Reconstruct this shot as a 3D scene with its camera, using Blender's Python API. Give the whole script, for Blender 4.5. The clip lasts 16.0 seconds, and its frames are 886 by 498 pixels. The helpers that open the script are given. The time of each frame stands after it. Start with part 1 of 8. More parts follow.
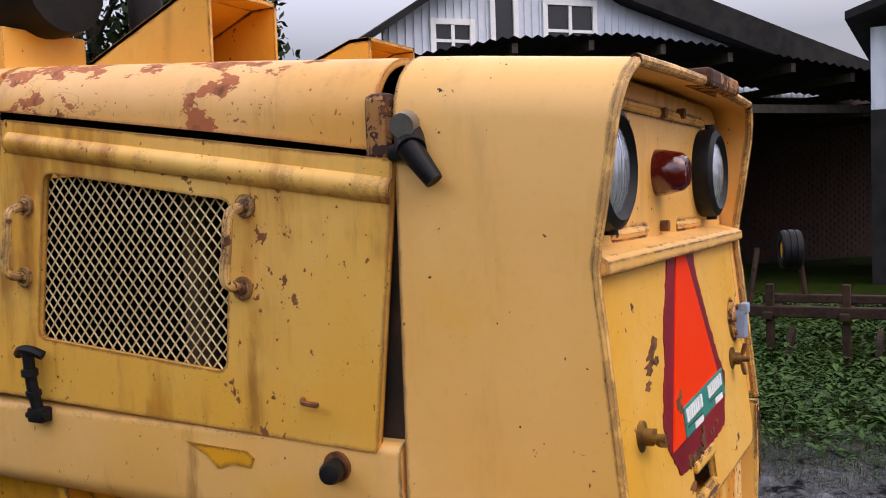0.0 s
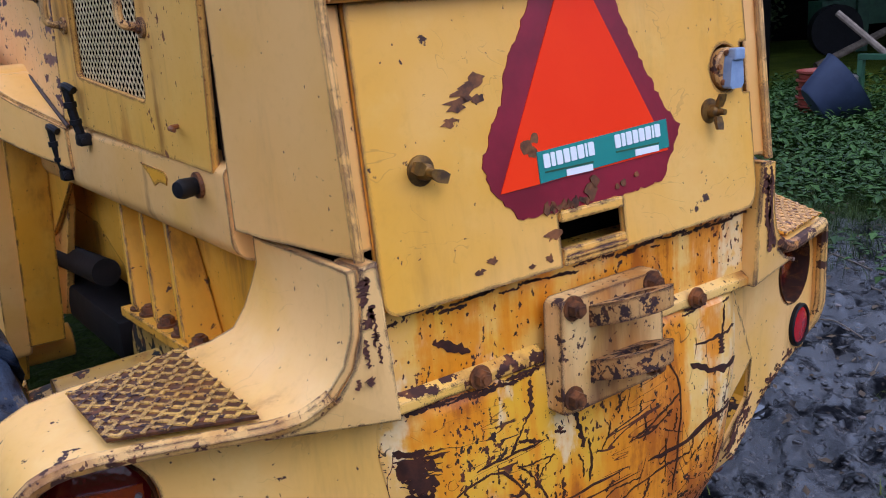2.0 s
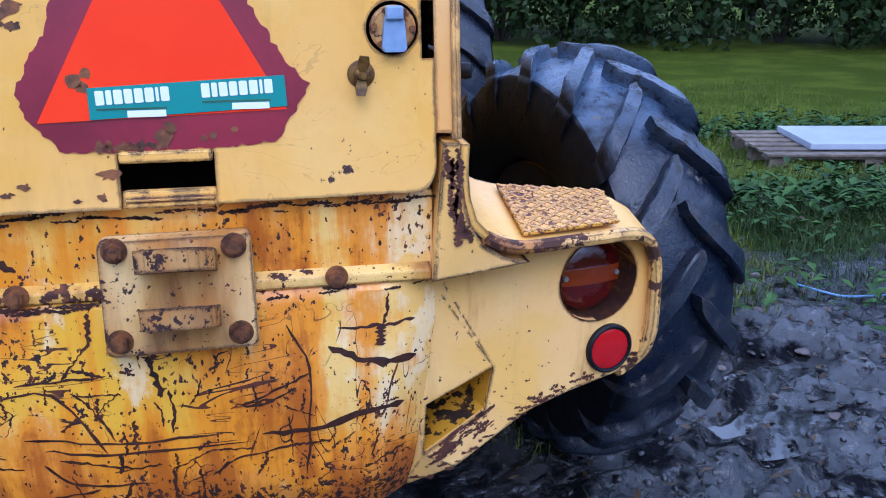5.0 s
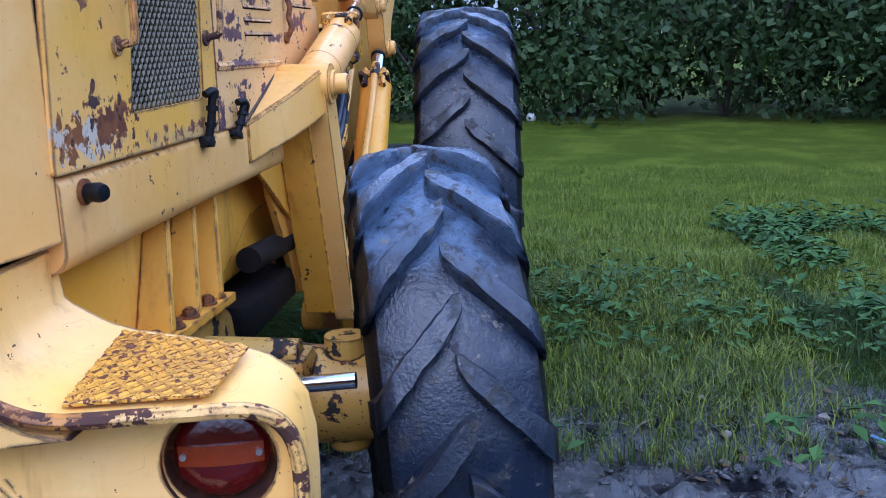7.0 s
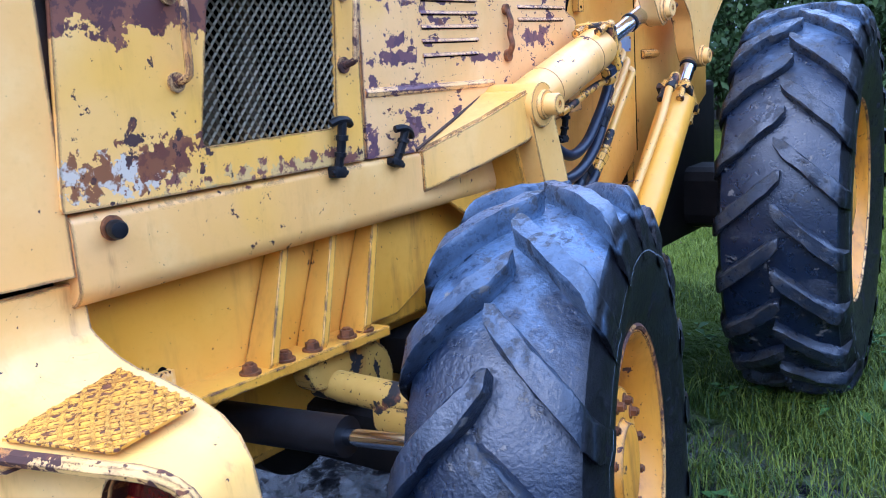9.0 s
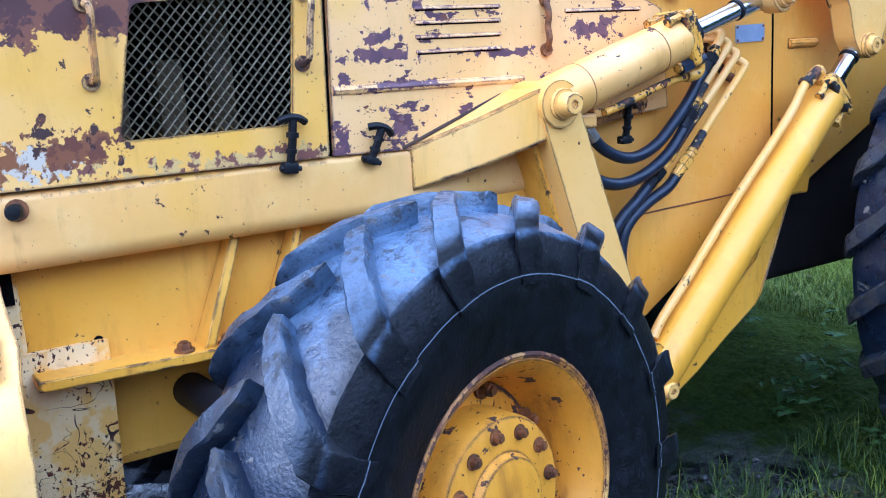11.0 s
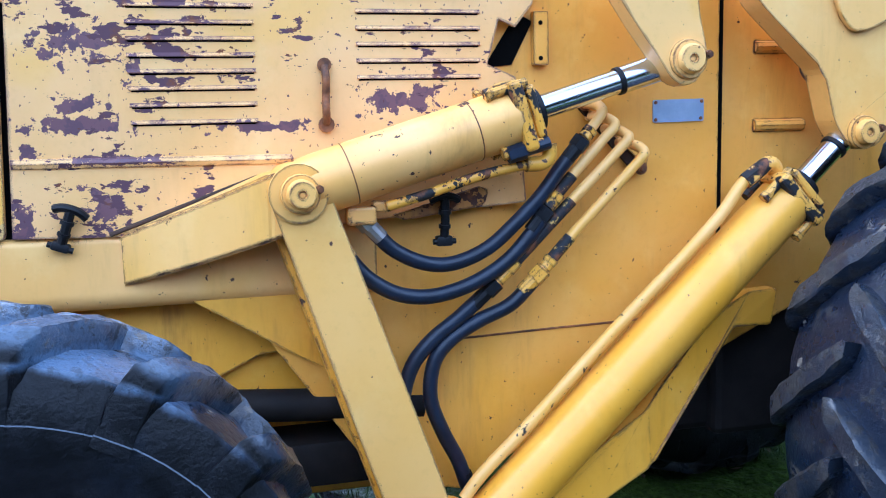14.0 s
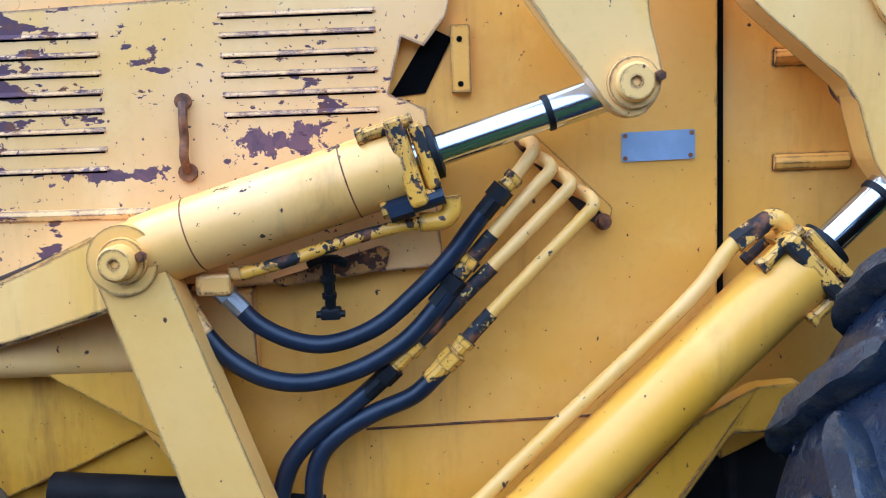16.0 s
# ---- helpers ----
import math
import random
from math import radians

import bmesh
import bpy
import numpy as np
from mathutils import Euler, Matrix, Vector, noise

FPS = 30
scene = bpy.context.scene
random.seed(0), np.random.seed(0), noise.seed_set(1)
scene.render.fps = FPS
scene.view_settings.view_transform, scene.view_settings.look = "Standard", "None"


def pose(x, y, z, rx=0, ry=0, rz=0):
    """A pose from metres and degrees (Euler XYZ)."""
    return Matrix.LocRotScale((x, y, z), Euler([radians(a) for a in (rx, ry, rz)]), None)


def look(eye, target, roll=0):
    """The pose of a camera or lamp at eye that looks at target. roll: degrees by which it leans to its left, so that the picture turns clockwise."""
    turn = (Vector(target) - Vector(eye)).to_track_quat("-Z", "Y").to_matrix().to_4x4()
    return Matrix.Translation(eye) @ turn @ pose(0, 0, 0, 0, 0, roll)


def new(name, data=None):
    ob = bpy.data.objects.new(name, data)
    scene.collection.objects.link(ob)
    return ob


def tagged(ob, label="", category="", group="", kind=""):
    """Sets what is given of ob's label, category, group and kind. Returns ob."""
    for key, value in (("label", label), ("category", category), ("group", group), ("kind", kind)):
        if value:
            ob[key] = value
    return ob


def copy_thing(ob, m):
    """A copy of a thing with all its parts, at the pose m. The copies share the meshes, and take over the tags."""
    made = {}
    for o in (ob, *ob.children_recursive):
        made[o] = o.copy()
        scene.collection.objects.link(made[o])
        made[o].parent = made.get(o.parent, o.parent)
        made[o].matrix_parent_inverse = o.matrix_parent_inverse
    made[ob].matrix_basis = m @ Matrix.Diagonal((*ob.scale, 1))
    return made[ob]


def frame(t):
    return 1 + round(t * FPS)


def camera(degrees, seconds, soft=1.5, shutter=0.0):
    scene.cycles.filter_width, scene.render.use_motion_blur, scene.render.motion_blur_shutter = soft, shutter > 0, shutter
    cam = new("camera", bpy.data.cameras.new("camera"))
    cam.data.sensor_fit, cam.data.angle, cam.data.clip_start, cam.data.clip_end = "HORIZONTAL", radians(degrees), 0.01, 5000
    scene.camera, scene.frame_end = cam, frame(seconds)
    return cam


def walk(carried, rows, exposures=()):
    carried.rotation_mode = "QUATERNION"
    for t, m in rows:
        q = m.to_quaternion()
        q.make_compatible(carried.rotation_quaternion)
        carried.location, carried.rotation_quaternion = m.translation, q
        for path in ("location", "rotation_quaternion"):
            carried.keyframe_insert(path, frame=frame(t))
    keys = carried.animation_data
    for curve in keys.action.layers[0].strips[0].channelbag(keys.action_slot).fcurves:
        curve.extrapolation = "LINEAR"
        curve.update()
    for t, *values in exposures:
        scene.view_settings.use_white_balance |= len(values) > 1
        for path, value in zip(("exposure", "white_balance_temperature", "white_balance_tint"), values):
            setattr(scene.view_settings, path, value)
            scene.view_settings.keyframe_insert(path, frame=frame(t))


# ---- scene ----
cam = camera(51.9, 16.0, soft=1.0)
PATH = [
    (0, (-1.473, -0.361, 1.587), (0.278, 0.6, 1.482), -2.0),
    (0.5, (-1.322, -0.547, 1.546), (0.227, 0.694, 1.3), -2.5),
    (1, (-1.184, -0.739, 1.557), (0.213, 0.667, 1.289), -2.7),
    (1.5, (-1.036, -0.841, 1.495), (0.281, 0.606, 1.081), -2.8),
    (2, (-0.975, -0.996, 1.485), (0.133, 0.582, 0.955), -4.1),
    (2.5, (-0.958, -1.199, 1.465), (-0.196, 0.547, 0.856), -5.1),
    (3, (-0.865, -1.256, 1.423), (-0.286, 0.547, 0.78), -5.7),
    (3.5, (-0.618, -1.284, 1.409), (-0.074, 0.49, 0.662), -2.3),
    (4, (-0.349, -1.35, 1.398), (0.173, 0.429, 0.649), -2.5),
    (4.5, (-0.103, -1.442, 1.431), (0.242, 0.393, 0.715), -2.5),
    (5, (0.138, -1.397, 1.434), (0.501, 0.475, 0.831), -0.1),
    (5.2, (0.237, -1.373, 1.445), (0.597, 0.508, 0.867), 0.6),
    (7.3, (1.31, -1.029, 1.463), (0.787, 0.856, 1.051), -2.7),
    (7.5, (1.391, -1.01, 1.47), (0.618, 0.792, 1.077), -3.8),
    (8, (1.544, -0.909, 1.477), (0.554, 0.793, 1.126), -5.1),
    (8.5, (1.62, -0.721, 1.467), (0.51, 0.901, 1.097), -4.6),
    (9, (1.75, -0.583, 1.459), (0.601, 1.006, 1.065), -4.0),
    (9.5, (2.022, -0.448, 1.46), (0.667, 0.973, 1.083), -4.2),
    (9.7, (2.076, -0.385, 1.447), (0.694, 1.005, 1.053), -4.1),
    (11.8, (2.336, 0.353, 1.464), (0.572, 1.219, 1.092), -2.8),
    (12, (2.328, 0.426, 1.455), (0.567, 1.301, 1.09), -2.2),
    (12.5, (2.274, 0.616, 1.471), (0.518, 1.498, 1.098), -1.3),
    (13, (2.302, 0.843, 1.467), (0.435, 1.494, 1.161), -1.5),
    (13.5, (2.36, 1.094, 1.489), (0.444, 1.587, 1.198), -1.0),
    (14, (2.329, 1.295, 1.46), (0.406, 1.78, 1.198), -1.4),
    (14.5, (2.266, 1.523, 1.496), (0.347, 1.999, 1.194), -1.0),
    (15, (2.191, 1.682, 1.5), (0.213, 1.869, 1.267), -3.0),
    (15.5, (2.144, 1.874, 1.523), (0.16, 1.962, 1.279), -2.5),
    (16, (2.018, 1.955, 1.526), (0.035, 1.948, 1.27), -2.2),
]
walk(cam, [(t, look(eye, target, roll)) for t, eye, target, roll in PATH], exposures=[(0, 0.48, 7900, 25), (0.5, 0.98, 6150, 22), (1.2, 0.84, 5600, 21), (2.0, 0.31, 5900, 25), (2.5, 0.22, 5500, 26), (3.0, 0.34, 5500, 25), (3.5, 0.74, 5450, 25), (4.0, 0.88, 5400, 25), (5.2, 0.66, 5080, 22), (7.3, 0.92, 5090, 22), (8.0, 0.72, 5090, 23), (8.5, 0.94, 5060, 22), (9.0, 1.46, 4960, 19), (9.5, 1.48, 4880, 17), (12, 1.75, 5020, 14), (15, 1.41, 5100, 9), (16, 1.42, 5100, 8)])

# ---- world, sun, exposure ----
SUN_EL, SUN_AZ = 50.0, 185.0
world = bpy.data.worlds.new("overcast_sky")
scene.world = world
world.use_nodes = True
wn = world.node_tree.nodes
wl = world.node_tree.links
sky = wn.new("ShaderNodeTexSky")
sky.sky_type = "NISHITA"
sky.sun_disc = False
sky.sun_elevation = radians(SUN_EL)
sky.sun_rotation = radians(SUN_AZ)
sky.dust_density = 3.0
sky.air_density = 1.0
cloud = wn.new("ShaderNodeTexNoise")
cloud.inputs["Scale"].default_value = 2.2
cloud.inputs["Detail"].default_value = 5.0
ramp = wn.new("ShaderNodeValToRGB")
ramp.color_ramp.elements[0].color = (5.6, 7.4, 10.6, 1)
ramp.color_ramp.elements[1].color = (8.4, 9.8, 12.0, 1)
wl.new(cloud.outputs["Fac"], ramp.inputs["Fac"])
coord = wn.new("ShaderNodeTexCoord")
split = wn.new("ShaderNodeSeparateXYZ")
wl.new(coord.outputs["Generated"], split.inputs[0])
height = wn.new("ShaderNodeMapRange")
height.inputs["From Min"].default_value = 0.16
height.inputs["From Max"].default_value = 0.42
height.inputs["To Min"].default_value = 0.36
height.inputs["To Max"].default_value = 1.95
wl.new(split.outputs["Z"], height.inputs["Value"])
veil = wn.new("ShaderNodeVectorMath")
veil.operation = "SCALE"
wl.new(ramp.outputs["Color"], veil.inputs[0])
crown = wn.new("ShaderNodeMapRange")
crown.inputs["From Min"].default_value = 0.62
crown.inputs["From Max"].default_value = 1.0
crown.inputs["To Min"].default_value = 1.0
crown.inputs["To Max"].default_value = 0.55
wl.new(split.outputs["Z"], crown.inputs["Value"])
both = wn.new("ShaderNodeMath")
both.operation = "MULTIPLY"
wl.new(height.outputs[0], both.inputs[0])
wl.new(crown.outputs[0], both.inputs[1])
wl.new(both.outputs[0], veil.inputs["Scale"])
mixw = wn.new("ShaderNodeMix")
mixw.data_type = "RGBA"
mixw.inputs["Factor"].default_value = 0.72
wl.new(sky.outputs["Color"], mixw.inputs["A"])
wl.new(veil.outputs[0], mixw.inputs["B"])
wl.new(mixw.outputs["Result"], wn["Background"].inputs["Color"])
wn["Background"].inputs["Strength"].default_value = 0.11

sun_data = bpy.data.lights.new("sun", "SUN")
sun_data.energy = 0.6
sun_data.angle = radians(35)
sun_data.color = (1.0, 0.95, 0.88)
sun = new("sun", sun_data)
sun_dir = Vector((math.sin(radians(SUN_AZ)) * math.cos(radians(SUN_EL)), math.cos(radians(SUN_AZ)) * math.cos(radians(SUN_EL)), math.sin(radians(SUN_EL))))
sun.matrix_world = look(sun_dir * 30, (0, 0, 0))


# ---- materials ----
class Nodes:
    """Short hand for building one node material."""

    def __init__(self, name):
        self.mat = bpy.data.materials.new(name)
        self.mat.use_nodes = True
        self.t = self.mat.node_tree
        self.bsdf = self.t.nodes["Principled BSDF"]
        co = self.t.nodes.new("ShaderNodeTexCoord")
        self.obj = co.outputs["Object"]

    def link(self, a, b):
        self.t.links.new(a, b)

    def put(self, sock, v):
        if isinstance(v, bpy.types.NodeSocket):
            self.link(v, sock)
        elif isinstance(v, (tuple, list)) and len(v) == 3 and sock.type == "RGBA":
            sock.default_value = (*v, 1)
        else:
            sock.default_value = v

    def at(self, scale=(1, 1, 1), loc=(0, 0, 0)):
        m = self.t.nodes.new("ShaderNodeMapping")
        m.inputs["Scale"].default_value = scale
        m.inputs["Location"].default_value = loc
        self.link(self.obj, m.inputs["Vector"])
        return m.outputs["Vector"]

    def noise(self, scale, detail=4, rough=0.55, vec=None, distort=0.0):
        n = self.t.nodes.new("ShaderNodeTexNoise")
        n.inputs["Scale"].default_value = scale
        n.inputs["Detail"].default_value = detail
        n.inputs["Roughness"].default_value = rough
        n.inputs["Distortion"].default_value = distort
        self.link(vec or self.obj, n.inputs["Vector"])
        return n.outputs["Fac"]

    def voronoi(self, scale, vec=None, feature="F1"):
        n = self.t.nodes.new("ShaderNodeTexVoronoi")
        n.feature = feature
        n.inputs["Scale"].default_value = scale
        self.link(vec or self.obj, n.inputs["Vector"])
        return n.outputs["Distance"]

    def math(self, op, a, b=0.0, c=0.0):
        n = self.t.nodes.new("ShaderNodeMath")
        n.operation = op
        for s, v in zip(n.inputs, (a, b, c)):
            self.put(s, v)
        return n.outputs[0]

    def step(self, v, lo, hi):
        n = self.t.nodes.new("ShaderNodeMapRange")
        n.interpolation_type = "SMOOTHSTEP"
        self.put(n.inputs["Value"], v)
        n.inputs["From Min"].default_value = lo
        n.inputs["From Max"].default_value = hi
        return n.outputs[0]

    def mix(self, f, a, b):
        n = self.t.nodes.new("ShaderNodeMix")
        n.data_type = "RGBA"
        self.put(n.inputs["Factor"], f)
        self.put(n.inputs["A"], a)
        self.put(n.inputs["B"], b)
        return n.outputs["Result"]

    def axis(self, i):
        n = self.t.nodes.new("ShaderNodeSeparateXYZ")
        self.link(self.obj, n.inputs[0])
        return n.outputs[i]

    def bump(self, h, strength=0.3, dist=0.01):
        n = self.t.nodes.new("ShaderNodeBump")
        n.inputs["Strength"].default_value = strength
        n.inputs["Distance"].default_value = dist
        self.put(n.inputs["Height"], h)
        self.link(n.outputs["Normal"], self.bsdf.inputs["Normal"])
        return n

    def edge(self, radius):
        """How sharply the surface turns within this radius: worn edges."""
        b = self.t.nodes.new("ShaderNodeBevel")
        b.samples = 4
        b.inputs["Radius"].default_value = radius
        g = self.t.nodes.new("ShaderNodeNewGeometry")
        d = self.t.nodes.new("ShaderNodeVectorMath")
        d.operation = "DOT_PRODUCT"
        self.link(b.outputs[0], d.inputs[0])
        self.link(g.outputs["Normal"], d.inputs[1])
        return self.math("SUBTRACT", 1.0, d.outputs["Value"])

    def done(self, color, rough, metal=0.0, spec=0.5):
        self.put(self.bsdf.inputs["Base Color"], color)
        self.put(self.bsdf.inputs["Roughness"], rough)
        self.put(self.bsdf.inputs["Metallic"], metal)
        self.put(self.bsdf.inputs["Specular IOR Level"], spec)
        return self.mat


CHIP = (0.050, 0.020, 0.014)
RUST = (0.16, 0.05, 0.014)
ORANGE = (0.42, 0.15, 0.012)


def paint(name, a, b, chips=0.3, spread=0.5, chip=CHIP, rust=0.0, edge=0.5, seed=0.0, chip_scale=16, gloss=0.42, dirt=0.25, wide=1.0, zones=(), hair=0.0):
    """Old yellow enamel. chips: how much has flaked off; spread: how clustered; rust: running stains; edge: wear of edges."""
    n = Nodes(name)
    at = n.at(loc=(seed, seed * 1.7, seed * 0.6))
    big = n.noise(1.7, 4, 0.6, at)
    fine = n.noise(60, 3, 0.6, at)
    mid = n.noise(6.5, 5, 0.65, at)
    col = n.mix(n.step(big, 0.36, 0.66), a, b)
    col = n.mix(n.math("MULTIPLY", n.step(mid, 0.5, 0.75), 0.35), col, tuple(min(0.88, v * 1.2 + 0.03) for v in b))
    cloudy = n.noise(3.3, 3, 0.5, n.at(loc=(seed + 15, 4, 9)), 0.6)
    col = n.mix(n.math("MULTIPLY", n.step(cloudy, 0.54, 0.72), 0.45), col, (a[0] * 0.99, a[1] * 0.96, a[2] * 0.35))
    col = n.mix(n.math("MULTIPLY", n.step(fine, 0.5, 0.8), 0.12), col, tuple(v * 0.6 for v in a))
    grime = n.noise(1.0, 5, 0.7, n.at((9, 9, 1.6), (seed, 0, 0)))
    col = n.mix(n.math("MULTIPLY", n.step(grime, 0.52, 0.8), dirt), col, (0.22, 0.095, 0.02))
    if rust:
        run = n.noise(1.0, 6, 0.65, n.at((7.5, 7.5, 1.1), (seed + 3, seed, 0)))
        patch = n.noise(3.1, 4, 0.6, n.at(loc=(seed + 7, 0, 0)))
        amt = n.math("MULTIPLY", n.step(n.math("ADD", run, n.math("MULTIPLY", patch, 0.7)), 1.02 - 0.32 * rust, 1.2 - 0.22 * rust), 0.85)
        col = n.mix(amt, col, n.mix(n.step(n.noise(5, 5, 0.6, n.at((3, 3, 0.9), (seed, 2, 2))), 0.42, 0.6), ORANGE, (0.20, 0.055, 0.010)))
    for y0, y1, z0, z1, ca, cb in zones:
        # a worn patch with its own ragged outline
        ry, rz = (y1 - y0) / 2, (z1 - z0) / 2
        u = n.math("DIVIDE", n.math("ABSOLUTE", n.math("SUBTRACT", n.axis(1), (y0 + y1) / 2)), ry)
        v = n.math("DIVIDE", n.math("ABSOLUTE", n.math("SUBTRACT", n.axis(2), (z0 + z1) / 2)), rz)
        d = n.math("MAXIMUM", u, v)
        d = n.math("ADD", d, n.math("MULTIPLY", n.math("SUBTRACT", n.noise(17 if rz > 0.04 else 34, 6, 0.62, n.at(loc=(seed + z0, 3, 3))), 0.5), 3.0 if rz > 0.04 else 5.5))
        col = n.mix(n.step(d, 0.96, 0.92), col, n.mix(n.step(n.noise(26, 5, 0.6, n.at(loc=(seed, z0, 7))), 0.47, 0.53), ca, cb))
    if hair:
        ln = n.noise(5.5, 3, 0.5, n.at((1, 1, 1.6), (seed + 61, 5, 0)), 1.8)
        on = n.math("MULTIPLY", n.math("LESS_THAN", n.math("ABSOLUTE", n.math("SUBTRACT", ln, 0.5)), 0.0045), n.step(n.noise(9, 3, 0.5, n.at(loc=(seed + 71, 0, 3))), 0.52, 0.58))
        col = n.mix(n.math("MULTIPLY", on, hair), col, (0.20, 0.09, 0.03))
    flake = n.noise(chip_scale, 7, 0.62, n.at((1, 1 / wide, 1), (seed + 11, 2, 5)))
    where = n.noise(2.6, 3, 0.5, n.at(loc=(seed + 5, 9, 1)))
    level = n.math("ADD", flake, n.math("MULTIPLY", n.math("SUBTRACT", where, 0.5), spread))
    level = n.math("ADD", level, (chips - 0.5) * 0.30)
    specks = n.noise(105, 2, 0.5, n.at((1, 1, 0.8), (seed, 3, 8)))
    mask = n.math("MAXIMUM", n.step(level, 0.60, 0.612), n.math("MULTIPLY", n.step(n.math("ADD", specks, (chips - 0.5) * 0.16), 0.685, 0.70), 0.95))
    if edge:
        ev = n.edge(0.009)
        lv = n.math("ADD", ev, n.math("MULTIPLY", n.math("SUBTRACT", n.noise(24, 6, 0.65, n.at(loc=(seed, 1, 2))), 0.5), 0.9))
        t = 0.17 - 0.15 * edge
        mask = n.math("MAXIMUM", mask, n.math("MULTIPLY", n.step(lv, t, t + 0.02), n.step(ev, 0.006, 0.012)))
    chipcol = n.mix(n.step(n.noise(35, 3, 0.6), 0.5, 0.72), chip, RUST)
    col = n.mix(mask, col, chipcol)
    rough = n.math("ADD", n.math("MULTIPLY", fine, 0.16), gloss - 0.06)
    rough = n.math("ADD", rough, n.math("MULTIPLY", mask, 0.35))
    h = n.math("ADD", n.math("MULTIPLY", n.math("SUBTRACT", 1.0, mask), 0.8), n.math("MULTIPLY", n.noise(5, 4, 0.5, n.at((1, 1, 2.2), (seed, 0, 0))), 1.6))
    n.bump(h, 0.22, 0.004)
    return n.done(col, rough)


def plain(name, a, b, rough=0.5, scale=18, metal=0.0, bump=0.15, detail=5, dist=0.004, spec=0.5):
    """A surface of two blended colours with fine relief."""
    n = Nodes(name)
    f = n.noise(scale, detail, 0.6)
    g = n.noise(scale * 0.17, 3, 0.6)
    col = n.mix(n.math("ADD", n.math("MULTIPLY", n.step(f, 0.35, 0.68), 0.6), n.math("MULTIPLY", n.step(g, 0.35, 0.65), 0.4)), a, b)
    n.bump(f, bump, dist)
    return n.done(col, n.math("ADD", n.math("MULTIPLY", g, 0.25), rough - 0.12), metal, spec)


M_CAP = paint("cream_yellow_paint", (0.77, 0.400, 0.092), (0.83, 0.468, 0.155), 0.13, 0.5, edge=0.85, seed=1.3, chip_scale=38, dirt=0.30, rust=0.10)
M_LAMPS = paint("lamp_panel_paint", (0.76, 0.384, 0.080), (0.81, 0.439, 0.130), 0.2, 0.4, edge=0.3, seed=2.3, chip_scale=38, dirt=0.4, rust=0.2)
M_TOP = paint("bonnet_paint", (0.73, 0.352, 0.070), (0.80, 0.434, 0.150), 0.40, 0.75, chip=(0.42, 0.12, 0.040), edge=0.75, seed=3.4, chip_scale=22, dirt=0.5, rust=0.3, wide=1.8, hair=0.5)
M_DOOR_L = paint("door_paint_left", (0.79, 0.405, 0.060), (0.83, 0.470, 0.120), 0.30, 0.55, chip=(0.22, 0.075, 0.022), edge=0.95, seed=5.1, chip_scale=34, rust=0.50, dirt=0.22, hair=0.1)
M_DOOR_R = paint("door_paint_right", (0.77, 0.391, 0.050), (0.81, 0.449, 0.125), 0.30, 0.6, edge=0.7, seed=7.7, chip_scale=22, dirt=0.3, zones=((0.10, 0.60, 1.545, 1.75, (0.085, 0.028, 0.022), (0.19, 0.065, 0.030)), (0.20, 0.40, 1.290, 1.350, (0.56, 0.46, 0.33), (0.22, 0.08, 0.024)), (0.33, 0.46, 1.305, 1.372, (0.20, 0.07, 0.024), (0.13, 0.04, 0.02)), (0.50, 1.0, 1.255, 1.30, (0.18, 0.065, 0.04), (0.62, 0.383, 0.121))))
FLAKED = ((1.02, 1.1, 1.51, 1.538), (0.954, 1.138, 1.47, 1.497), (0.953, 0.983, 1.42, 1.451), (1.33, 1.484, 1.464, 1.480), (1.042, 1.21, 1.406, 1.424), (1.057, 1.116, 1.286, 1.348), (0.93, 0.97, 1.275, 1.33), (1.145, 1.175, 1.556, 1.605), (1.0, 1.12, 1.6, 1.66), (1.62, 1.75, 1.5, 1.54))
M_LOUV = paint("louvred_panel_paint", (0.79, 0.425, 0.128), (0.84, 0.482, 0.190), 0.50, 0.62, chip=(0.090, 0.038, 0.050), edge=0.7, seed=9.2, chip_scale=38, dirt=0.15, wide=2.2, zones=tuple(z + ((0.105, 0.048, 0.062), (0.15, 0.065, 0.070)) for z in FLAKED))
M_PANEL = paint("rear_panel_paint", (0.77, 0.381, 0.040), (0.83, 0.463, 0.120), 0.17, 0.5, edge=1.0, seed=11.3, chip_scale=30, dirt=0.35, hair=0.25, rust=0.15)


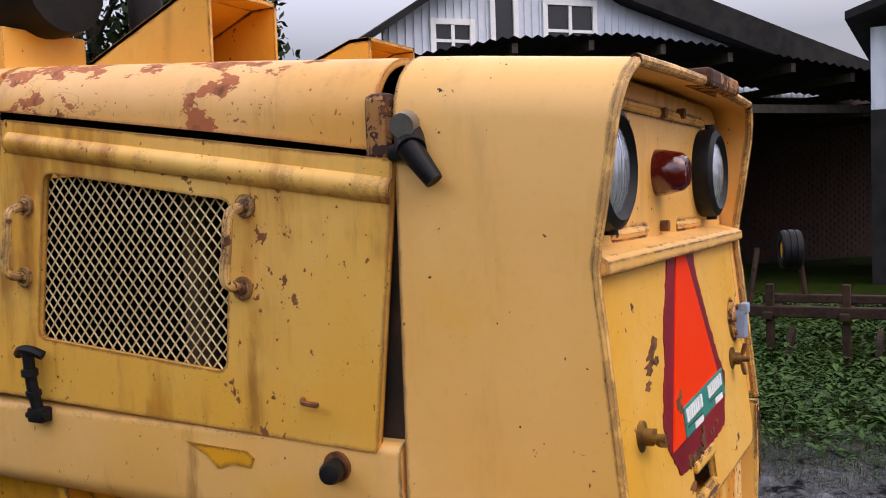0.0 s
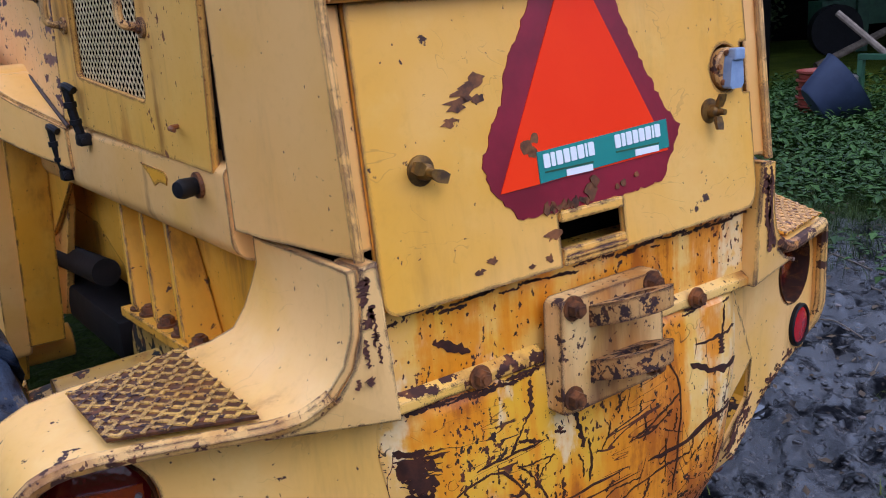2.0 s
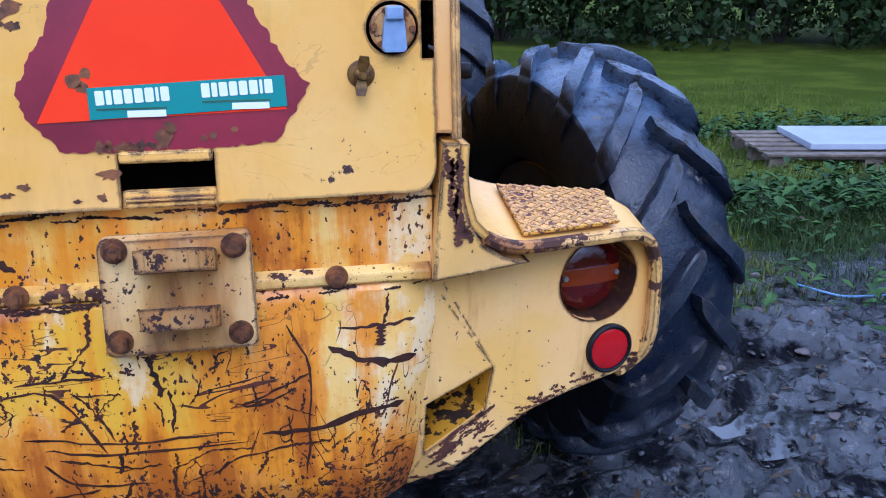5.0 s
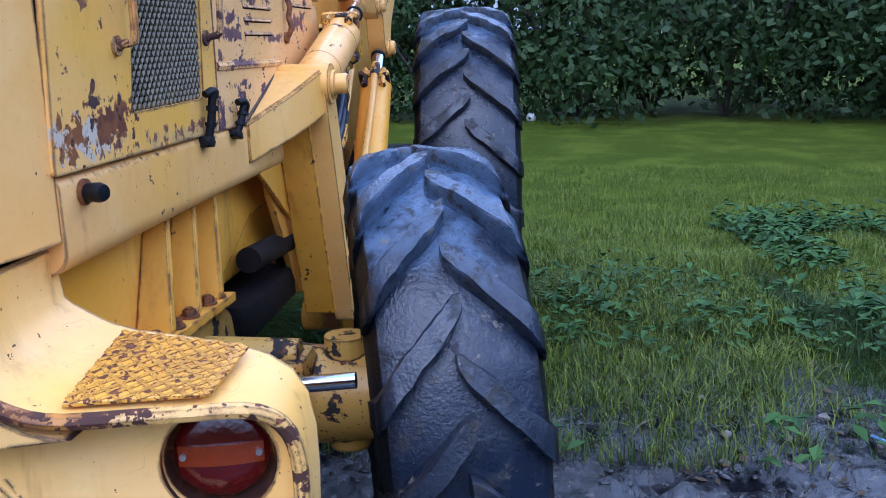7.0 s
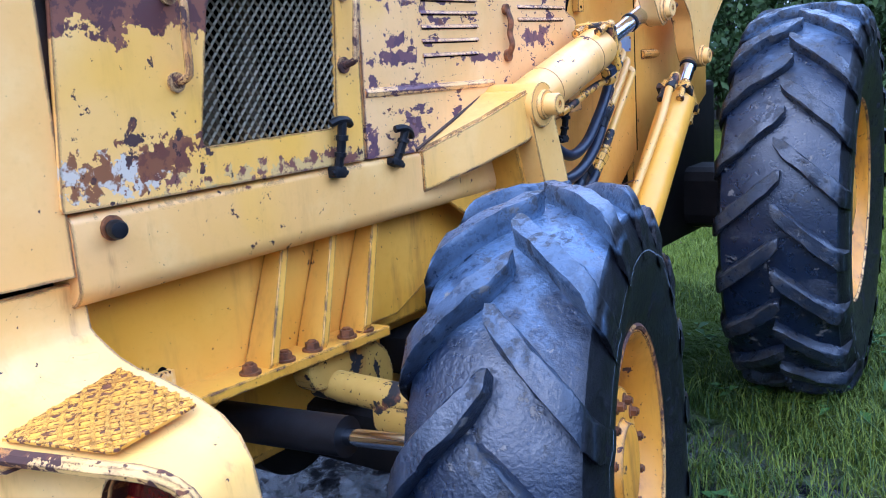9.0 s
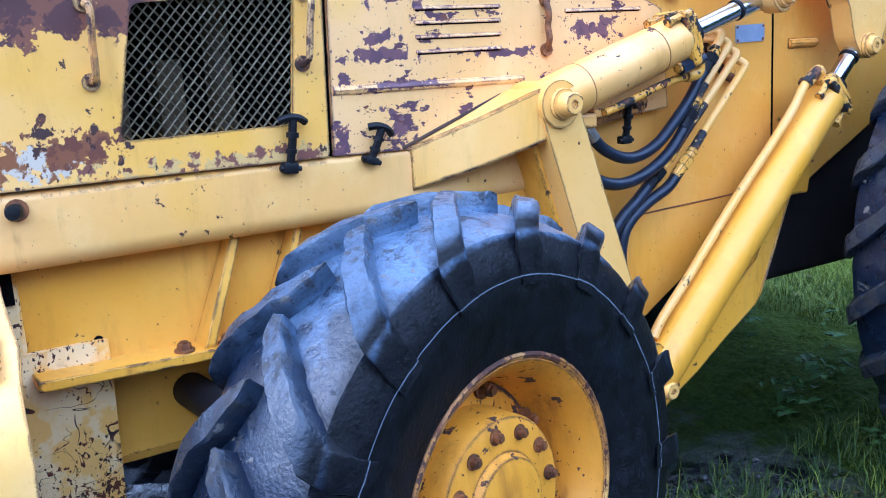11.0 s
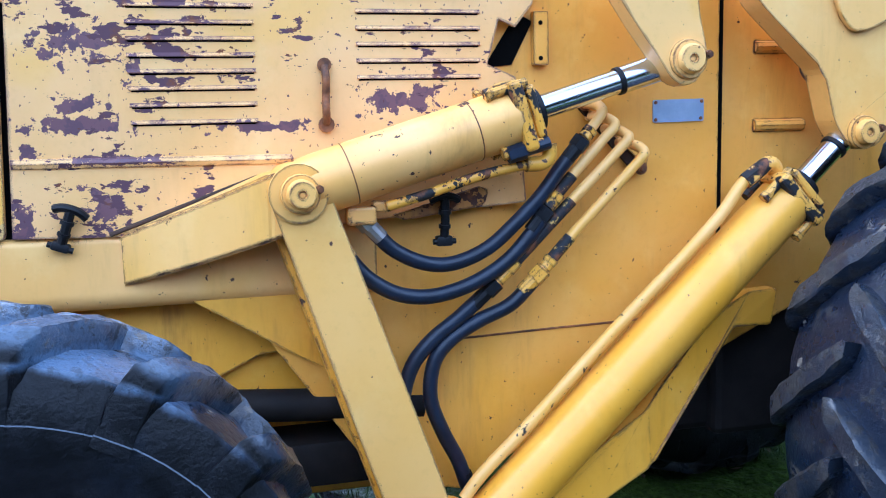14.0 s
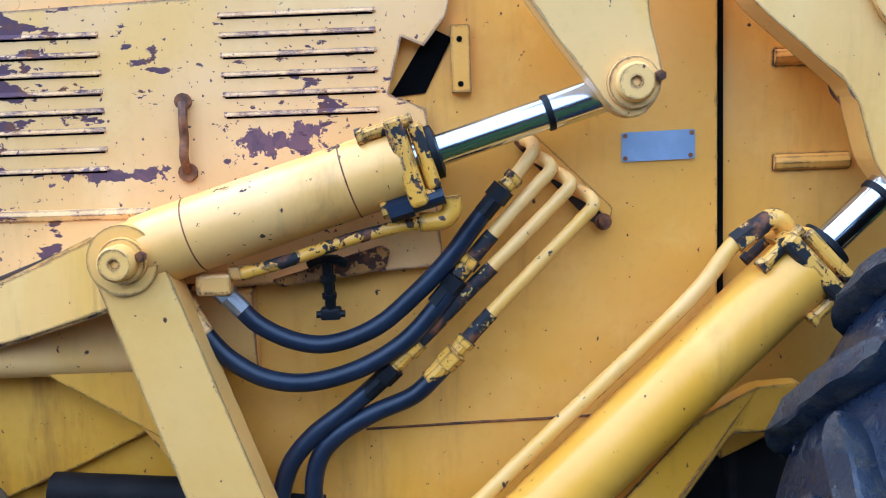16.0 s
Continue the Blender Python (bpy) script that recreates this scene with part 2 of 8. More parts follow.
def bumper():
    """Battered casting: yellow paint worn to cream, orange rust runs, dark specks that thicken towards the foot."""
    n = Nodes("rusty_bumper_paint")
    big = n.noise(3.2, 4, 0.6, n.at(loc=(13.9, 4.1, 2.2)))
    foot = n.step(n.axis(2), 0.68, 0.53)
    rim = n.step(n.math("ADD", n.math("ABSOLUTE", n.axis(0)), n.math("MULTIPLY", n.math("SUBTRACT", n.noise(11, 5, 0.6), 0.5), 0.14)), 0.325, 0.385)
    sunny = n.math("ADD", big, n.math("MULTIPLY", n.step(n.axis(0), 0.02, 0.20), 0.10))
    col = n.mix(n.step(sunny, 0.47, 0.68), (0.80, 0.415, 0.024), (0.85, 0.53, 0.15))
    col = n.mix(rim, col, (0.81, 0.455, 0.115))
    worn = n.noise(9, 6, 0.6, n.at((1.3, 1, 0.8), (5, 0, 2)))
    col = n.mix(n.math("MULTIPLY", n.step(n.math("ADD", worn, n.math("MULTIPLY", n.step(n.axis(0), 0.0, 0.16), 0.06)), 0.56, 0.62), 0.85), col, (0.84, 0.62, 0.32))
    col = n.mix(n.math("MULTIPLY", n.step(n.noise(26, 5, 0.65), 0.46, 0.7), 0.4), col, (0.80, 0.44, 0.06))
    run = n.noise(1.0, 6, 0.66, n.at((13, 13, 1.6), (3, 1, 0)))
    spot = n.noise(5.2, 6, 0.66, n.at(loc=(9, 2, 5)))
    wash = n.math("MULTIPLY", n.math("SUBTRACT", n.noise(1.9, 3, 0.5, n.at(loc=(2.6, 0, 1.4))), 0.5), 0.35)
    level = n.math("ADD", n.math("ADD", n.math("ADD", n.math("MULTIPLY", run, 0.55), n.math("MULTIPLY", spot, 0.45)), n.math("MULTIPLY", foot, 0.095)), wash)
    level = n.math("ADD", n.math("SUBTRACT", level, n.math("MULTIPLY", rim, 0.13)), n.math("MULTIPLY", n.step(n.axis(0), 0.06, -0.14), 0.035))
    col = n.mix(n.math("MULTIPLY", n.step(level, 0.438, 0.548), 0.93), col, (0.74, 0.245, 0.006))
    col = n.mix(n.math("MULTIPLY", n.step(level, 0.540, 0.62), 0.85), col, (0.38, 0.085, 0.006))
    clump = n.noise(6, 5, 0.65, n.at(loc=(8, 1, 5)))
    crowd = n.math("ADD", n.math("MULTIPLY", n.math("SUBTRACT", clump, 0.5), 0.55), n.math("MULTIPLY", foot, 0.105))
    speck = n.noise(120, 3, 0.55, n.at((1, 1, 0.7), (5, 5, 5)))
    mask = n.step(n.math("ADD", speck, crowd), 0.630, 0.65)
    blot = n.noise(62, 6, 0.62, n.at((0.7, 1, 1.5), (2, 6, 5)))
    mask = n.math("MAXIMUM", mask, n.step(n.math("ADD", blot, crowd), 0.735, 0.75))
    for sc, vec, dis, wd in ((9.5, (1, 1, 1.3), 1.6, 0.008), (6.0, (0.5, 1, 3.0), 1.0, 0.007), (6.5, (2.6, 1, 0.6), 0.8, 0.006)):
        ln = n.noise(sc, 2, 0.45, n.at(vec, (31 + sc, sc, 0)), dis)
        gate = n.step(n.noise(6.5, 3, 0.5, n.at(loc=(41 * sc, 0, 3))), 0.53, 0.57)
        w = n.math("MULTIPLY", n.noise(30, 3, 0.6), wd * 2)
        on = n.math("MULTIPLY", n.math("LESS_THAN", n.math("ABSOLUTE", n.math("SUBTRACT", ln, 0.5)), w), gate)
        mask = n.math("MAXIMUM", mask, n.math("MULTIPLY", on, n.step(n.axis(2), 0.93, 0.86)))
    e = n.math("MULTIPLY", n.edge(0.010), n.step(n.noise(20, 5, 0.6), 0.40, 0.48))
    mask = n.math("MAXIMUM", mask, n.math("MULTIPLY", n.step(e, 0.03, 0.08), n.step(n.axis(2), 0.60, 0.54)))
    col = n.mix(mask, col, n.mix(n.step(n.noise(40, 3), 0.42, 0.6), (0.022, 0.007, 0.005), (0.105, 0.022, 0.006)))
    h = n.math("ADD", n.math("MULTIPLY", n.math("SUBTRACT", 1.0, mask), 0.7), n.math("MULTIPLY", n.noise(12, 5, 0.6), 1.4))
    n.bump(h, 0.3, 0.005)
    return n.done(col, n.math("ADD", 0.34, n.math("MULTIPLY", mask, 0.4)))


M_BUMP = bumper()
M_WING = paint("wing_paint", (0.79, 0.429, 0.090), (0.84, 0.502, 0.175), 0.22, 0.45, edge=1.0, seed=15.2, rust=0.3, chip_scale=44, dirt=0.35, hair=0.15)
M_RAIL = paint("rail_paint", (0.77, 0.402, 0.098), (0.82, 0.466, 0.155), 0.18, 0.5, edge=0.9, seed=17.8, chip_scale=34, dirt=0.3, rust=0.08)
M_HULL = paint("frame_paint", (0.75, 0.335, 0.016), (0.79, 0.400, 0.05), 0.18, 0.4, edge=0.7, seed=19.5, chip_scale=30, rust=0.35, dirt=0.4)
M_PLATE = paint("side_plate_paint", (0.74, 0.338, 0.035), (0.78, 0.391, 0.075), 0.16, 0.4, edge=0.4, seed=21.1, chip_scale=34, dirt=0.4)
M_CYL = paint("cylinder_paint", (0.74, 0.338, 0.022), (0.79, 0.400, 0.06), 0.2, 0.4, edge=0.7, seed=23.6, chip_scale=30, dirt=0.4, gloss=0.34)
M_ARM = paint("arm_paint", (0.77, 0.402, 0.088), (0.82, 0.466, 0.140), 0.15, 0.4, edge=0.4, seed=25.9, chip_scale=32, dirt=0.3)
M_WHEEL = paint("rim_paint", (0.66, 0.255, 0.009), (0.72, 0.319, 0.023), 0.42, 0.4, edge=0.95, seed=27.4, rust=0.6, chip_scale=24, dirt=0.6)
M_PLATFORM = paint("bumper_plate_paint", (0.78, 0.474, 0.166), (0.84, 0.547, 0.242), 0.60, 0.4, edge=1.0, seed=29.4, rust=0.8, chip_scale=40, dirt=0.35)
M_JAW = paint("worn_jaw_paint", (0.30, 0.13, 0.035), (0.60, 0.34, 0.11), 0.80, 0.4, chip=(0.035, 0.014, 0.012), edge=1.0, seed=37.4, rust=1.2, chip_scale=64, gloss=0.5)
M_PIPE = paint("greasy_pipe_paint", (0.70, 0.328, 0.030), (0.77, 0.410, 0.076), 0.68, 0.7, chip=(0.008, 0.007, 0.007), edge=0.6, seed=39.4, chip_scale=18, dirt=0.6, gloss=0.36)
M_CYL1 = paint("tilt_cylinder_paint", (0.76, 0.378, 0.076), (0.81, 0.431, 0.128), 0.2, 0.4, edge=0.7, seed=45.6, chip_scale=30, dirt=0.5, gloss=0.36)
M_LIP = paint("rusted_lip_paint", (0.72, 0.40, 0.10), (0.78, 0.47, 0.16), 0.74, 0.5, chip=(0.060, 0.020, 0.010), edge=0.8, seed=51.4, rust=0.9, chip_scale=30)
M_LEDGE = paint("rusted_ledge_paint", (0.80, 0.45, 0.07), (0.84, 0.52, 0.15), 0.60, 0.5, chip=(0.050, 0.014, 0.007), edge=0.5, seed=57.4, rust=0.75, chip_scale=34)
M_TUBE = paint("pipe_paint", (0.76, 0.386, 0.07), (0.81, 0.454, 0.15), 0.22, 0.5, chip=(0.012, 0.009, 0.008), edge=0.0, seed=53.4, chip_scale=36, dirt=0.5, gloss=0.36)
M_GRIME = paint("grimy_pipe_sleeve", (0.62, 0.34, 0.05), (0.70, 0.42, 0.10), 1.25, 0.2, chip=(0.006, 0.006, 0.008), edge=0.0, seed=55.4, chip_scale=60, dirt=0.6, gloss=0.36)
M_RUSTY = paint("rusted_fitting", (0.36, 0.16, 0.04), (0.50, 0.26, 0.09), 0.74, 0.3, edge=0.95, seed=31.4, rust=1.0, chip_scale=34, gloss=0.6)
M_KNUCKLE = paint("greasy_casting", (0.40, 0.22, 0.03), (0.50, 0.30, 0.06), 0.64, 0.3, chip=(0.012, 0.010, 0.009), edge=0.9, seed=71.3, rust=0.3, chip_scale=16, gloss=0.4)
M_HANDLE = paint("handle_paint", (0.62, 0.365, 0.121), (0.72, 0.455, 0.182), 0.50, 0.3, edge=0.8, seed=33.4, rust=0.7, chip_scale=40)
M_IRON = plain("old_dark_iron", (0.018, 0.012, 0.009), (0.06, 0.032, 0.02), 0.75, 20, 0.1, spec=0.15)
M_BOLT = plain("rusty_bolt", (0.045, 0.018, 0.010), (0.30, 0.105, 0.028), 0.62, 60, 0.2)
M_BLACK = plain("black_rubber_fitting", (0.004, 0.004, 0.005), (0.011, 0.011, 0.013), 0.5, 40, spec=0.2)
M_HOSE = plain("blue_black_hose", (0.006, 0.009, 0.018), (0.012, 0.018, 0.034), 0.36, 30, spec=0.35)
# near-black that stands in for the shade in openings, gaps and recesses
M_SHADE = plain("painted_opening_shade", (0.002, 0.002, 0.002), (0.005, 0.0045, 0.004), 0.9, 12, spec=0.03)
M_CHROME = plain("polished_rod", (0.55, 0.60, 0.68), (0.72, 0.76, 0.82), 0.16, 6, 1.0, 0.02)
M_STEEL = plain("dull_steel", (0.22, 0.21, 0.20), (0.40, 0.38, 0.36), 0.45, 25, 0.8)
M_ALU = plain("blue_grey_plate", (0.26, 0.34, 0.46), (0.36, 0.44, 0.56), 0.4, 22, 0.3)
M_LIDBLUE = plain("light_blue_plastic", (0.16, 0.25, 0.40), (0.28, 0.38, 0.52), 0.45, 30)
M_BRASS = plain("brass_fitting", (0.035, 0.016, 0.008), (0.30, 0.15, 0.022), 0.5, 55, 0.35)
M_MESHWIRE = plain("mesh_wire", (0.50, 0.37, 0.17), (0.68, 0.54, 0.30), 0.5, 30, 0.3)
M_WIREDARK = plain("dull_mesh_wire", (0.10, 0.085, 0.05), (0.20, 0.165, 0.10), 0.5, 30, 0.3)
# black of the sooty exhaust, also used to paint shade under the machine
M_SOOT_SHADE = plain("sooty_shaded_steel", (0.006, 0.0055, 0.0055), (0.016, 0.013, 0.012), 0.65, 14, 0.0, spec=0.15)
M_TEAL = plain("teal_sticker", (0.008, 0.20, 0.17), (0.010, 0.24, 0.20), 0.4, 8, 0, 0.02)
M_WHITE = plain("white_print", (0.75, 0.77, 0.76), (0.82, 0.83, 0.82), 0.45, 8, 0, 0.02)
M_FLUOR = plain("fluorescent_orange_film", (0.90, 0.034, 0.001), (0.95, 0.046, 0.002), 0.45, 5, 0, 0.05, spec=0.2)
M_WHITEWALL = plain("white_boards", (0.52, 0.58, 0.66), (0.66, 0.71, 0.78), 0.6, 3)
M_ROOFING = plain("dark_roofing", (0.010, 0.010, 0.011), (0.030, 0.028, 0.027), 0.8, 3, spec=0.15)
M_REDPOST = plain("red_painted_post", (0.16, 0.018, 0.014), (0.24, 0.03, 0.02), 0.5, 8)
M_WOOD = plain("weathered_wood", (0.07, 0.05, 0.035), (0.19, 0.15, 0.11), 0.75, 14)
M_GREYPANEL = plain("pale_grey_board", (0.33, 0.36, 0.42), (0.42, 0.45, 0.50), 0.4, 6)
M_GREENPAINT = plain("green_machine_paint", (0.012, 0.06, 0.03), (0.03, 0.11, 0.05), 0.5, 10)
M_BARK = plain("bark", (0.022, 0.017, 0.013), (0.07, 0.055, 0.042), 0.85, 14, 0, 0.6)


def red_film():
    n = Nodes("maroon_reflective_film")
    f = n.noise(7, 5, 0.6)
    col = n.mix(n.step(f, 0.35, 0.65), (0.17, 0.005, 0.015), (0.26, 0.009, 0.024))
    n.bump(n.noise(30, 3), 0.1, 0.002)
    return n.done(col, 0.38)


M_MAROON = red_film()


def lens(name, col, rough=0.12):
    n = Nodes(name)
    v = n.noise(40, 2)
    n.bump(n.voronoi(110), 0.35, 0.002)
    n.bsdf.inputs["Coat Weight"].default_value = 0.6
    return n.done(n.mix(v, col, tuple(c * 0.6 for c in col)), rough)


M_LENSRED = lens("red_lens", (0.34, 0.006, 0.008))
M_LENSDEEP = lens("deep_red_lens", (0.10, 0.004, 0.005))
M_LENSAMBER = lens("amber_lens", (0.26, 0.035, 0.005))
M_REFL = lens("red_reflector", (0.55, 0.006, 0.010))


def head_glass():
    n = Nodes("ribbed_headlamp_glass")
    h = n.noise(1.0, 2, 0.5, n.at((160, 1, 6)))
    n.bump(h, 0.5, 0.004)
    return n.done(n.mix(h, (0.40, 0.46, 0.56), (0.75, 0.8, 0.9)), 0.12, 0.7)


M_HEADGLASS = head_glass()


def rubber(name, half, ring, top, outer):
    """Wet tread with blue sky sheen painted in, palest at the top, black side walls; half: half the tread's width,
    ring: radius of the pale scuff line.
    """
    n = Nodes(name)
    f = n.noise(30, 6, 0.65)
    g = n.noise(8, 5, 0.6)
    yy, zz = n.axis(1), n.axis(2)
    rad = n.math("SQRT", n.math("ADD", n.math("MULTIPLY", yy, yy), n.math("MULTIPLY", zz, zz)))
    rough_line = n.math("MULTIPLY", n.math("SUBTRACT", g, 0.5), 0.05)
    reach = n.math("DIVIDE", n.math("ABSOLUTE", n.axis(0)), half)
    bed = n.math("SUBTRACT", outer - 0.040, n.math("MULTIPLY", n.math("MULTIPLY", reach, reach), 0.040))
    bar = n.step(n.math("SUBTRACT", rad, bed), 0.006, 0.014)
    bar_end = n.math("MULTIPLY", n.step(n.math("ADD", reach, rough_line), 0.86, 0.92), n.step(n.math("SUBTRACT", rad, outer - 0.070), 0.0, 0.010))
    wall = n.math("MAXIMUM", bar_end, n.step(n.math("ADD", rad, rough_line), outer - 0.063, outer - 0.082))
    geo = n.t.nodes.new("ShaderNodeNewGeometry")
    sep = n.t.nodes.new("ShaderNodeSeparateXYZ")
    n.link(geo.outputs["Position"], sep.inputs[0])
    # sky sheen put into the colour: the blue pales as world height rises
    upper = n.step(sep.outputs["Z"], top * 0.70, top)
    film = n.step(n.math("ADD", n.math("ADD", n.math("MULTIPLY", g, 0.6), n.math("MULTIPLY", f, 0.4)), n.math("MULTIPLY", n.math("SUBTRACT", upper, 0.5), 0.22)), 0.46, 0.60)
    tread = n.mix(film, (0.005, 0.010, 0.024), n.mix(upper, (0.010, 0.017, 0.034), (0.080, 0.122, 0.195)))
    tread = n.mix(n.math("MULTIPLY", n.step(n.noise(60, 5, 0.7), 0.50, 0.62), 0.6), tread, (0.010, 0.014, 0.024))
    tread = n.mix(n.math("MULTIPLY", n.step(n.noise(7, 6, 0.65, n.at(loc=(4, 4, 4))), 0.58, 0.64), 0.35), tread, (0.070, 0.072, 0.080))
    crumb = n.step(n.math("ADD", n.noise(17, 6, 0.7, n.at(loc=(9, 1, 4))), n.math("MULTIPLY", g, 0.3)), 0.78, 0.81)
    tread = n.mix(crumb, tread, (0.13, 0.115, 0.10))
    tread = n.mix(n.math("MULTIPLY", bar, 0.45), tread, (0.022, 0.027, 0.036))
    crust = n.step(n.math("ADD", n.noise(10, 8, 0.78, n.at(loc=(2, 7, 1))), n.math("MULTIPLY", bar, 0.05)), 0.575, 0.615)
    tread = n.mix(n.math("MULTIPLY", crust, 0.85), tread, n.mix(n.step(n.noise(90, 4, 0.7), 0.4, 0.6), (0.008, 0.008, 0.009), (0.034, 0.030, 0.027)))
    side = n.mix(n.step(f, 0.3, 0.75), (0.002, 0.0022, 0.003), (0.007, 0.0075, 0.010))
    side = n.mix(n.math("MULTIPLY", n.step(n.noise(5, 5, 0.65), 0.55, 0.75), 0.5), side, (0.012, 0.016, 0.026))
    line = n.math("LESS_THAN", n.math("ABSOLUTE", n.math("SUBTRACT", rad, n.math("ADD", ring - 0.004, n.math("MULTIPLY", g, 0.008)))), 0.0011)
    side = n.mix(n.math("MULTIPLY", n.math("MULTIPLY", line, n.step(n.axis(0), 0.0, 0.02)), 0.8), side, (0.16, 0.18, 0.22))
    n.bump(n.math("ADD", n.math("ADD", n.math("MULTIPLY", f, 0.6), n.math("MULTIPLY", n.noise(120, 4), 0.6)), n.math("MULTIPLY", n.math("MAXIMUM", crumb, n.math("MULTIPLY", crust, n.noise(70, 5, 0.7))), 1.1)), 0.32, 0.009)
    rough = n.math("ADD", n.math("MULTIPLY", n.math("MAXIMUM", crumb, crust), 0.4), n.math("ADD", 0.18, n.math("MULTIPLY", f, 0.22)))
    return n.done(n.mix(wall, tread, side), n.math("ADD", rough, n.math("MULTIPLY", wall, 0.16)), 0, n.math("SUBTRACT", 0.5, n.math("MULTIPLY", wall, 0.3)))


# top: height at which each wheel's painted sky sheen is palest
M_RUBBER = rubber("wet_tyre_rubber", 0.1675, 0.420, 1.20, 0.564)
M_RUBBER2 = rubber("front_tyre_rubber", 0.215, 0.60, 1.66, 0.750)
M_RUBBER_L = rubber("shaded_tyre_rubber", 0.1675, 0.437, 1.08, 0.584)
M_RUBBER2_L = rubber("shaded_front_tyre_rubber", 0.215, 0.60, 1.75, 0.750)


def ground_mat():
    n = Nodes("mud_and_grass_ground")
    x, y = n.axis(0), n.axis(1)
    f = n.noise(9, 7, 0.65)
    g = n.noise(1.3, 5, 0.6)
    fine = n.noise(55, 5, 0.6)
    stones = n.voronoi(24)
    mud = n.mix(n.step(f, 0.35, 0.68), (0.0036, 0.0040, 0.0056), (0.014, 0.015, 0.019))
    mud = n.mix(n.math("MULTIPLY", n.step(n.noise(30, 3), 0.60, 0.66), 0.6), mud, (0.085, 0.070, 0.058))
    grass = n.mix(n.step(fine, 0.3, 0.7), (0.030, 0.046, 0.004), (0.080, 0.108, 0.010))
    grass = n.mix(n.math("MULTIPLY", n.step(g, 0.42, 0.66), 0.6), grass, (0.115, 0.145, 0.016))
    # mud surrounds the tail and the yard to the south; lawn elsewhere
    # long weedy grass, darkened for shade towards the sheds, a mown lawn to the north
    weedy = n.step(n.math("ADD", y, n.math("MULTIPLY", n.math("SUBTRACT", n.noise(0.5, 5, 0.6), 0.5), 7.0)), 5.6, 3.2)
    grass = n.mix(n.math("MULTIPLY", weedy, 0.75), grass, n.mix(n.step(fine, 0.3, 0.7), (0.004, 0.011, 0.002), (0.012, 0.030, 0.005)))
    dy = n.math("MULTIPLY", n.math("SUBTRACT", y, 0.2), 0.62)
    dx = n.math("MULTIPLY", n.math("SUBTRACT", x, 1.2), 0.40)
    r = n.math("SQRT", n.math("ADD", n.math("MULTIPLY", dx, dx), n.math("MULTIPLY", dy, dy)))
    r = n.math("ADD", r, n.math("MULTIPLY", n.math("SUBTRACT", g, 0.5), 1.0))
    r = n.math("ADD", r, n.math("MULTIPLY", n.math("SUBTRACT", f, 0.5), 0.5))
    lawn = n.step(r, 1.25, 1.55)
    col = n.mix(lawn, mud, grass)
    bare = n.math("SUBTRACT", 1.0, lawn)
    wet = n.math("MULTIPLY", n.step(n.math("ADD", n.math("ADD", n.math("MULTIPLY", n.noise(4.5, 4, 0.55), 0.7), n.math("MULTIPLY", n.noise(16, 3, 0.5), 0.3)), n.math("MULTIPLY", n.step(x, 0.1, 1.0), 0.06)), 0.45, 0.55), bare)
    rough = n.math("SUBTRACT", 0.88, n.math("MULTIPLY", wet, 0.76))
    h = n.math("ADD", f, n.math("MULTIPLY", stones, 0.35))
    n.bump(n.math("MULTIPLY", n.math("ADD", h, n.math("MULTIPLY", fine, 0.4)), n.math("SUBTRACT", 1.0, n.math("MULTIPLY", wet, 0.45))), 1.0, 0.06)
    return n.done(col, rough, 0, n.math("ADD", 0.05, n.math("MULTIPLY", wet, 0.9)))


M_GROUND = ground_mat()


def leafy(name, a, b):
    n = Nodes(name)
    gi = n.t.nodes.new("ShaderNodeNewGeometry")
    rnd = gi.outputs["Random Per Island"]
    col = n.mix(rnd, a, b)
    n.bsdf.inputs["Transmission Weight"].default_value = 0.0
    return n.done(col, 0.6, 0, 0.2)


M_LEAF = leafy("dark_leaves", (0.010, 0.022, 0.007), (0.028, 0.050, 0.014))
M_BUSH = leafy("hedge_leaves", (0.014, 0.032, 0.009), (0.036, 0.062, 0.016))
M_BLADE = leafy("grass_blades", (0.036, 0.060, 0.006), (0.150, 0.185, 0.022))
# rough blades, partly darkened for the shade round the yard
M_BLADE2 = leafy("weedy_blades", (0.010, 0.026, 0.005), (0.046, 0.078, 0.016))
M_STRAW = leafy("dry_leaves", (0.022, 0.014, 0.008), (0.085, 0.055, 0.028))
M_WEED = leafy("weed_leaves", (0.012, 0.038, 0.006), (0.045, 0.105, 0.018))
# brick and mortar colours lowered for the building's shadow
M_BRICK = plain("red_brick", (0.045, 0.016, 0.012), (0.085, 0.028, 0.02), 0.8, 8)
M_MORTAR = plain("mortar", (0.035, 0.028, 0.025), (0.055, 0.045, 0.04), 0.9, 10)


def window_glass():
    n = Nodes("dark_window_glass")
    n.bsdf.inputs["Transmission Weight"].default_value = 0.0
    return n.done((0.02, 0.024, 0.03), 0.06)


M_GLASS = window_glass()


# ---- mesh helpers ----
def part(name, bm, material, parent, label="", smooth=False):
    """Links a bmesh as one mesh object; vertices are in world metres, whatever the parent's place."""
    me = bpy.data.meshes.new(name)
    bmesh.ops.recalc_face_normals(bm, faces=bm.faces)
    if smooth:
        for f in bm.faces:
            f.smooth = True
    bm.to_mesh(me)
    bm.free()
    if smooth:
        me.set_sharp_from_angle(angle=radians(38))
    me.materials.append(material)
    ob = new(name, me)
    if parent is not None:
        ob.parent = parent
        top = parent
        off = Vector((0, 0, 0))
        while top is not None:
            off += top.location
            top = top.parent
        ob.location = -off
    if label:
        ob["label"] = label
    return ob


def thing(name, place, label, category, group=""):
    ob = new(name)
    ob.location = place
    ob.empty_display_size = 0.1
    return tagged(ob, label, category, group)


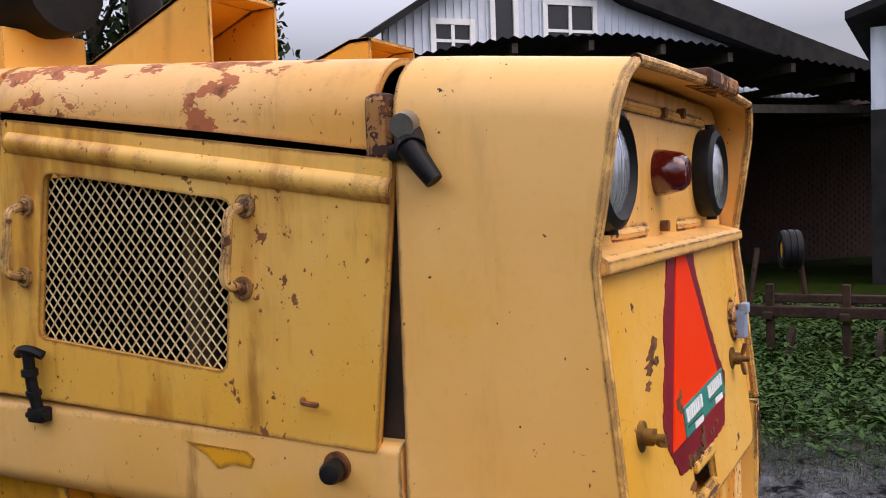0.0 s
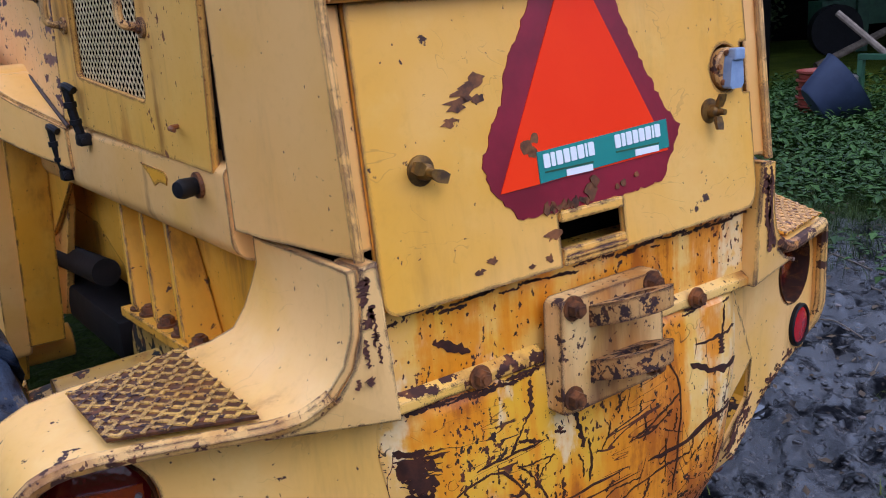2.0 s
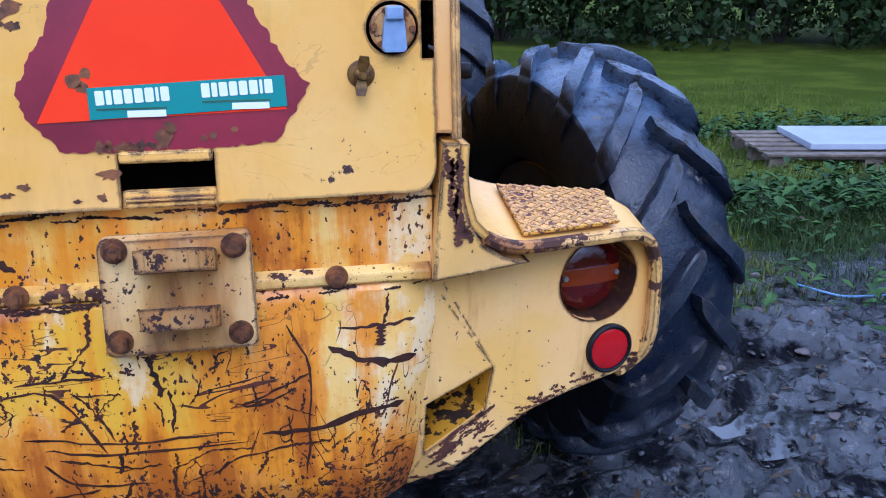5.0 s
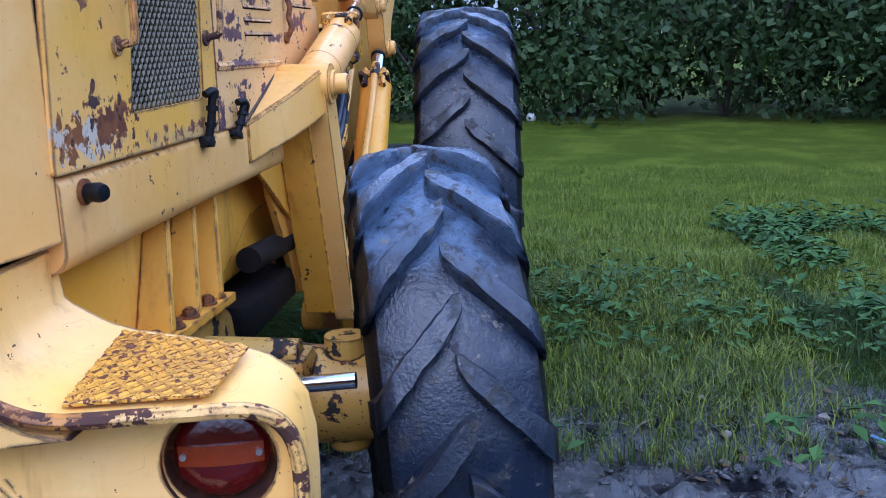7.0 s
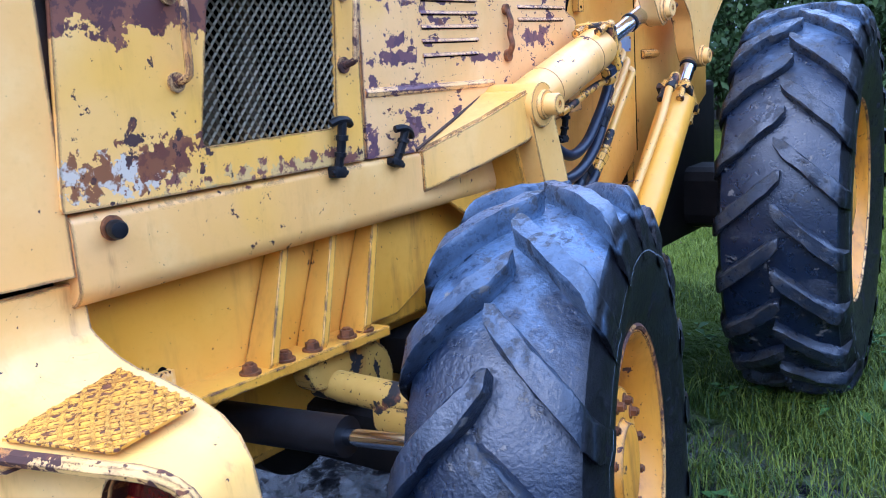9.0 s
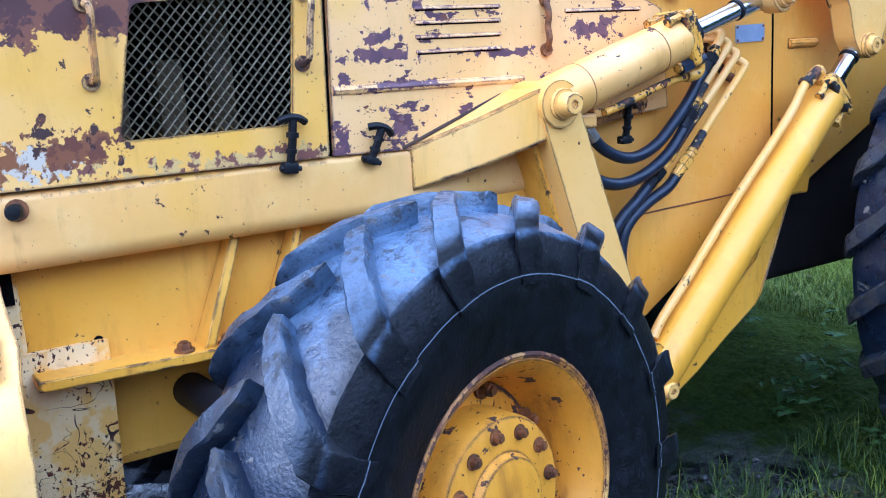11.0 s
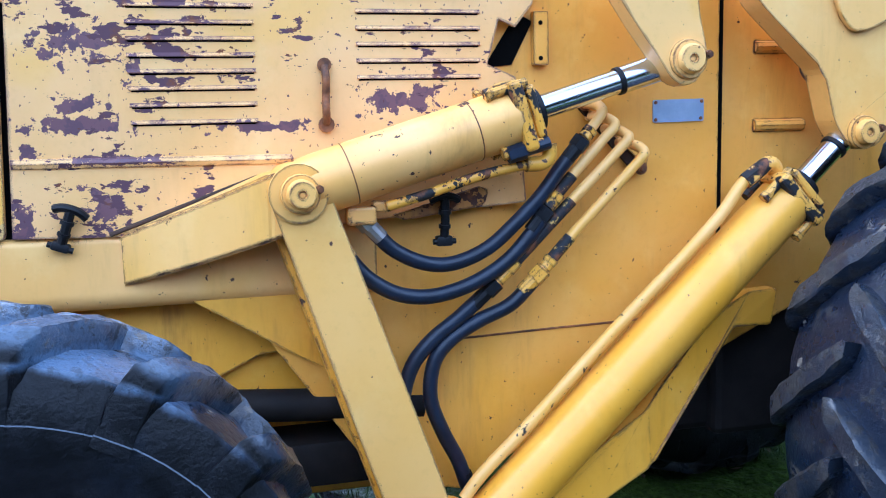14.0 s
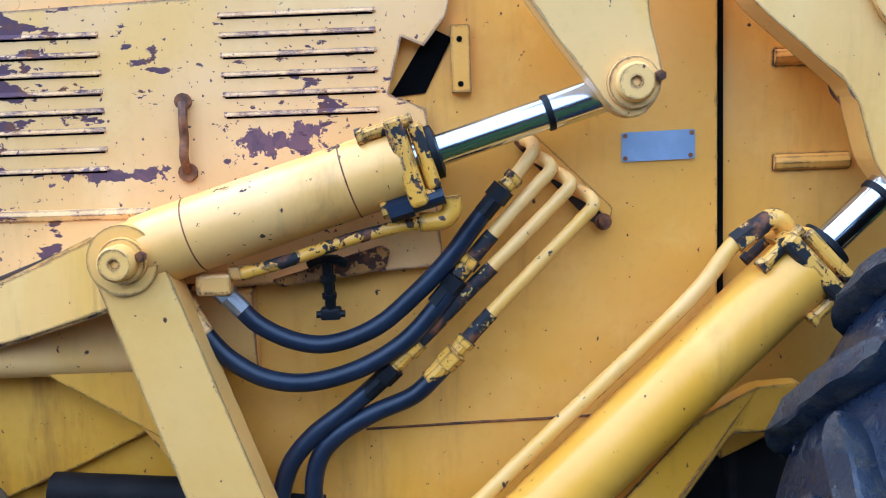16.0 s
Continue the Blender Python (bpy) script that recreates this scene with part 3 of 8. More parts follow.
def box(bm, lo, hi, bevel=0.0, seg=2, m=None):
    c = [(a + b) / 2 for a, b in zip(lo, hi)]
    s = [abs(b - a) for a, b in zip(lo, hi)]
    r = bmesh.ops.create_cube(bm, size=1.0, matrix=Matrix.LocRotScale(c, None, s))
    vs = r["verts"]
    if bevel:
        es = list({e for v in vs for e in v.link_edges})
        r2 = bmesh.ops.bevel(bm, geom=es, offset=min(bevel, min(s) * 0.45), segments=seg, affect="EDGES", profile=0.5)
        vs = list({v for f in r2["faces"] for v in f.verts} | {v for v in vs if v.is_valid})
        vs = list({w for v in vs for f in v.link_faces for w in f.verts})
    if m is not None:
        bmesh.ops.transform(bm, matrix=m, verts=vs)
    return vs


def prism(bm, pts, axis, a, b, bevel=0.0, seg=2, m=None):
    """A flat outline pushed from a to b along an axis: x takes (y, z), y takes (x, z), z takes (x, y)."""
    def at(p, v):
        return {"x": (v, p[0], p[1]), "y": (p[0], v, p[1]), "z": (p[0], p[1], v)}[axis]
    lo = [bm.verts.new(at(p, a)) for p in pts]
    hi = [bm.verts.new(at(p, b)) for p in pts]
    n = len(pts)
    fs = [bm.faces.new(lo[::-1]), bm.faces.new(hi)]
    for i in range(n):
        fs.append(bm.faces.new((lo[i], lo[(i + 1) % n], hi[(i + 1) % n], hi[i])))
    vs = lo + hi
    if bevel:
        es = list({e for f in fs[:2] for e in f.edges})
        r = bmesh.ops.bevel(bm, geom=es, offset=bevel, segments=seg, affect="EDGES", profile=0.5)
        vs = list({w for f in list(r["faces"]) for v in f.verts for g in v.link_faces for w in g.verts})
    if m is not None:
        bmesh.ops.transform(bm, matrix=m, verts=vs)
    return vs


def rounded(pts, r, n=4):
    """The outline with its corners rounded; r is one radius or one a corner."""
    out = []
    k = len(pts)
    for i in range(k):
        p, a, b = Vector(pts[i]), Vector(pts[i - 1]), Vector(pts[(i + 1) % k])
        rr = r[i] if isinstance(r, (list, tuple)) else r
        if rr <= 0:
            out.append(tuple(p))
            continue
        u, v = (a - p).normalized(), (b - p).normalized()
        d = min(rr, (a - p).length * 0.49, (b - p).length * 0.49)
        s, e = p + u * d, p + v * d
        for j in range(n + 1):
            t = j / n
            out.append(tuple(s * (1 - t) ** 2 + p * 2 * t * (1 - t) + e * t * t))
    return out


def cyl(bm, p0, p1, r, r2=None, seg=20, caps=True):
    p0, p1 = Vector(p0), Vector(p1)
    d = p1 - p0
    m = Matrix.Translation((p0 + p1) / 2) @ d.to_track_quat("Z", "Y").to_matrix().to_4x4()
    return bmesh.ops.create_cone(bm, cap_ends=caps, segments=seg, radius1=r, radius2=r if r2 is None else r2, depth=d.length, matrix=m)["verts"]


def lathe(bm, prof, p0, d, seg=32, close=False, caps=(True, True)):
    """Turns (along, radius) pairs round the axis through p0 along d."""
    p0, d = Vector(p0), Vector(d).normalized()
    m = Matrix.Translation(p0) @ d.to_track_quat("Z", "Y").to_matrix().to_4x4()
    rings = []
    for a, r in prof:
        rings.append([bm.verts.new(m @ Vector((r * math.cos(2 * math.pi * i / seg), r * math.sin(2 * math.pi * i / seg), a))) for i in range(seg)])
    pairs = list(zip(rings, rings[1:]))
    if close:
        pairs.append((rings[-1], rings[0]))
    for A, B in pairs:
        for i in range(seg):
            bm.faces.new((A[i], A[(i + 1) % seg], B[(i + 1) % seg], B[i]))
    if not close:
        for ring, want in zip((rings[0], rings[-1]), caps):
            if want:
                bm.faces.new(ring)
    return rings


def smooth_path(pts, n=6):
    """A smooth line through the points."""
    P = [Vector(p) for p in pts]
    P = [P[0] * 2 - P[1]] + P + [P[-1] * 2 - P[-2]]
    out = []
    for i in range(1, len(P) - 2):
        a, b, c, d = P[i - 1], P[i], P[i + 1], P[i + 2]
        for j in range(n):
            t = j / n
            out.append(0.5 * (2 * b + (c - a) * t + (2 * a - 5 * b + 4 * c - d) * t * t + (3 * b - a - 3 * c + d) * t ** 3))
    out.append(P[-2])
    return out


def tube(bm, pts, r, seg=10, n=6, curved=True):
    path = smooth_path(pts, n) if curved else [Vector(p) for p in pts]
    rings = []
    up = None
    for i, p in enumerate(path):
        t = (path[min(i + 1, len(path) - 1)] - path[max(i - 1, 0)]).normalized()
        if up is None:
            up = Vector((0, 0, 1)) if abs(t.z) < 0.9 else Vector((1, 0, 0))
        u = (up - t * up.dot(t)).normalized()
        up = u
        v = t.cross(u)
        rings.append([bm.verts.new(p + (u * math.cos(2 * math.pi * k / seg) + v * math.sin(2 * math.pi * k / seg)) * r) for k in range(seg)])
    for A, B in zip(rings, rings[1:]):
        for i in range(seg):
            bm.faces.new((A[i], A[(i + 1) % seg], B[(i + 1) % seg], B[i]))
    bm.faces.new(rings[0])
    bm.faces.new(rings[-1])


def hexbolt(bm, p, d, r, h, washer=True):
    p, d = Vector(p), Vector(d).normalized()
    if washer:
        cyl(bm, p, p + d * h * 0.3, r * 1.35, seg=16)
    cyl(bm, p + d * h * 0.3, p + d * h, r, r * 0.94, seg=6)
    cyl(bm, p + d * h, p + d * h * 1.25, r * 0.55, seg=10)


def bmh():
    return bmesh.new()


def holed(bm, outline, holes, axis, v, depth):
    """A flat sheet with openings right through it, pushed by depth along the axis."""
    def at(p):
        return {"x": (v, p[0], p[1]), "y": (p[0], v, p[1]), "z": (p[0], p[1], v)}[axis]
    es = []
    vs0 = []
    for loop in [outline] + holes:
        vs = [bm.verts.new(at(p)) for p in loop]
        vs0 += vs
        es += [bm.edges.new((vs[i], vs[(i + 1) % len(vs)])) for i in range(len(vs))]
    r = bmesh.ops.triangle_fill(bm, edges=es, use_beauty=True, use_dissolve=False)
    fs = [g for g in r["geom"] if isinstance(g, bmesh.types.BMFace)]
    e = bmesh.ops.extrude_face_region(bm, geom=fs)
    d = {"x": Vector((depth, 0, 0)), "y": Vector((0, depth, 0)), "z": Vector((0, 0, depth))}[axis]
    moved = [g for g in e["geom"] if isinstance(g, bmesh.types.BMVert)]
    bmesh.ops.translate(bm, vec=d, verts=moved)
    return vs0 + moved


def ring2(cx, cz, r, n=28, rz=None):
    return [(cx + r * math.cos(2 * math.pi * i / n), cz + (rz or r) * math.sin(2 * math.pi * i / n)) for i in range(n)]


def shear(bm, fn):
    for v in bm.verts:
        v.co = fn(v.co)


# ---- ground ----
def smooth01(a, b, v):
    t = max(0.0, min(1.0, (v - a) / (b - a)))
    return t * t * (3 - 2 * t)


PUDDLES = ((1.90, 1.36, 0.26, 0.12), (1.58, 0.98, 0.18, 0.12), (1.82, 1.06, 0.14, 0.08), (-0.66, 0.92, 0.12, 0.05), (1.62, 0.80, 0.10, 0.06))


def ground_height(x, y):
    z = 0.11 * smooth01(0.5, 2.1, y) * smooth01(12, 3.0, abs(x)) * smooth01(7.0, 3.2, y)
    near = smooth01(6.5, 2.5, math.hypot(x - 0.8, y - 0.5))
    rough = noise.noise(Vector((x * 1.6, y * 1.6, 0.3))) * 0.040 + noise.noise(Vector((x * 5.2, y * 5.2, 2.3))) * 0.030 + noise.noise(Vector((x * 13, y * 13, 5.3))) * 0.024 + noise.noise(Vector((x * 25, y * 19, 7.3))) * 0.014
    # wheel tracks that lead away behind the tail
    for tx in (-1.0, 1.0):
        z -= 0.045 * math.exp(-((x - tx - 0.05 * math.sin(y * 2)) / 0.2) ** 2) * smooth01(1.2, 0.2, y) * smooth01(-7, -3, y)
    # lug prints pressed into the wet track beside the rear wheel
    track = smooth01(1.15, 1.35, x) * smooth01(2.5, 2.2, x) * smooth01(-0.9, -0.4, y) * smooth01(2.0, 1.5, y)
    z += 0.020 * track * math.sin(6.283 * (y * 0.9 + abs(x - 1.75 - 0.1 * math.sin(y)) * 0.8) / 0.19 + 1.5 * noise.noise(Vector((x * 2, y * 2, 6))))
    # the bank under the higher rear wheel
    z += 0.075 * math.exp(-((x - 1.0) / 0.5) ** 2 - ((y - 0.95) / 0.6) ** 2)
    z += noise.noise(Vector((x * 0.12, y * 0.12, 9))) * 0.12 * (1 - near)
    for px, py, rx, ry in PUDDLES:
        z -= 0.055 * smooth01(1.25, 0.6, math.hypot((x - px) / rx, (y - py) / ry)) * smooth01(0.0, 0.3, z + 0.3)
    return z + rough * (0.35 + 0.65 * near)


def axis_steps(lo, hi, fine, far):
    inner = list(np.arange(lo, hi + fine * 0.5, fine))
    out, d = [], fine
    p = hi
    while p < far:
        d *= 1.16
        p += d
        out.append(p)
    low, d, p = [], fine, lo
    while p > -far:
        d *= 1.16
        p -= d
        low.append(p)
    return low[::-1] + inner + out


def make_ground():
    xs, ys = axis_steps(-2.4, 3.6, 0.03, 600), axis_steps(-1.6, 4.4, 0.03, 600)
    verts = [(x, y, ground_height(x, y)) for y in ys for x in xs]
    w = len(xs)
    faces = [(j * w + i, j * w + i + 1, (j + 1) * w + i + 1, (j + 1) * w + i) for j in range(len(ys) - 1) for i in range(w - 1)]
    me = bpy.data.meshes.new("ground")
    me.from_pydata(verts, [], faces)
    me.polygons.foreach_set("use_smooth", [True] * len(faces))
    me.materials.append(M_GROUND)
    return tagged(new("ground", me), "wet dark mud with puddles running out into green lawn", "ground", kind="structure")


make_ground()


def make_puddles():
    n = Nodes("muddy_water")
    n.bump(n.noise(9, 2), 0.06, 0.01)
    mat = n.done((0.012, 0.012, 0.013), 0.05, 0, 0.6)
    for px, py, rx, ry in PUDDLES:
        lvl = ground_height(px, py) + 0.020
        b = bmh()
        ring = [b.verts.new((px + 1.6 * rx * math.cos(a), py + 1.6 * ry * math.sin(a), lvl)) for a in np.linspace(0, 2 * math.pi, 33)[:-1]]
        b.faces.new(ring)
        low = [b.verts.new((v.co.x, v.co.y, lvl - 0.10)) for v in ring]
        for i in range(32):
            b.faces.new((ring[i], low[i], low[(i + 1) % 32], ring[(i + 1) % 32]))
        tagged(part("puddle", b, mat, None), "shallow muddy puddle lying in the wheel rut", "puddle", kind="structure")


make_puddles()

# ---- the loader ----
loader = thing("wheel_loader", (0, 1.5, 0.1), "old rusty yellow wheel loader standing on muddy ground", "wheel loader")


def sheet(name, rows, mat, parent, thick=0.012, label="", closed=False):
    """A bent sheet of metal through rows of points, with thickness."""
    bm = bmh()
    grid = [[bm.verts.new(p) for p in row] for row in rows]
    for A, B in zip(grid, grid[1:]):
        for i in range(len(A) - 1):
            bm.faces.new((A[i], A[i + 1], B[i + 1], B[i]))
    bmesh.ops.recalc_face_normals(bm, faces=bm.faces)
    bmesh.ops.solidify(bm, geom=bm.faces[:], thickness=thick)
    return part(name, bm, mat, parent, label, smooth=True)


def hood_section(w, zb, zt, r, n=7):
    """Half-open arch, from the lower left round the top to the lower right."""
    pts = [(-w, zb), (-w, (zb + zt - r) / 2), (-w, zt - r)]
    for i in range(1, n + 1):
        a = math.pi - math.pi / 2 * i / n
        pts.append((-w + r + r * math.cos(a), zt - r + r * math.sin(a)))
    pts.append((0, zt + 0.008))
    return pts + [(-x, z) for x, z in pts[-2::-1]]


def rear_y(z):
    """How far back the tail's side edge stands at each height."""
    if z > 1.505:
        return 0.006 - 0.038 * (z - 1.505) / 0.24
    return 0.006 - 0.034 * (1.505 - z) / 0.33


CAP_Z = 1.175


def make_tail_cap():
    rows = []
    for k, t in enumerate((0.0, 0.04, 0.35, 0.7, 1.0)):
        w = 0.432 + 0.038 * min(1, t * 1.2)
        row = []
        sec = hood_section(w, CAP_Z, 1.758 + 0.026 * t, 0.085)
        sec = sec[:1] + [(sec[0][0], z) for z in (1.25, 1.34, 1.43, 1.505, 1.58)] + sec[2:-2] + [(-sec[0][0], z) for z in (1.58, 1.505, 1.43, 1.34, 1.25)] + sec[-1:]
        for x, z in sec:
            y0, y1 = rear_y(z), 0.232 - 0.05 * x
            row.append((x, y0 + (y1 - y0) * t, z))
        rows.append(row)
    cap = sheet("tail_hood", rows, M_CAP, loader, 0.012, "cream-yellow steel tail hood with scuffed edges")
    bm = bmh()
    tube(bm, [Vector(p) + Vector((0.006 if p[0] < 0 else -0.006, 0, -0.004)) for p in rows[0]], 0.0075, 8, 2)
    part("rolled_edge", bm, M_CAP, cap, "worn rolled edge", True)
    for s in (-1, 1):
        strip = []
        for z in (CAP_Z + 0.004, 1.25, 1.33, 1.41, 1.486):
            y1 = -0.024 + 0.107 * (z - 1.1)
            strip.append([(s * 0.431, rear_y(z) + 0.004, z), (s * 0.414, (rear_y(z) + y1) / 2 + 0.003, z), (s * 0.3955, y1 + 0.002, z)])
        sheet("hood_flange", strip, M_CAP, cap, 0.006, "folded rear flange of the hood")
    bm = bmh()
    box(bm, (-0.02, -0.05, 1.752), (0.20, -0.005, 1.782), 0.008)
    part("top_tab", bm, M_RUSTY, cap, "rusty worn tab")
    # lamp recess
    bm = bmh()
    prism(bm, rounded([(-0.422, 1.49), (0.422, 1.49), (0.422, 1.752), (-0.422, 1.752)], [0, 0, 0.095, 0.095], 6), "y", 0.035, 0.047)
    for zc, x0, x1 in ((1.532, -0.27, -0.10), (1.532, 0.08, 0.24), (1.715, -0.28, 0.26)):
        tube(bm, [(x0, 0.042, zc), (x0 + 0.02, 0.037, zc), (x1 - 0.02, 0.037, zc), (x1, 0.042, zc)], 0.009, 8, 3)
    part("lamp_panel", bm, M_LAMPS, cap, "cream lamp panel with pressed ridges")
    bm = bmh()
    prism(bm, [(0.04, 1.522), (0.0, 1.512), (-0.010, 1.506), (-0.010, 1.492), (0.0, 1.488), (0.04, 1.488)], "x", -0.418, 0.418, 0.003)
    part("ledge", bm, M_CAP, cap, "folded ledge with chipped lower edge")
    for x, z in ((-0.02, 1.535), (-0.02, 1.715), (0.1, 1.722)):
        bm = bmh()
        cyl(bm, (x, 0.036, z), (x, 0.022, z), 0.009, seg=10)
        part("stud", bm, M_BOLT, cap, "", True)
    return cap


def make_headlamp(x):
    bm = bmh()
    p = (x, 0.058, 1.622)
    lathe(bm, [(0, 0.04), (0.0, 0.066), (0.012, 0.080), (0.042, 0.083), (0.052, 0.080), (0.058, 0.068), (0.048, 0.058), (0.046, 0.0)], p, (0, -1, 0), 36)
    lamp = part("headlamp", bm, M_BLACK, loader, "round work lamp in a black rubber housing", True)
    bm = bmh()
    lathe(bm, [(0.044, 0.0595), (0.048, 0.058), (0.054, 0.044), (0.058, 0.024), (0.059, 0.002)], p, (0, -1, 0), 36)
    part("lamp_glass", bm, M_HEADGLASS, lamp, "ribbed clear glass", True)
    for z in (1.535, 1.695):
        bm = bmh()
        cyl(bm, (x, 0.018, z), (x, 0.018, z + 0.017), 0.010, seg=8)
        part("lamp_bolt", bm, M_BLACK, lamp)


make_tail_cap()
for hx in (-0.325, 0.272):
    make_headlamp(hx)
bm = bmh()
lathe(bm, [(0, 0.045), (0.012, 0.045), (0.014, 0.036), (0.014, 0.0)], (-0.036, 0.050, 1.620), (0, -1, 0), 24)
beacon = part("marker_lamp", bm, M_STEEL, loader, "small red marker lamp", True)
bm = bmh()
lathe(bm, [(0.012, 0.038), (0.03, 0.036), (0.056, 0.030), (0.064, 0.022), (0.066, 0.002)], (-0.036, 0.050, 1.620), (0, -1, 0), 24)
part("red_lens", bm, M_LENSDEEP, beacon, "dark red domed lens", True)


# the panel below the lamps leans back a little
def on_panel(v):
    return Vector((v.x, v.y - 0.024 + 0.107 * (v.z - 1.1), v.z))


def panel_part(name, build, mat, parent, label="", smooth=False):
    b = bmh()
    build(b)
    shear(b, on_panel)
    return part(name, b, mat, parent, label, smooth)


def panel_outline(b):
    pts = rounded([(-0.398, 1.085), (-0.08, 1.085), (-0.08, 1.167), (0.058, 1.167), (0.058, 1.087), (0.378, 1.090), (0.394, 1.12), (0.394, 1.292), (0.375, 1.292), (0.375, 1.378), (0.394, 1.378), (0.392, 1.488), (-0.392, 1.488)],
                  [0.03, 0.0, 0.004, 0.004, 0.0, 0.02, 0.02, 0.0, 0.0, 0.0, 0.0, 0.006, 0.006])
    holed(b, pts, [ring2(0.331, 1.338, 0.040)], "y", -0.006, 0.012)


rear_panel = panel_part("rear_panel", panel_outline, M_PANEL, loader, "yellow rear engine panel with chipped paint")


def slot_frame(b):
    box(b, (-0.078, -0.012, 1.152), (0.056, 0.004, 1.170), 0.004)
    box(b, (-0.076, -0.008, 1.085), (0.058, 0.004, 1.112), 0.003)
    box(b, (-0.074, -0.012, 1.096), (0.056, -0.004, 1.100), 0.001)


panel_part("slot_frame", slot_frame, M_PANEL, rear_panel, "folded frame of a handle slot")


def maroon(b):
    pts = [(-0.084, 1.489), (0.082, 1.486), (0.084, 1.455), (0.095, 1.43), (0.118, 1.385), (0.140, 1.345), (0.165, 1.30), (0.203, 1.262), (0.178, 1.215), (0.150, 1.177), (0.06, 1.170), (-0.04, 1.168), (-0.10, 1.172), (-0.148, 1.170), (-0.17, 1.19), (-0.20, 1.222), (-0.21, 1.262), (-0.182, 1.31), (-0.16, 1.345), (-0.15, 1.385), (-0.125, 1.42), (-0.108, 1.45)]
    rnd = random.Random(4)
    rag = []
    for i, p in enumerate(pts):
        q = pts[(i + 1) % len(pts)]
        k = max(2, int(math.dist(p, q) / 0.008))
        for j in range(k):
            t = j / k
            rag.append((p[0] + (q[0] - p[0]) * t + rnd.uniform(-0.003, 0.003), p[1] + (q[1] - p[1]) * t + rnd.uniform(-0.003, 0.003)))
    prism(b, rag, "y", -0.008, -0.0055)


sign = panel_part("warning_sign", maroon, M_MAROON, rear_panel, "torn maroon and orange slow-vehicle triangle")
panel_part("orange_triangle", lambda b: prism(b, [(-0.034, 1.491), (0.020, 1.490), (0.168, 1.224), (-0.184, 1.214)], "y", -0.0098, -0.0078), M_FLUOR, sign, "fluorescent orange film")


def torn_spots(b):
    rnd = random.Random(8)
    for cx, cz, r in ((-0.128, 1.272, 0.016), (-0.112, 1.282, 0.010), (-0.118, 1.262, 0.010), (-0.010, 1.190, 0.016), (-0.003, 1.203, 0.012), (0.06, 1.19, 0.007), (0.09, 1.197, 0.006), (0.045, 1.186, 0.005)):
        prism(b, [(cx + r * rnd.uniform(0.5, 1.1) * math.cos(a * 0.6283), cz + r * rnd.uniform(0.5, 1.1) * math.sin(a * 0.6283)) for a in range(10)], "y", -0.0104, -0.0088)
    for k in range(14):
        cx = -0.10 + 0.012 * k * 0.55 + rnd.uniform(-0.004, 0.004)
        prism(b, [(cx + 0.008 * rnd.uniform(0.4, 1.1) * math.cos(a), 1.176 + rnd.uniform(-0.004, 0.006) + 0.008 * rnd.uniform(0.4, 1.1) * math.sin(a)) for a in (0, 1.2, 2.3, 3.3, 4.5, 5.4)], "y", -0.0100, -0.0076)


panel_part("torn_hole", torn_spots, M_BOLT, sign, "torn holes and scraped edge")["kind"] = "stuff"
sticker = panel_part("sticker", lambda b: prism(b, [(-0.112, 1.262), (0.167, 1.274), (0.169, 1.229), (-0.111, 1.217)], "y", -0.0118, -0.0096), M_TEAL, sign, "teal sticker with two white marks")


def mark_row(b, x, z):
    """The sticker's company mark: a row of plain white blocks."""
    widths = (12.5, 8.5, 12.5, 12, 12.5, 13, 4.5, 12.5)
    for k, wd in enumerate(widths):
        wd *= 0.00095
        prism(b, rounded([(x, z), (x + wd, z + wd * 0.043), (x + wd - 0.0008, z + 0.0205), (x - 0.0008, z + 0.0205)], 0.002, 2), "y", -0.0130, -0.0115)
        x, z = x + wd + 0.0027, z + (wd + 0.0027) * 0.043


for wx, wz in ((-0.101, 1.2375), (0.047, 1.2445)):
    panel_part("print_mark", lambda b: mark_row(b, wx, wz), M_WHITE, sticker, "row of plain white blocks")["kind"] = "stuff"
    panel_part("print_bar", lambda b: (box(b, (wx + 0.042, -0.0128, wz - 0.018), (wx + 0.096, -0.0115, wz - 0.0085))), M_WHITE, sticker)
    panel_part("print_line", lambda b: box(b, (wx, -0.0126, wz - 0.0070), (wx + 0.098, -0.0115, wz - 0.0045)), M_GREENPAINT, sticker)


def torn_edges(b):
    """Flaked patches beside the sign."""
    rnd = random.Random(21)
    for cx, cz, r in ((-0.225, 1.36, 0.02), (-0.205, 1.375, 0.014), (-0.24, 1.345, 0.016), (-0.20, 1.35, 0.01), (-0.255, 1.325, 0.012), (-0.095, 1.138, 0.014), (-0.105, 1.105, 0.010), (-0.21, 1.125, 0.009), (-0.235, 1.112, 0.008), (-0.14, 1.10, 0.005)):
        prism(b, [(cx + r * 1.4 * rnd.uniform(0.3, 1.2) * math.cos(a * 0.5236), cz + r * 0.7 * rnd.uniform(0.3, 1.2) * math.sin(a * 0.5236)) for a in range(12)], "y", -0.0072, -0.0055)


panel_part("paint_flake", torn_edges, M_BOLT, rear_panel, "dark flaked patches")["kind"] = "stuff"


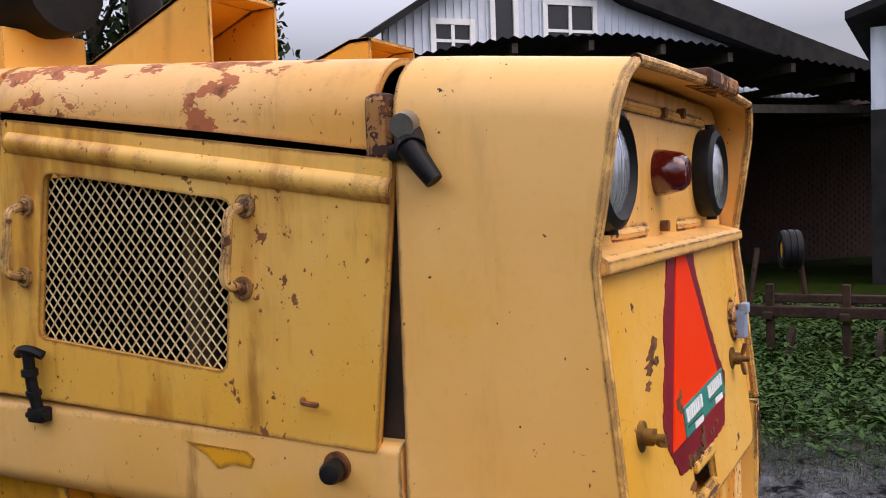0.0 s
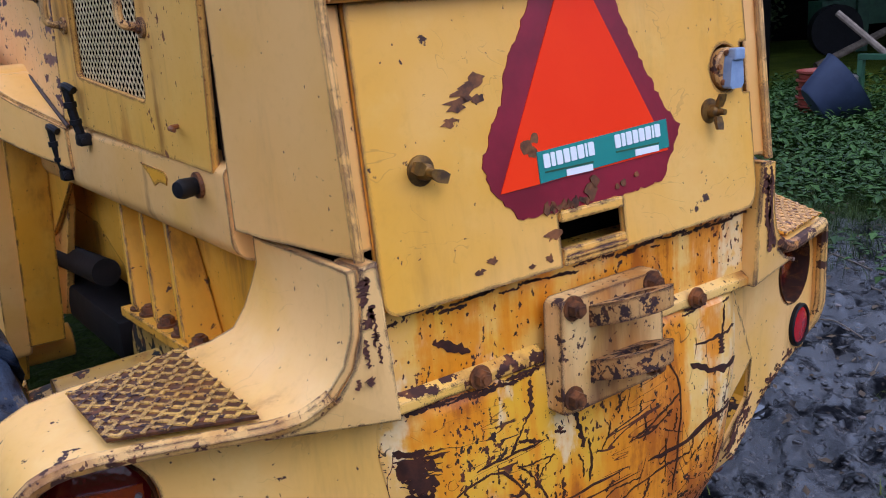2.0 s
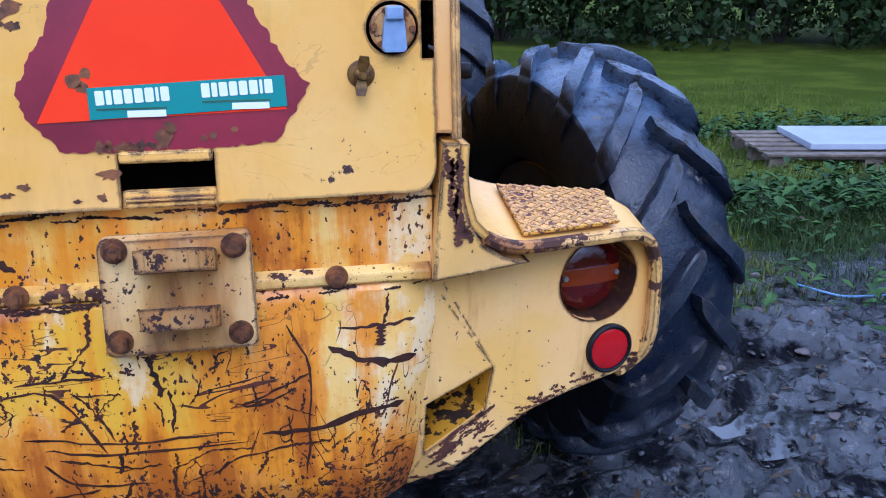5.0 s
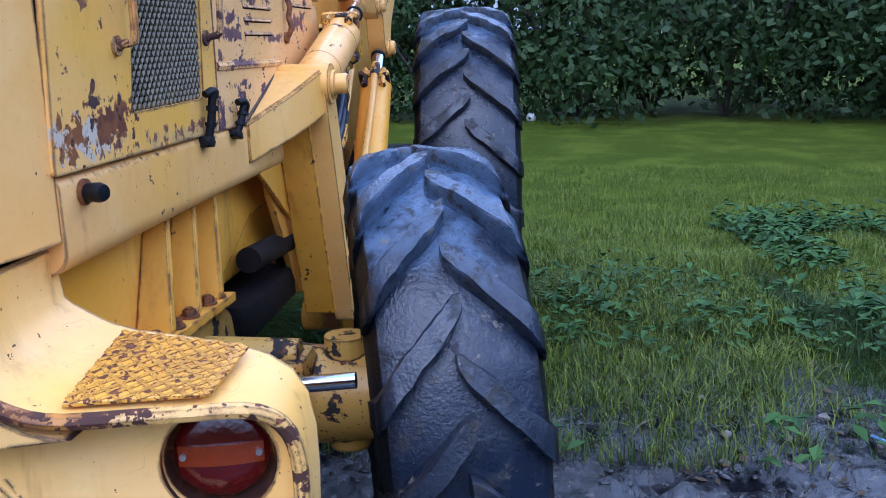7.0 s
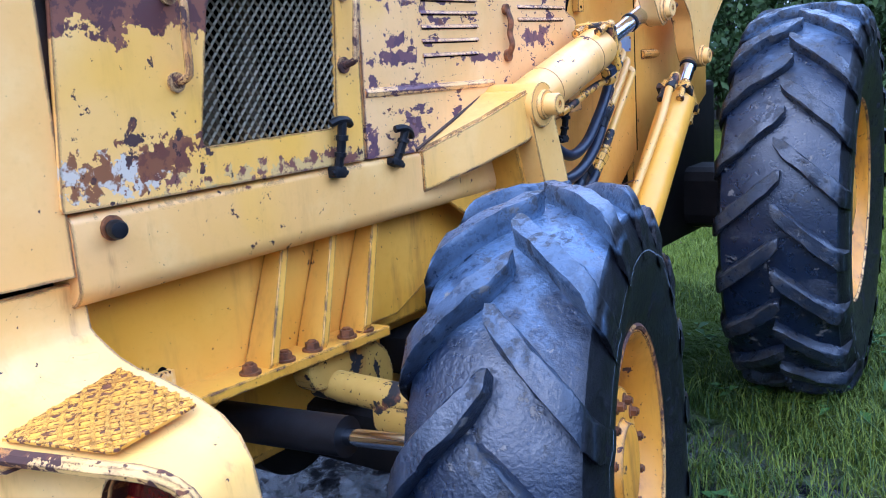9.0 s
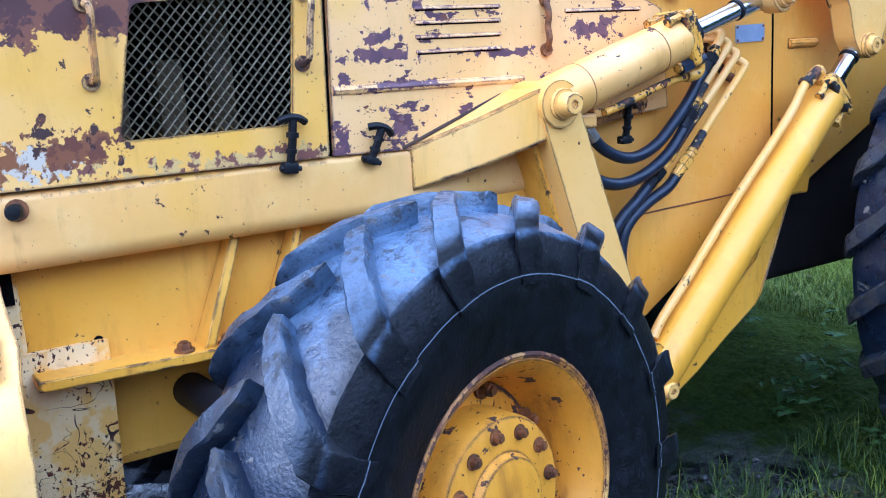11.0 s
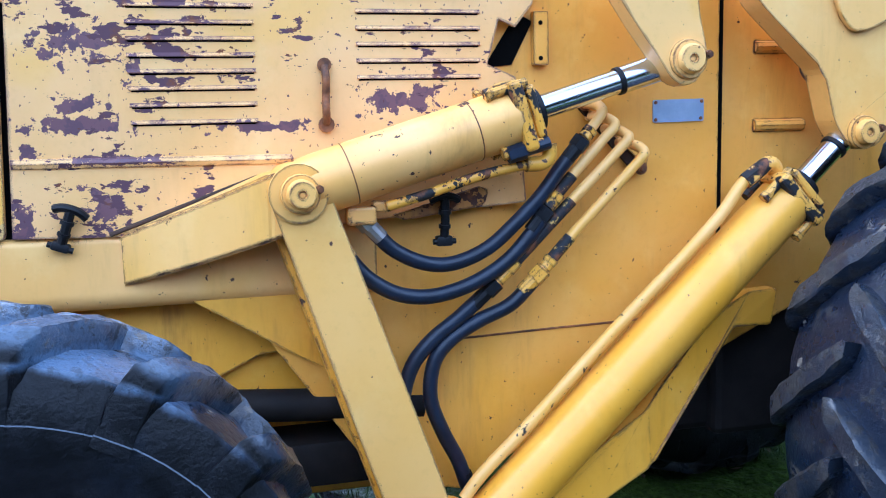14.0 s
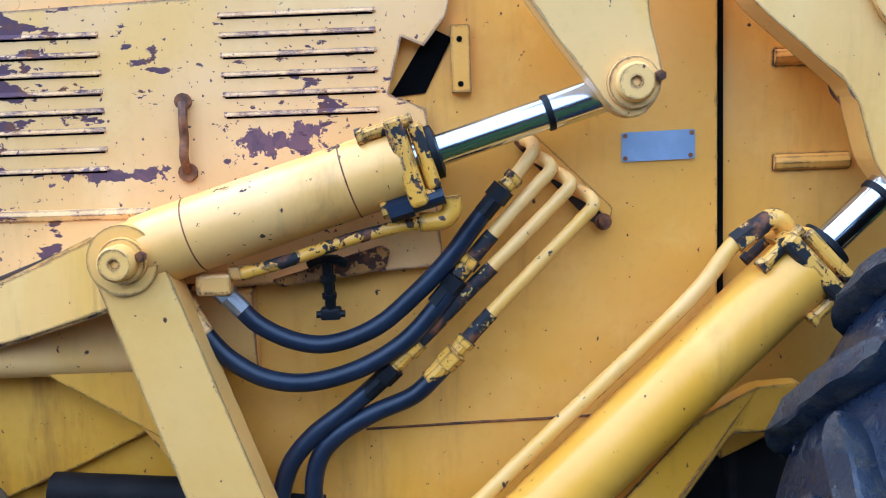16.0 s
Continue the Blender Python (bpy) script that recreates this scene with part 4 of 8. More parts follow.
# trailer socket, wing nuts
bm = bmh()
lathe(bm, [(0.0, 0.034), (0.014, 0.035), (0.018, 0.031), (0.018, 0.0)], (0.331, 0.004, 1.338), (0, -1, 0), 24)
socket = part("trailer_socket", bm, M_HANDLE, rear_panel, "trailer socket with a light-blue lid", True)
bm = bmh()
prism(bm, rounded([(0.312, 1.305), (0.350, 1.305), (0.346, 1.352), (0.340, 1.366), (0.322, 1.366), (0.316, 1.352)], 0.006), "y", -0.03, -0.012, 0.004)
box(bm, (0.318, -0.036, 1.352), (0.344, -0.02, 1.372), 0.003)
part("socket_lid", bm, M_LIDBLUE, socket)
bm = bmh()
for a in range(6):
    cyl(bm, (0.331 + 0.029 * math.cos(a), -0.014, 1.338 + 0.029 * math.sin(a)), (0.331 + 0.029 * math.cos(a), -0.018, 1.338 + 0.029 * math.sin(a)), 0.005, seg=8)
part("socket_screw", bm, M_BOLT, socket)


def make_wing_nut(x, z, turn, label):
    b = bmh()
    p = Vector((x, -0.024 + 0.107 * (z - 1.1) - 0.005, z))
    lathe(b, [(0, 0.021), (0.004, 0.021), (0.006, 0.012), (0.018, 0.011), (0.022, 0.006), (0.034, 0.005)], p, (0, -1, 0), 18)
    for s in (1, -1):
        u = Vector((math.sin(turn) * s, -0.35, math.cos(turn) * s)).normalized()
        side = u.cross(Vector((0, 1, 0))).normalized() * 0.009
        tip = p + Vector((0, -0.016, 0)) + u * 0.031
        root = p + Vector((0, -0.018, 0)) + u * 0.008
        mid = (tip + root) / 2
        vs = []
        for q, k in ((root, 0.7), (mid, 1.0), (tip, 0.75)):
            vs.append([b.verts.new(q + side * k + Vector((0, dy, 0))) for dy in (-0.003, 0.003)] + [b.verts.new(q - side * k + Vector((0, dy, 0))) for dy in (0.003, -0.003)])
        for A, B in zip(vs, vs[1:]):
            for i in range(4):
                b.faces.new((A[i], A[(i + 1) % 4], B[(i + 1) % 4], B[i]))
        b.faces.new(vs[0])
        b.faces.new(vs[-1])
    part("wing_nut", b, M_BRASS, rear_panel, label, True)


make_wing_nut(-0.312, 1.268, 2.0, "rusty wing nut with a bent bar")
make_wing_nut(0.281, 1.272, 0.12, "rusty brass wing nut")

# yellow paint taken down to a near-black brown for the bay's brackets
M_BAY = plain("dark_yellow_paint", (0.02, 0.012, 0.004), (0.10, 0.06, 0.016), 0.7, 8)
# near-black fillings that paint the shade of the engine bay behind the openings
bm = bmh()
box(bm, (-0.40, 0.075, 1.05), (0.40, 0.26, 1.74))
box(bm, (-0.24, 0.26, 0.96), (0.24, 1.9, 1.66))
part("bay_shade_box", bm, M_SHADE, loader, "near-black box painted for the shade of the engine bay")
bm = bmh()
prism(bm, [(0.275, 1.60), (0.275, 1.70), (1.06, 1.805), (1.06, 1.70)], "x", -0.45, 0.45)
part("bonnet_gap_shade", bm, M_SHADE, loader, "near-black filling for the shaded gap under the bonnet")
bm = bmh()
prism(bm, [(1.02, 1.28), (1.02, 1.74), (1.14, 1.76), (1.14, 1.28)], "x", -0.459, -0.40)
part("door_gap_shade", bm, M_SHADE, loader, "near-black filling for the shaded gap beside the door")
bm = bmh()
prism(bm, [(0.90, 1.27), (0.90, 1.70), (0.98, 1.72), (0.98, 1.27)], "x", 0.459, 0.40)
part("door_gap_shade", bm, M_SHADE, loader, "near-black filling for the shaded gap beside the door")
for s in (-1, 1):
    bm = bmh()
    box(bm, (s * 0.26, 0.47, 1.28), (s * 0.36, 0.53, 1.66), 0.004)
    cyl(bm, (s * 0.32, 0.74, 1.2), (s * 0.32, 0.74, 1.7), 0.03, seg=12)
    box(bm, (s * 0.25, 0.60, 1.30), (s * 0.33, 0.66, 1.50), 0.01)
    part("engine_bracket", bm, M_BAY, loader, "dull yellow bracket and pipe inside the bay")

# ---- tail casting ----
bm = bmh()
box(bm, (-0.392, -0.006, 0.945), (0.392, 0.27, 1.088), 0.008)
tail = part("tail_casting", bm, M_BUMP, loader, "heavy rust-streaked yellow tail casting")


def block_y(x, z):
    """The battered face of the casting at this place."""
    if z > 0.945:
        return -0.006
    y = -0.0202 + 0.03 * (max(0, 0.62 - z) / 0.1) ** 2 - 0.012 * math.sin(max(0, min(1, (z - 0.55) / 0.4)) * math.pi)
    y += 0.034 * smooth01(0.30, 0.41, abs(x) + 0.16 * max(0, 0.80 - z))
    w = block_half(z)
    y += 0.012 * smooth01(w - 0.030, w, abs(x))
    return y + 0.0045 * noise.noise(Vector((x * 7, z * 7, 3.1))) + 0.0022 * noise.noise(Vector((x * 21, z * 21, 8.1)))


def block_half(z):
    """Half the casting's width at each height."""
    keys = ((0.505, 0.332), (0.522, 0.348), (0.572, 0.358), (0.70, 0.374), (0.862, 0.398), (0.95, 0.398))
    for (a, wa), (b_, wb) in zip(keys, keys[1:]):
        if z <= b_:
            return wa + (wb - wa) * max(0, z - a) / (b_ - a)
    return keys[-1][1]


def make_tail_block():
    b = bmh()
    zs = [0.505 + 0.441 * k / 26 for k in range(27)]
    grid = []
    for z in zs:
        w = block_half(z)
        grid.append([b.verts.new((-w + 2 * w * i / 40, block_y(-w + 2 * w * i / 40, z), z)) for i in range(41)])
    for A, B in zip(grid, grid[1:]):
        for i in range(40):
            b.faces.new((A[i], A[i + 1], B[i + 1], B[i]))
    rim = grid[0] + [r[-1] for r in grid[1:]] + grid[-1][-2::-1] + [r[0] for r in grid[-2:0:-1]]
    far = [b.verts.new((v.co.x, 0.42, v.co.z)) for v in rim]
    for i in range(len(rim)):
        k = (i + 1) % len(rim)
        b.faces.new((rim[i], rim[k], far[k], far[i]))
    b.faces.new(far)
    part("tail_block", b, M_BUMP, tail, "scratched and rusty lower block", True)


make_tail_block()
for x0, x1 in ((-0.385, -0.118), (0.104, 0.385)):
    bm = bmh()
    prism(bm, rounded([(-0.016, 0.938), (-0.0225, 0.942), (-0.0225, 0.957), (-0.004, 0.968), (0.02, 0.968), (0.02, 0.938)], 0.003, 2), "x", x0, x1, 0.002)
    part("weld_ridge", bm, M_LEDGE, tail, "rusty raised ridge")
for x in (-0.245, 0.232):
    b = bmh()
    hexbolt(b, (x, -0.024, 0.957), (0, -1, 0), 0.0135, 0.016)
    part("bolt", b, M_BOLT, tail, "rusty hexagon bolt")


def scratch(b, pts, w, rnd, jitter=0.003, face=block_y):
    """A ragged scraped line through the points, a hair proud of the face."""
    path = smooth_path([(p[0], 0, p[1]) for p in pts], max(4, int(14 / max(1, len(pts) - 1))))
    rows = []
    for i, p in enumerate(path):
        t = (path[min(i + 1, len(path) - 1)] - path[max(i - 1, 0)]).normalized()
        s = Vector((-t.z, 0, t.x))
        q = p + s * rnd.uniform(-jitter, jitter) * 0.6
        k = w * rnd.uniform(0.35, 1.25) * (0.25 if i in (0, len(path) - 1) else 1)
        row = []
        for o, d in ((1, 0.0), (1, -0.0012), (-1, -0.0012), (-1, 0.0)):
            v = q + s * o * k * rnd.uniform(0.7, 1.2)
            row.append(b.verts.new((v.x, face(v.x, v.z) + d, v.z)))
        rows.append(row)
    for A, C in zip(rows, rows[1:]):
        for j in range(3):
            b.faces.new((A[j], A[j + 1], C[j + 1], C[j]))


def scrape_tail():
    rnd = random.Random(31)
    b = bmh()
    arcs = (((-0.263, 0.723), (-0.121, 0.70), (0.038, 0.703)), ((-0.236, 0.699), (-0.138, 0.683), (0.077, 0.684)), ((-0.216, 0.679), (-0.102, 0.652)), ((-0.239, 0.674), (-0.191, 0.63), (-0.081, 0.622)),
            ((-0.329, 0.781), (-0.253, 0.80), (-0.203, 0.781), (-0.142, 0.685)), ((-0.187, 0.795), (-0.153, 0.757), (-0.128, 0.705)), ((-0.333, 0.599), (-0.255, 0.609), (-0.161, 0.616)), ((-0.266, 0.814), (-0.132, 0.818)),
            ((0.016, 0.625), (0.058, 0.651), (0.155, 0.668)), ((0.072, 0.747), (0.113, 0.751), (0.159, 0.775)), ((0.147, 0.881), (0.182, 0.805), (0.178, 0.694), (0.17, 0.608)), ((0.074, 0.751), (0.182, 0.796)), ((-0.199, 0.818), (-0.152, 0.874)))
    for a in arcs:
        scratch(b, a, 0.0022, rnd)
    for a, w in ((((-0.152, 0.868), (-0.150, 0.922)), 0.004), (((-0.068, 0.847), (-0.051, 0.777)), 0.005), (((-0.097, 0.74), (-0.099, 0.688)), 0.004), (((-0.043, 0.643), (-0.045, 0.569)), 0.005), (((0.213, 0.838), (0.281, 0.809), (0.36, 0.806)), 0.007), (((0.10, 0.696), (0.174, 0.695), (0.28, 0.718), (0.338, 0.725)), 0.006), (((0.231, 0.867), (0.36, 0.87)), 0.003), (((0.30, 0.872), (0.30, 0.835)), 0.008), (((-0.309, 1.024), (-0.287, 1.012), (-0.245, 0.991)), 0.006), (((-0.392, 0.872), (-0.337, 0.869)), 0.003)):
        scratch(b, a, w, rnd, 0.005)
    for k in range(46):
        x, z = rnd.uniform(-0.30, 0.34), rnd.uniform(0.57, 0.86)
        a = rnd.choice((0.1, -0.15, 1.4, 1.7, 0.6)) + rnd.uniform(-0.3, 0.3)
        l = rnd.uniform(0.02, 0.08)
        scratch(b, ((x, z), (x + l * 0.5 * math.cos(a) + rnd.uniform(-0.006, 0.006), z + l * 0.5 * math.sin(a)), (x + l * math.cos(a), min(0.93, z + l * math.sin(a)))), rnd.uniform(0.0012, 0.003), rnd)
    part("scratching", b, M_SCAR, tail, "dark scratches and scrapes")["kind"] = "stuff"
    b = bmh()
    for k in range(30):
        z = 0.640 + 0.0078 * k + rnd.uniform(-0.002, 0.002)
        top = smooth01(0.70, 0.86, z)
        x0 = -0.386 + (0.87 - z) * 0.20 + rnd.uniform(-0.004, 0.006)
        l = rnd.uniform(0.016, 0.026) + top * rnd.uniform(0.014, 0.028)
        scratch(b, ((x0, z), (x0 + l / 2, z + rnd.uniform(-0.003, 0.003)), (x0 + l, z - 0.002)), rnd.uniform(0.0042, 0.0080), rnd, 0.002)
    for k in range(16):
        z = rnd.uniform(0.66, 0.87)
        x0 = -0.400 + (0.87 - z) * 0.20
        scratch(b, ((x0, z), (x0 + rnd.uniform(0.05, 0.10), z + rnd.uniform(-0.006, 0.010))), rnd.uniform(0.0008, 0.0020), rnd, 0.002)
    part("scraped_patch", b, M_SCAR, tail, "dark scraped patch")["kind"] = "stuff"
    # rust lines that also paint the shadow under panel edge and ridge
    b = bmh()
    for k in range(34):
        x0 = -0.385 + 0.0228 * k + rnd.uniform(-0.01, 0.01)
        z = rnd.uniform(1.062, 1.079)
        scratch(b, ((x0, z), (x0 + rnd.uniform(0.02, 0.05), z + rnd.uniform(-0.004, 0.004))), rnd.uniform(0.001, 0.004), rnd, 0.002)
    for k in range(30):
        x0 = rnd.choice((rnd.uniform(-0.38, -0.14), rnd.uniform(-0.38, -0.14), rnd.uniform(0.12, 0.37)))
        z = rnd.uniform(0.925, 0.938)
        scratch(b, ((x0, z), (x0 + rnd.uniform(0.015, 0.05), z + rnd.uniform(-0.003, 0.003))), rnd.uniform(0.001, 0.0035), rnd, 0.002)
    part("rust_shade_line", b, M_SCAR, tail, "dark rust and painted shade under the panel edge")["kind"] = "stuff"


M_SCAR = plain("dark_bare_iron", (0.014, 0.006, 0.005), (0.075, 0.022, 0.010), 0.6, 50, spec=0.3)
M_FLAKE = plain("purple_brown_scale", (0.040, 0.016, 0.012), (0.13, 0.045, 0.026), 0.7, 40, spec=0.3)
scrape_tail()

# hitch plate
bm = bmh()
prism(bm, rounded([(-0.120, 0.862), (0.106, 0.866), (0.103, 1.046), (-0.117, 1.044)], 0.010), "y", -0.062, -0.024, 0.004)
hitch = part("hitch_plate", bm, M_PLATFORM, loader, "thick bolted hitch plate, scuffed and rusty")
for x, z in ((-0.093, 1.031), (0.078, 1.030), (-0.098, 0.888), (0.080, 0.890)):
    b = bmh()
    hexbolt(b, (x, -0.060, z), (0, -1, 0), 0.0142, 0.019)
    part("bolt", b, M_BOLT, hitch, "rusty hexagon bolt")
for z in (1.006, 0.918):
    b = bmh()
    outer = [(-0.060, -0.055), (-0.060, -0.115)] + [(-0.004 + 0.056 * math.cos(a), -0.115 - 0.040 * math.sin(a)) for a in np.linspace(math.pi, 0, 12)][1:-1] + [(0.052, -0.115), (0.052, -0.055)]
    holed(b, outer, [[(-0.004 + 0.030 * math.cos(a), -0.108 + 0.027 * math.sin(a)) for a in np.linspace(0, 2 * math.pi, 17)[:-1]]], "z", z - 0.017, 0.034)
    shear(b, lambda v: Vector((v.x, v.y, v.z + 0.36 * (-0.055 - v.y))))
    part("hitch_jaw", b, M_JAW, hitch, "rusty eye of the towing jaw")


# ---- flared rear wings ----
def wing_rear(x):
    if x > 0:
        return -0.035 + max(0, x - 0.43) * 0.28 + max(0, x - 0.74) * 0.30
    return -0.035 + max(0, -x - 0.43) * 0.43


def wing_rise(z, d, s):
    """The wing's top climbs towards the front."""
    return (0.20 if s > 0 else 0.05) * d * smooth01(0.86, 0.95, z) * smooth01(1.10, 1.0, z)


def wing_face(x, z=0.85):
    """The wing's rear face runs into the casting in one soft crease and tucks under with it."""
    a = abs(x)
    far = 0.030 + (a - 0.38) * 0.22 if x > 0 else 0.022 + (a - 0.38) * 0.40
    k = smooth01(0.36, 0.46, a)
    if k >= 1:
        return far
    near = block_y(math.copysign(min(a, block_half(min(z, 0.94))), x), min(z, 0.94)) + 0.002
    return near + (far - near) * k


def make_wing(s):
    curve = [(0.446, CAP_Z - 0.013), (0.444, 1.12), (0.448, 1.075), (0.460, 1.035), (0.482, 1.003), (0.515, 0.982), (0.56, 0.972), (0.64, 0.970), (0.72, 0.968), (0.79, 0.962), (0.835, 0.945), (0.862, 0.915), (0.874, 0.875), (0.876, 0.82), (0.874, 0.76), (0.868, 0.715), (0.856, 0.692), (0.834, 0.676), (0.800, 0.668)]
    if s < 0:
        curve = [(x if x < 0.72 else 0.72 + (x - 0.72) * 0.92, z) for x, z in curve[:-4]] + [(0.857, 0.705), (0.850, 0.674), (0.832, 0.652), (0.795, 0.641)]
    if s > 0:
        curve = [(x if x < 0.72 else 0.72 + (x - 0.72) * 0.80, z + 0.012 * smooth01(1.05, 0.98, z)) for x, z in curve]
    rows = []
    for t in (0.0, 0.06, 0.4, 0.75, 1.0):
        row = []
        for x, z in curve:
            y0 = wing_rear(s * x)
            y1 = (0.25 + 0.035 * smooth01(1.14, 1.05, z) if z > 1.0 else 0.285 + 0.045 * smooth01(1.0, 0.965, z))
            y1 += 0.034 * smooth01(0.95, 0.72, z)
            if s > 0:
                y1 = 0.235 - 0.03 * smooth01(0.55, 0.85, x)
            y0 += 0.055 * smooth01(0.76, 0.66, z)
            row.append((s * x, y0 + (y1 - y0) * t, z + wing_rise(z, (y1 - y0) * t, s)))
        rows.append(row)
    w = sheet("wing", rows, M_WING, loader, 0.014, "flared cream-yellow rear wing with rusty lip")
    b = bmh()
    tube(b, [Vector(p) + Vector((-s * 0.006, 0.002, -0.007)) for p in rows[0][4:]], 0.0125, 8, 2)
    part("wing_lip", b, M_LIP, w, "rusted rolled lip", True)
    # inner corner gusset between casting and wing skin
    b = bmh()
    prism(b, [(s * 0.403, CAP_Z - 0.008), (s * 0.430, CAP_Z - 0.010), (s * 0.432, 1.12), (s * 0.435, 1.07), (s * 0.446, 1.028), (s * 0.468, 0.992), (s * 0.505, 0.967), (s * 0.56, 0.950), (s * 0.386, 0.939)], "y", 0.002, 0.07, 0.004)
    shear(b, lambda v: Vector((v.x, v.y + wing_rear(v.x) - 0.002, v.z)))
    part("corner_gusset", b, M_WING, w, "chipped corner casting")
    b = bmh()
    rnd = random.Random(50 + s)
    for k in range(34 if s > 0 else 12):
        z = rnd.uniform(1.0, 1.15)
        x0 = 0.400 + rnd.betavariate(3, 1.4) * 0.032 + max(0, 1.06 - z) * 0.35
        l = rnd.uniform(0.01, 0.045)
        scratch(b, ((s * x0, z - l / 2), (s * (x0 + rnd.uniform(-0.004, 0.004)), z), (s * x0, min(1.158, z + l / 2))), rnd.uniform(0.002, 0.0065), rnd, 0.004, lambda x, z: wing_rear(x))
    part("flaked_edge", b, M_FLAKE, w, "dark flaked corner paint")["kind"] = "stuff"
    # the face with its lamp openings
    lamp, refl = (s * 0.752, 0.858), (s * 0.784, 0.706)
    pocket = [(-0.400, 0.708), (-0.557, 0.737), (-0.522, 0.652), (-0.377, 0.618)]
    out = [(-0.380, 0.95), (-0.56, 0.962), (-0.77, 0.955), (-0.825, 0.93), (-0.850, 0.880), (-0.856, 0.74), (-0.848, 0.672), (-0.82, 0.642), (-0.70, 0.628), (-0.56, 0.619), (-0.45, 0.585), (-0.375, 0.554), (-0.345, 0.528), (-0.365, 0.70)]
    if s > 0:
        lamp, refl = (0.722, 0.873), (0.750, 0.732)
        pocket = [(0.382, 0.696), (0.512, 0.737), (0.497, 0.654), (0.378, 0.592)]
        out = [(0.380, 0.955), (0.56, 0.974), (0.735, 0.974), (0.785, 0.960), (0.818, 0.930), (0.832, 0.885), (0.834, 0.76), (0.824, 0.705), (0.79, 0.680), (0.66, 0.655), (0.584, 0.634), (0.448, 0.556), (0.348, 0.517), (0.367, 0.694)]
    b = bmh()
    holed(b, rounded(out, 0.012, 2), [ring2(lamp[0], lamp[1], 0.081), pocket], "y", 0.0, 0.016)
    shear(b, lambda v: Vector((v.x, v.y + wing_face(v.x, v.z), v.z)))
    face = part("wing_face", b, M_WING, w, "cream rear face of the wing")
    bm2 = bmh()
    d = Vector((0.22 if s > 0 else -0.42, -1, 0)).normalized()
    c = Vector((lamp[0], wing_face(lamp[0]), lamp[1]))
    lathe(bm2, [(0.0, 0.081), (-0.06, 0.081), (-0.062, 0.07), (-0.062, 0.001)], c + d * 0.004, d, 28, caps=(False, True))
    bmesh.ops.solidify(bm2, geom=bm2.faces[:], thickness=0.003)
    part("lamp_recess", bm2, M_PLATE, face, "", True)
    bm2 = bmh()
    c = c - d * 0.028
    lathe(bm2, [(-0.055, 0.072), (-0.010, 0.070), (-0.002, 0.060), (0.002, 0.03), (0.003, 0.001)], c, d, 32)
    tl = part("tail_lamp", bm2, M_LENSDEEP, w, "round dark red tail lamp with amber band", True)
    bm2 = bmh()
    ax = Vector((0, 0, 1)).cross(d).normalized()
    vs = []
    lo_z, hi_z = Vector((0, 0, -0.016)), Vector((0, 0, 0.016))
    for k in range(9):
        u = -0.062 + 0.124 * k / 8
        o = c + ax * u + d * (0.0075 - 2.2 * u * u)
        vs.append([bm2.verts.new(p) for p in (o + lo_z, o + hi_z, o + hi_z - d * 0.012, o + lo_z - d * 0.012)])
    for A, B in zip(vs, vs[1:]):
        for i in range(4):
            bm2.faces.new((A[i], A[(i + 1) % 4], B[(i + 1) % 4], B[i]))
    bm2.faces.new(vs[0])
    bm2.faces.new(vs[-1])
    part("amber_band", bm2, M_LENSAMBER, tl, "amber indicator band", True)
    for u in (-0.055, 0.055):
        bm2 = bmh()
        o = c + ax * u
        cyl(bm2, o, o + d * 0.006, 0.005, seg=8)
        part("lens_screw", bm2, M_STEEL, tl)
    c2 = Vector((refl[0], wing_face(refl[0]), refl[1]))
    bm2 = bmh()
    lathe(bm2, [(-0.006, 0.049), (0.008, 0.049), (0.011, 0.045), (0.009, 0.041), (-0.006, 0.041)], c2, d, 28, close=True)
    rf = part("reflector", bm2, M_BLACK, w, "round red reflector in a black ring", True)
    bm2 = bmh()
    lathe(bm2, [(-0.004, 0.0405), (0.007, 0.0405), (0.009, 0.034), (0.009, 0.001)], c2, d, 28)
    part("red_disc", bm2, M_REFL, rf, "", True)
    # lifting pocket: sloping floor, two cheeks and a dark slot at the back
    q = [Vector((x, wing_face(x, z) + 0.010, z)) for x, z in pocket]
    back = [p + Vector((0, 0.075, 0)) for p in q]
    back[2].z, back[3].z = (0.676, 0.622) if s > 0 else (0.667, 0.640)
    back[1].x -= s * 0.050
    back[2].x -= s * 0.040

    def plate_of(name, pts, mat, label=""):
        b2 = bmh()
        b2.faces.new([b2.verts.new(p) for p in pts])
        bmesh.ops.solidify(b2, geom=b2.faces[:], thickness=0.004)
        return part(name, b2, mat, w, label)

    plate_of("pocket_floor", (q[3], q[2], back[2], back[3]), M_POCKET, "sloping floor of the lifting pocket")
    plate_of("pocket_cheek", (q[0], q[3], back[3], back[0]), M_POCKET)
    plate_of("pocket_cheek", (q[1], q[2], back[2], back[1]), M_POCKET)
    plate_of("pocket_roof", (q[0], q[1], back[1], back[0]), M_WING)
    # black back plate in place of the slot's shade
    plate_of("pocket_slot", back, M_SHADE, "dark slot of the lifting pocket")
    # rusty band along the lower edge of the pocket
    b = bmh()
    rnd = random.Random(70 + s)
    for k in range(46):
        u = rnd.random()
        x0 = abs(q[3].x) + (abs(q[2].x) - abs(q[3].x)) * u
        z0 = q[3].z + (q[2].z - q[3].z) * u - rnd.betavariate(1.2, 1.6) * 0.040
        l = rnd.uniform(0.006, 0.034)
        scratch(b, ((s * x0, z0), (s * (x0 + l), z0 + l * (q[2].z - q[3].z) / abs(q[2].x - q[3].x))), rnd.uniform(0.0012, 0.0050), rnd, 0.003, wing_face)
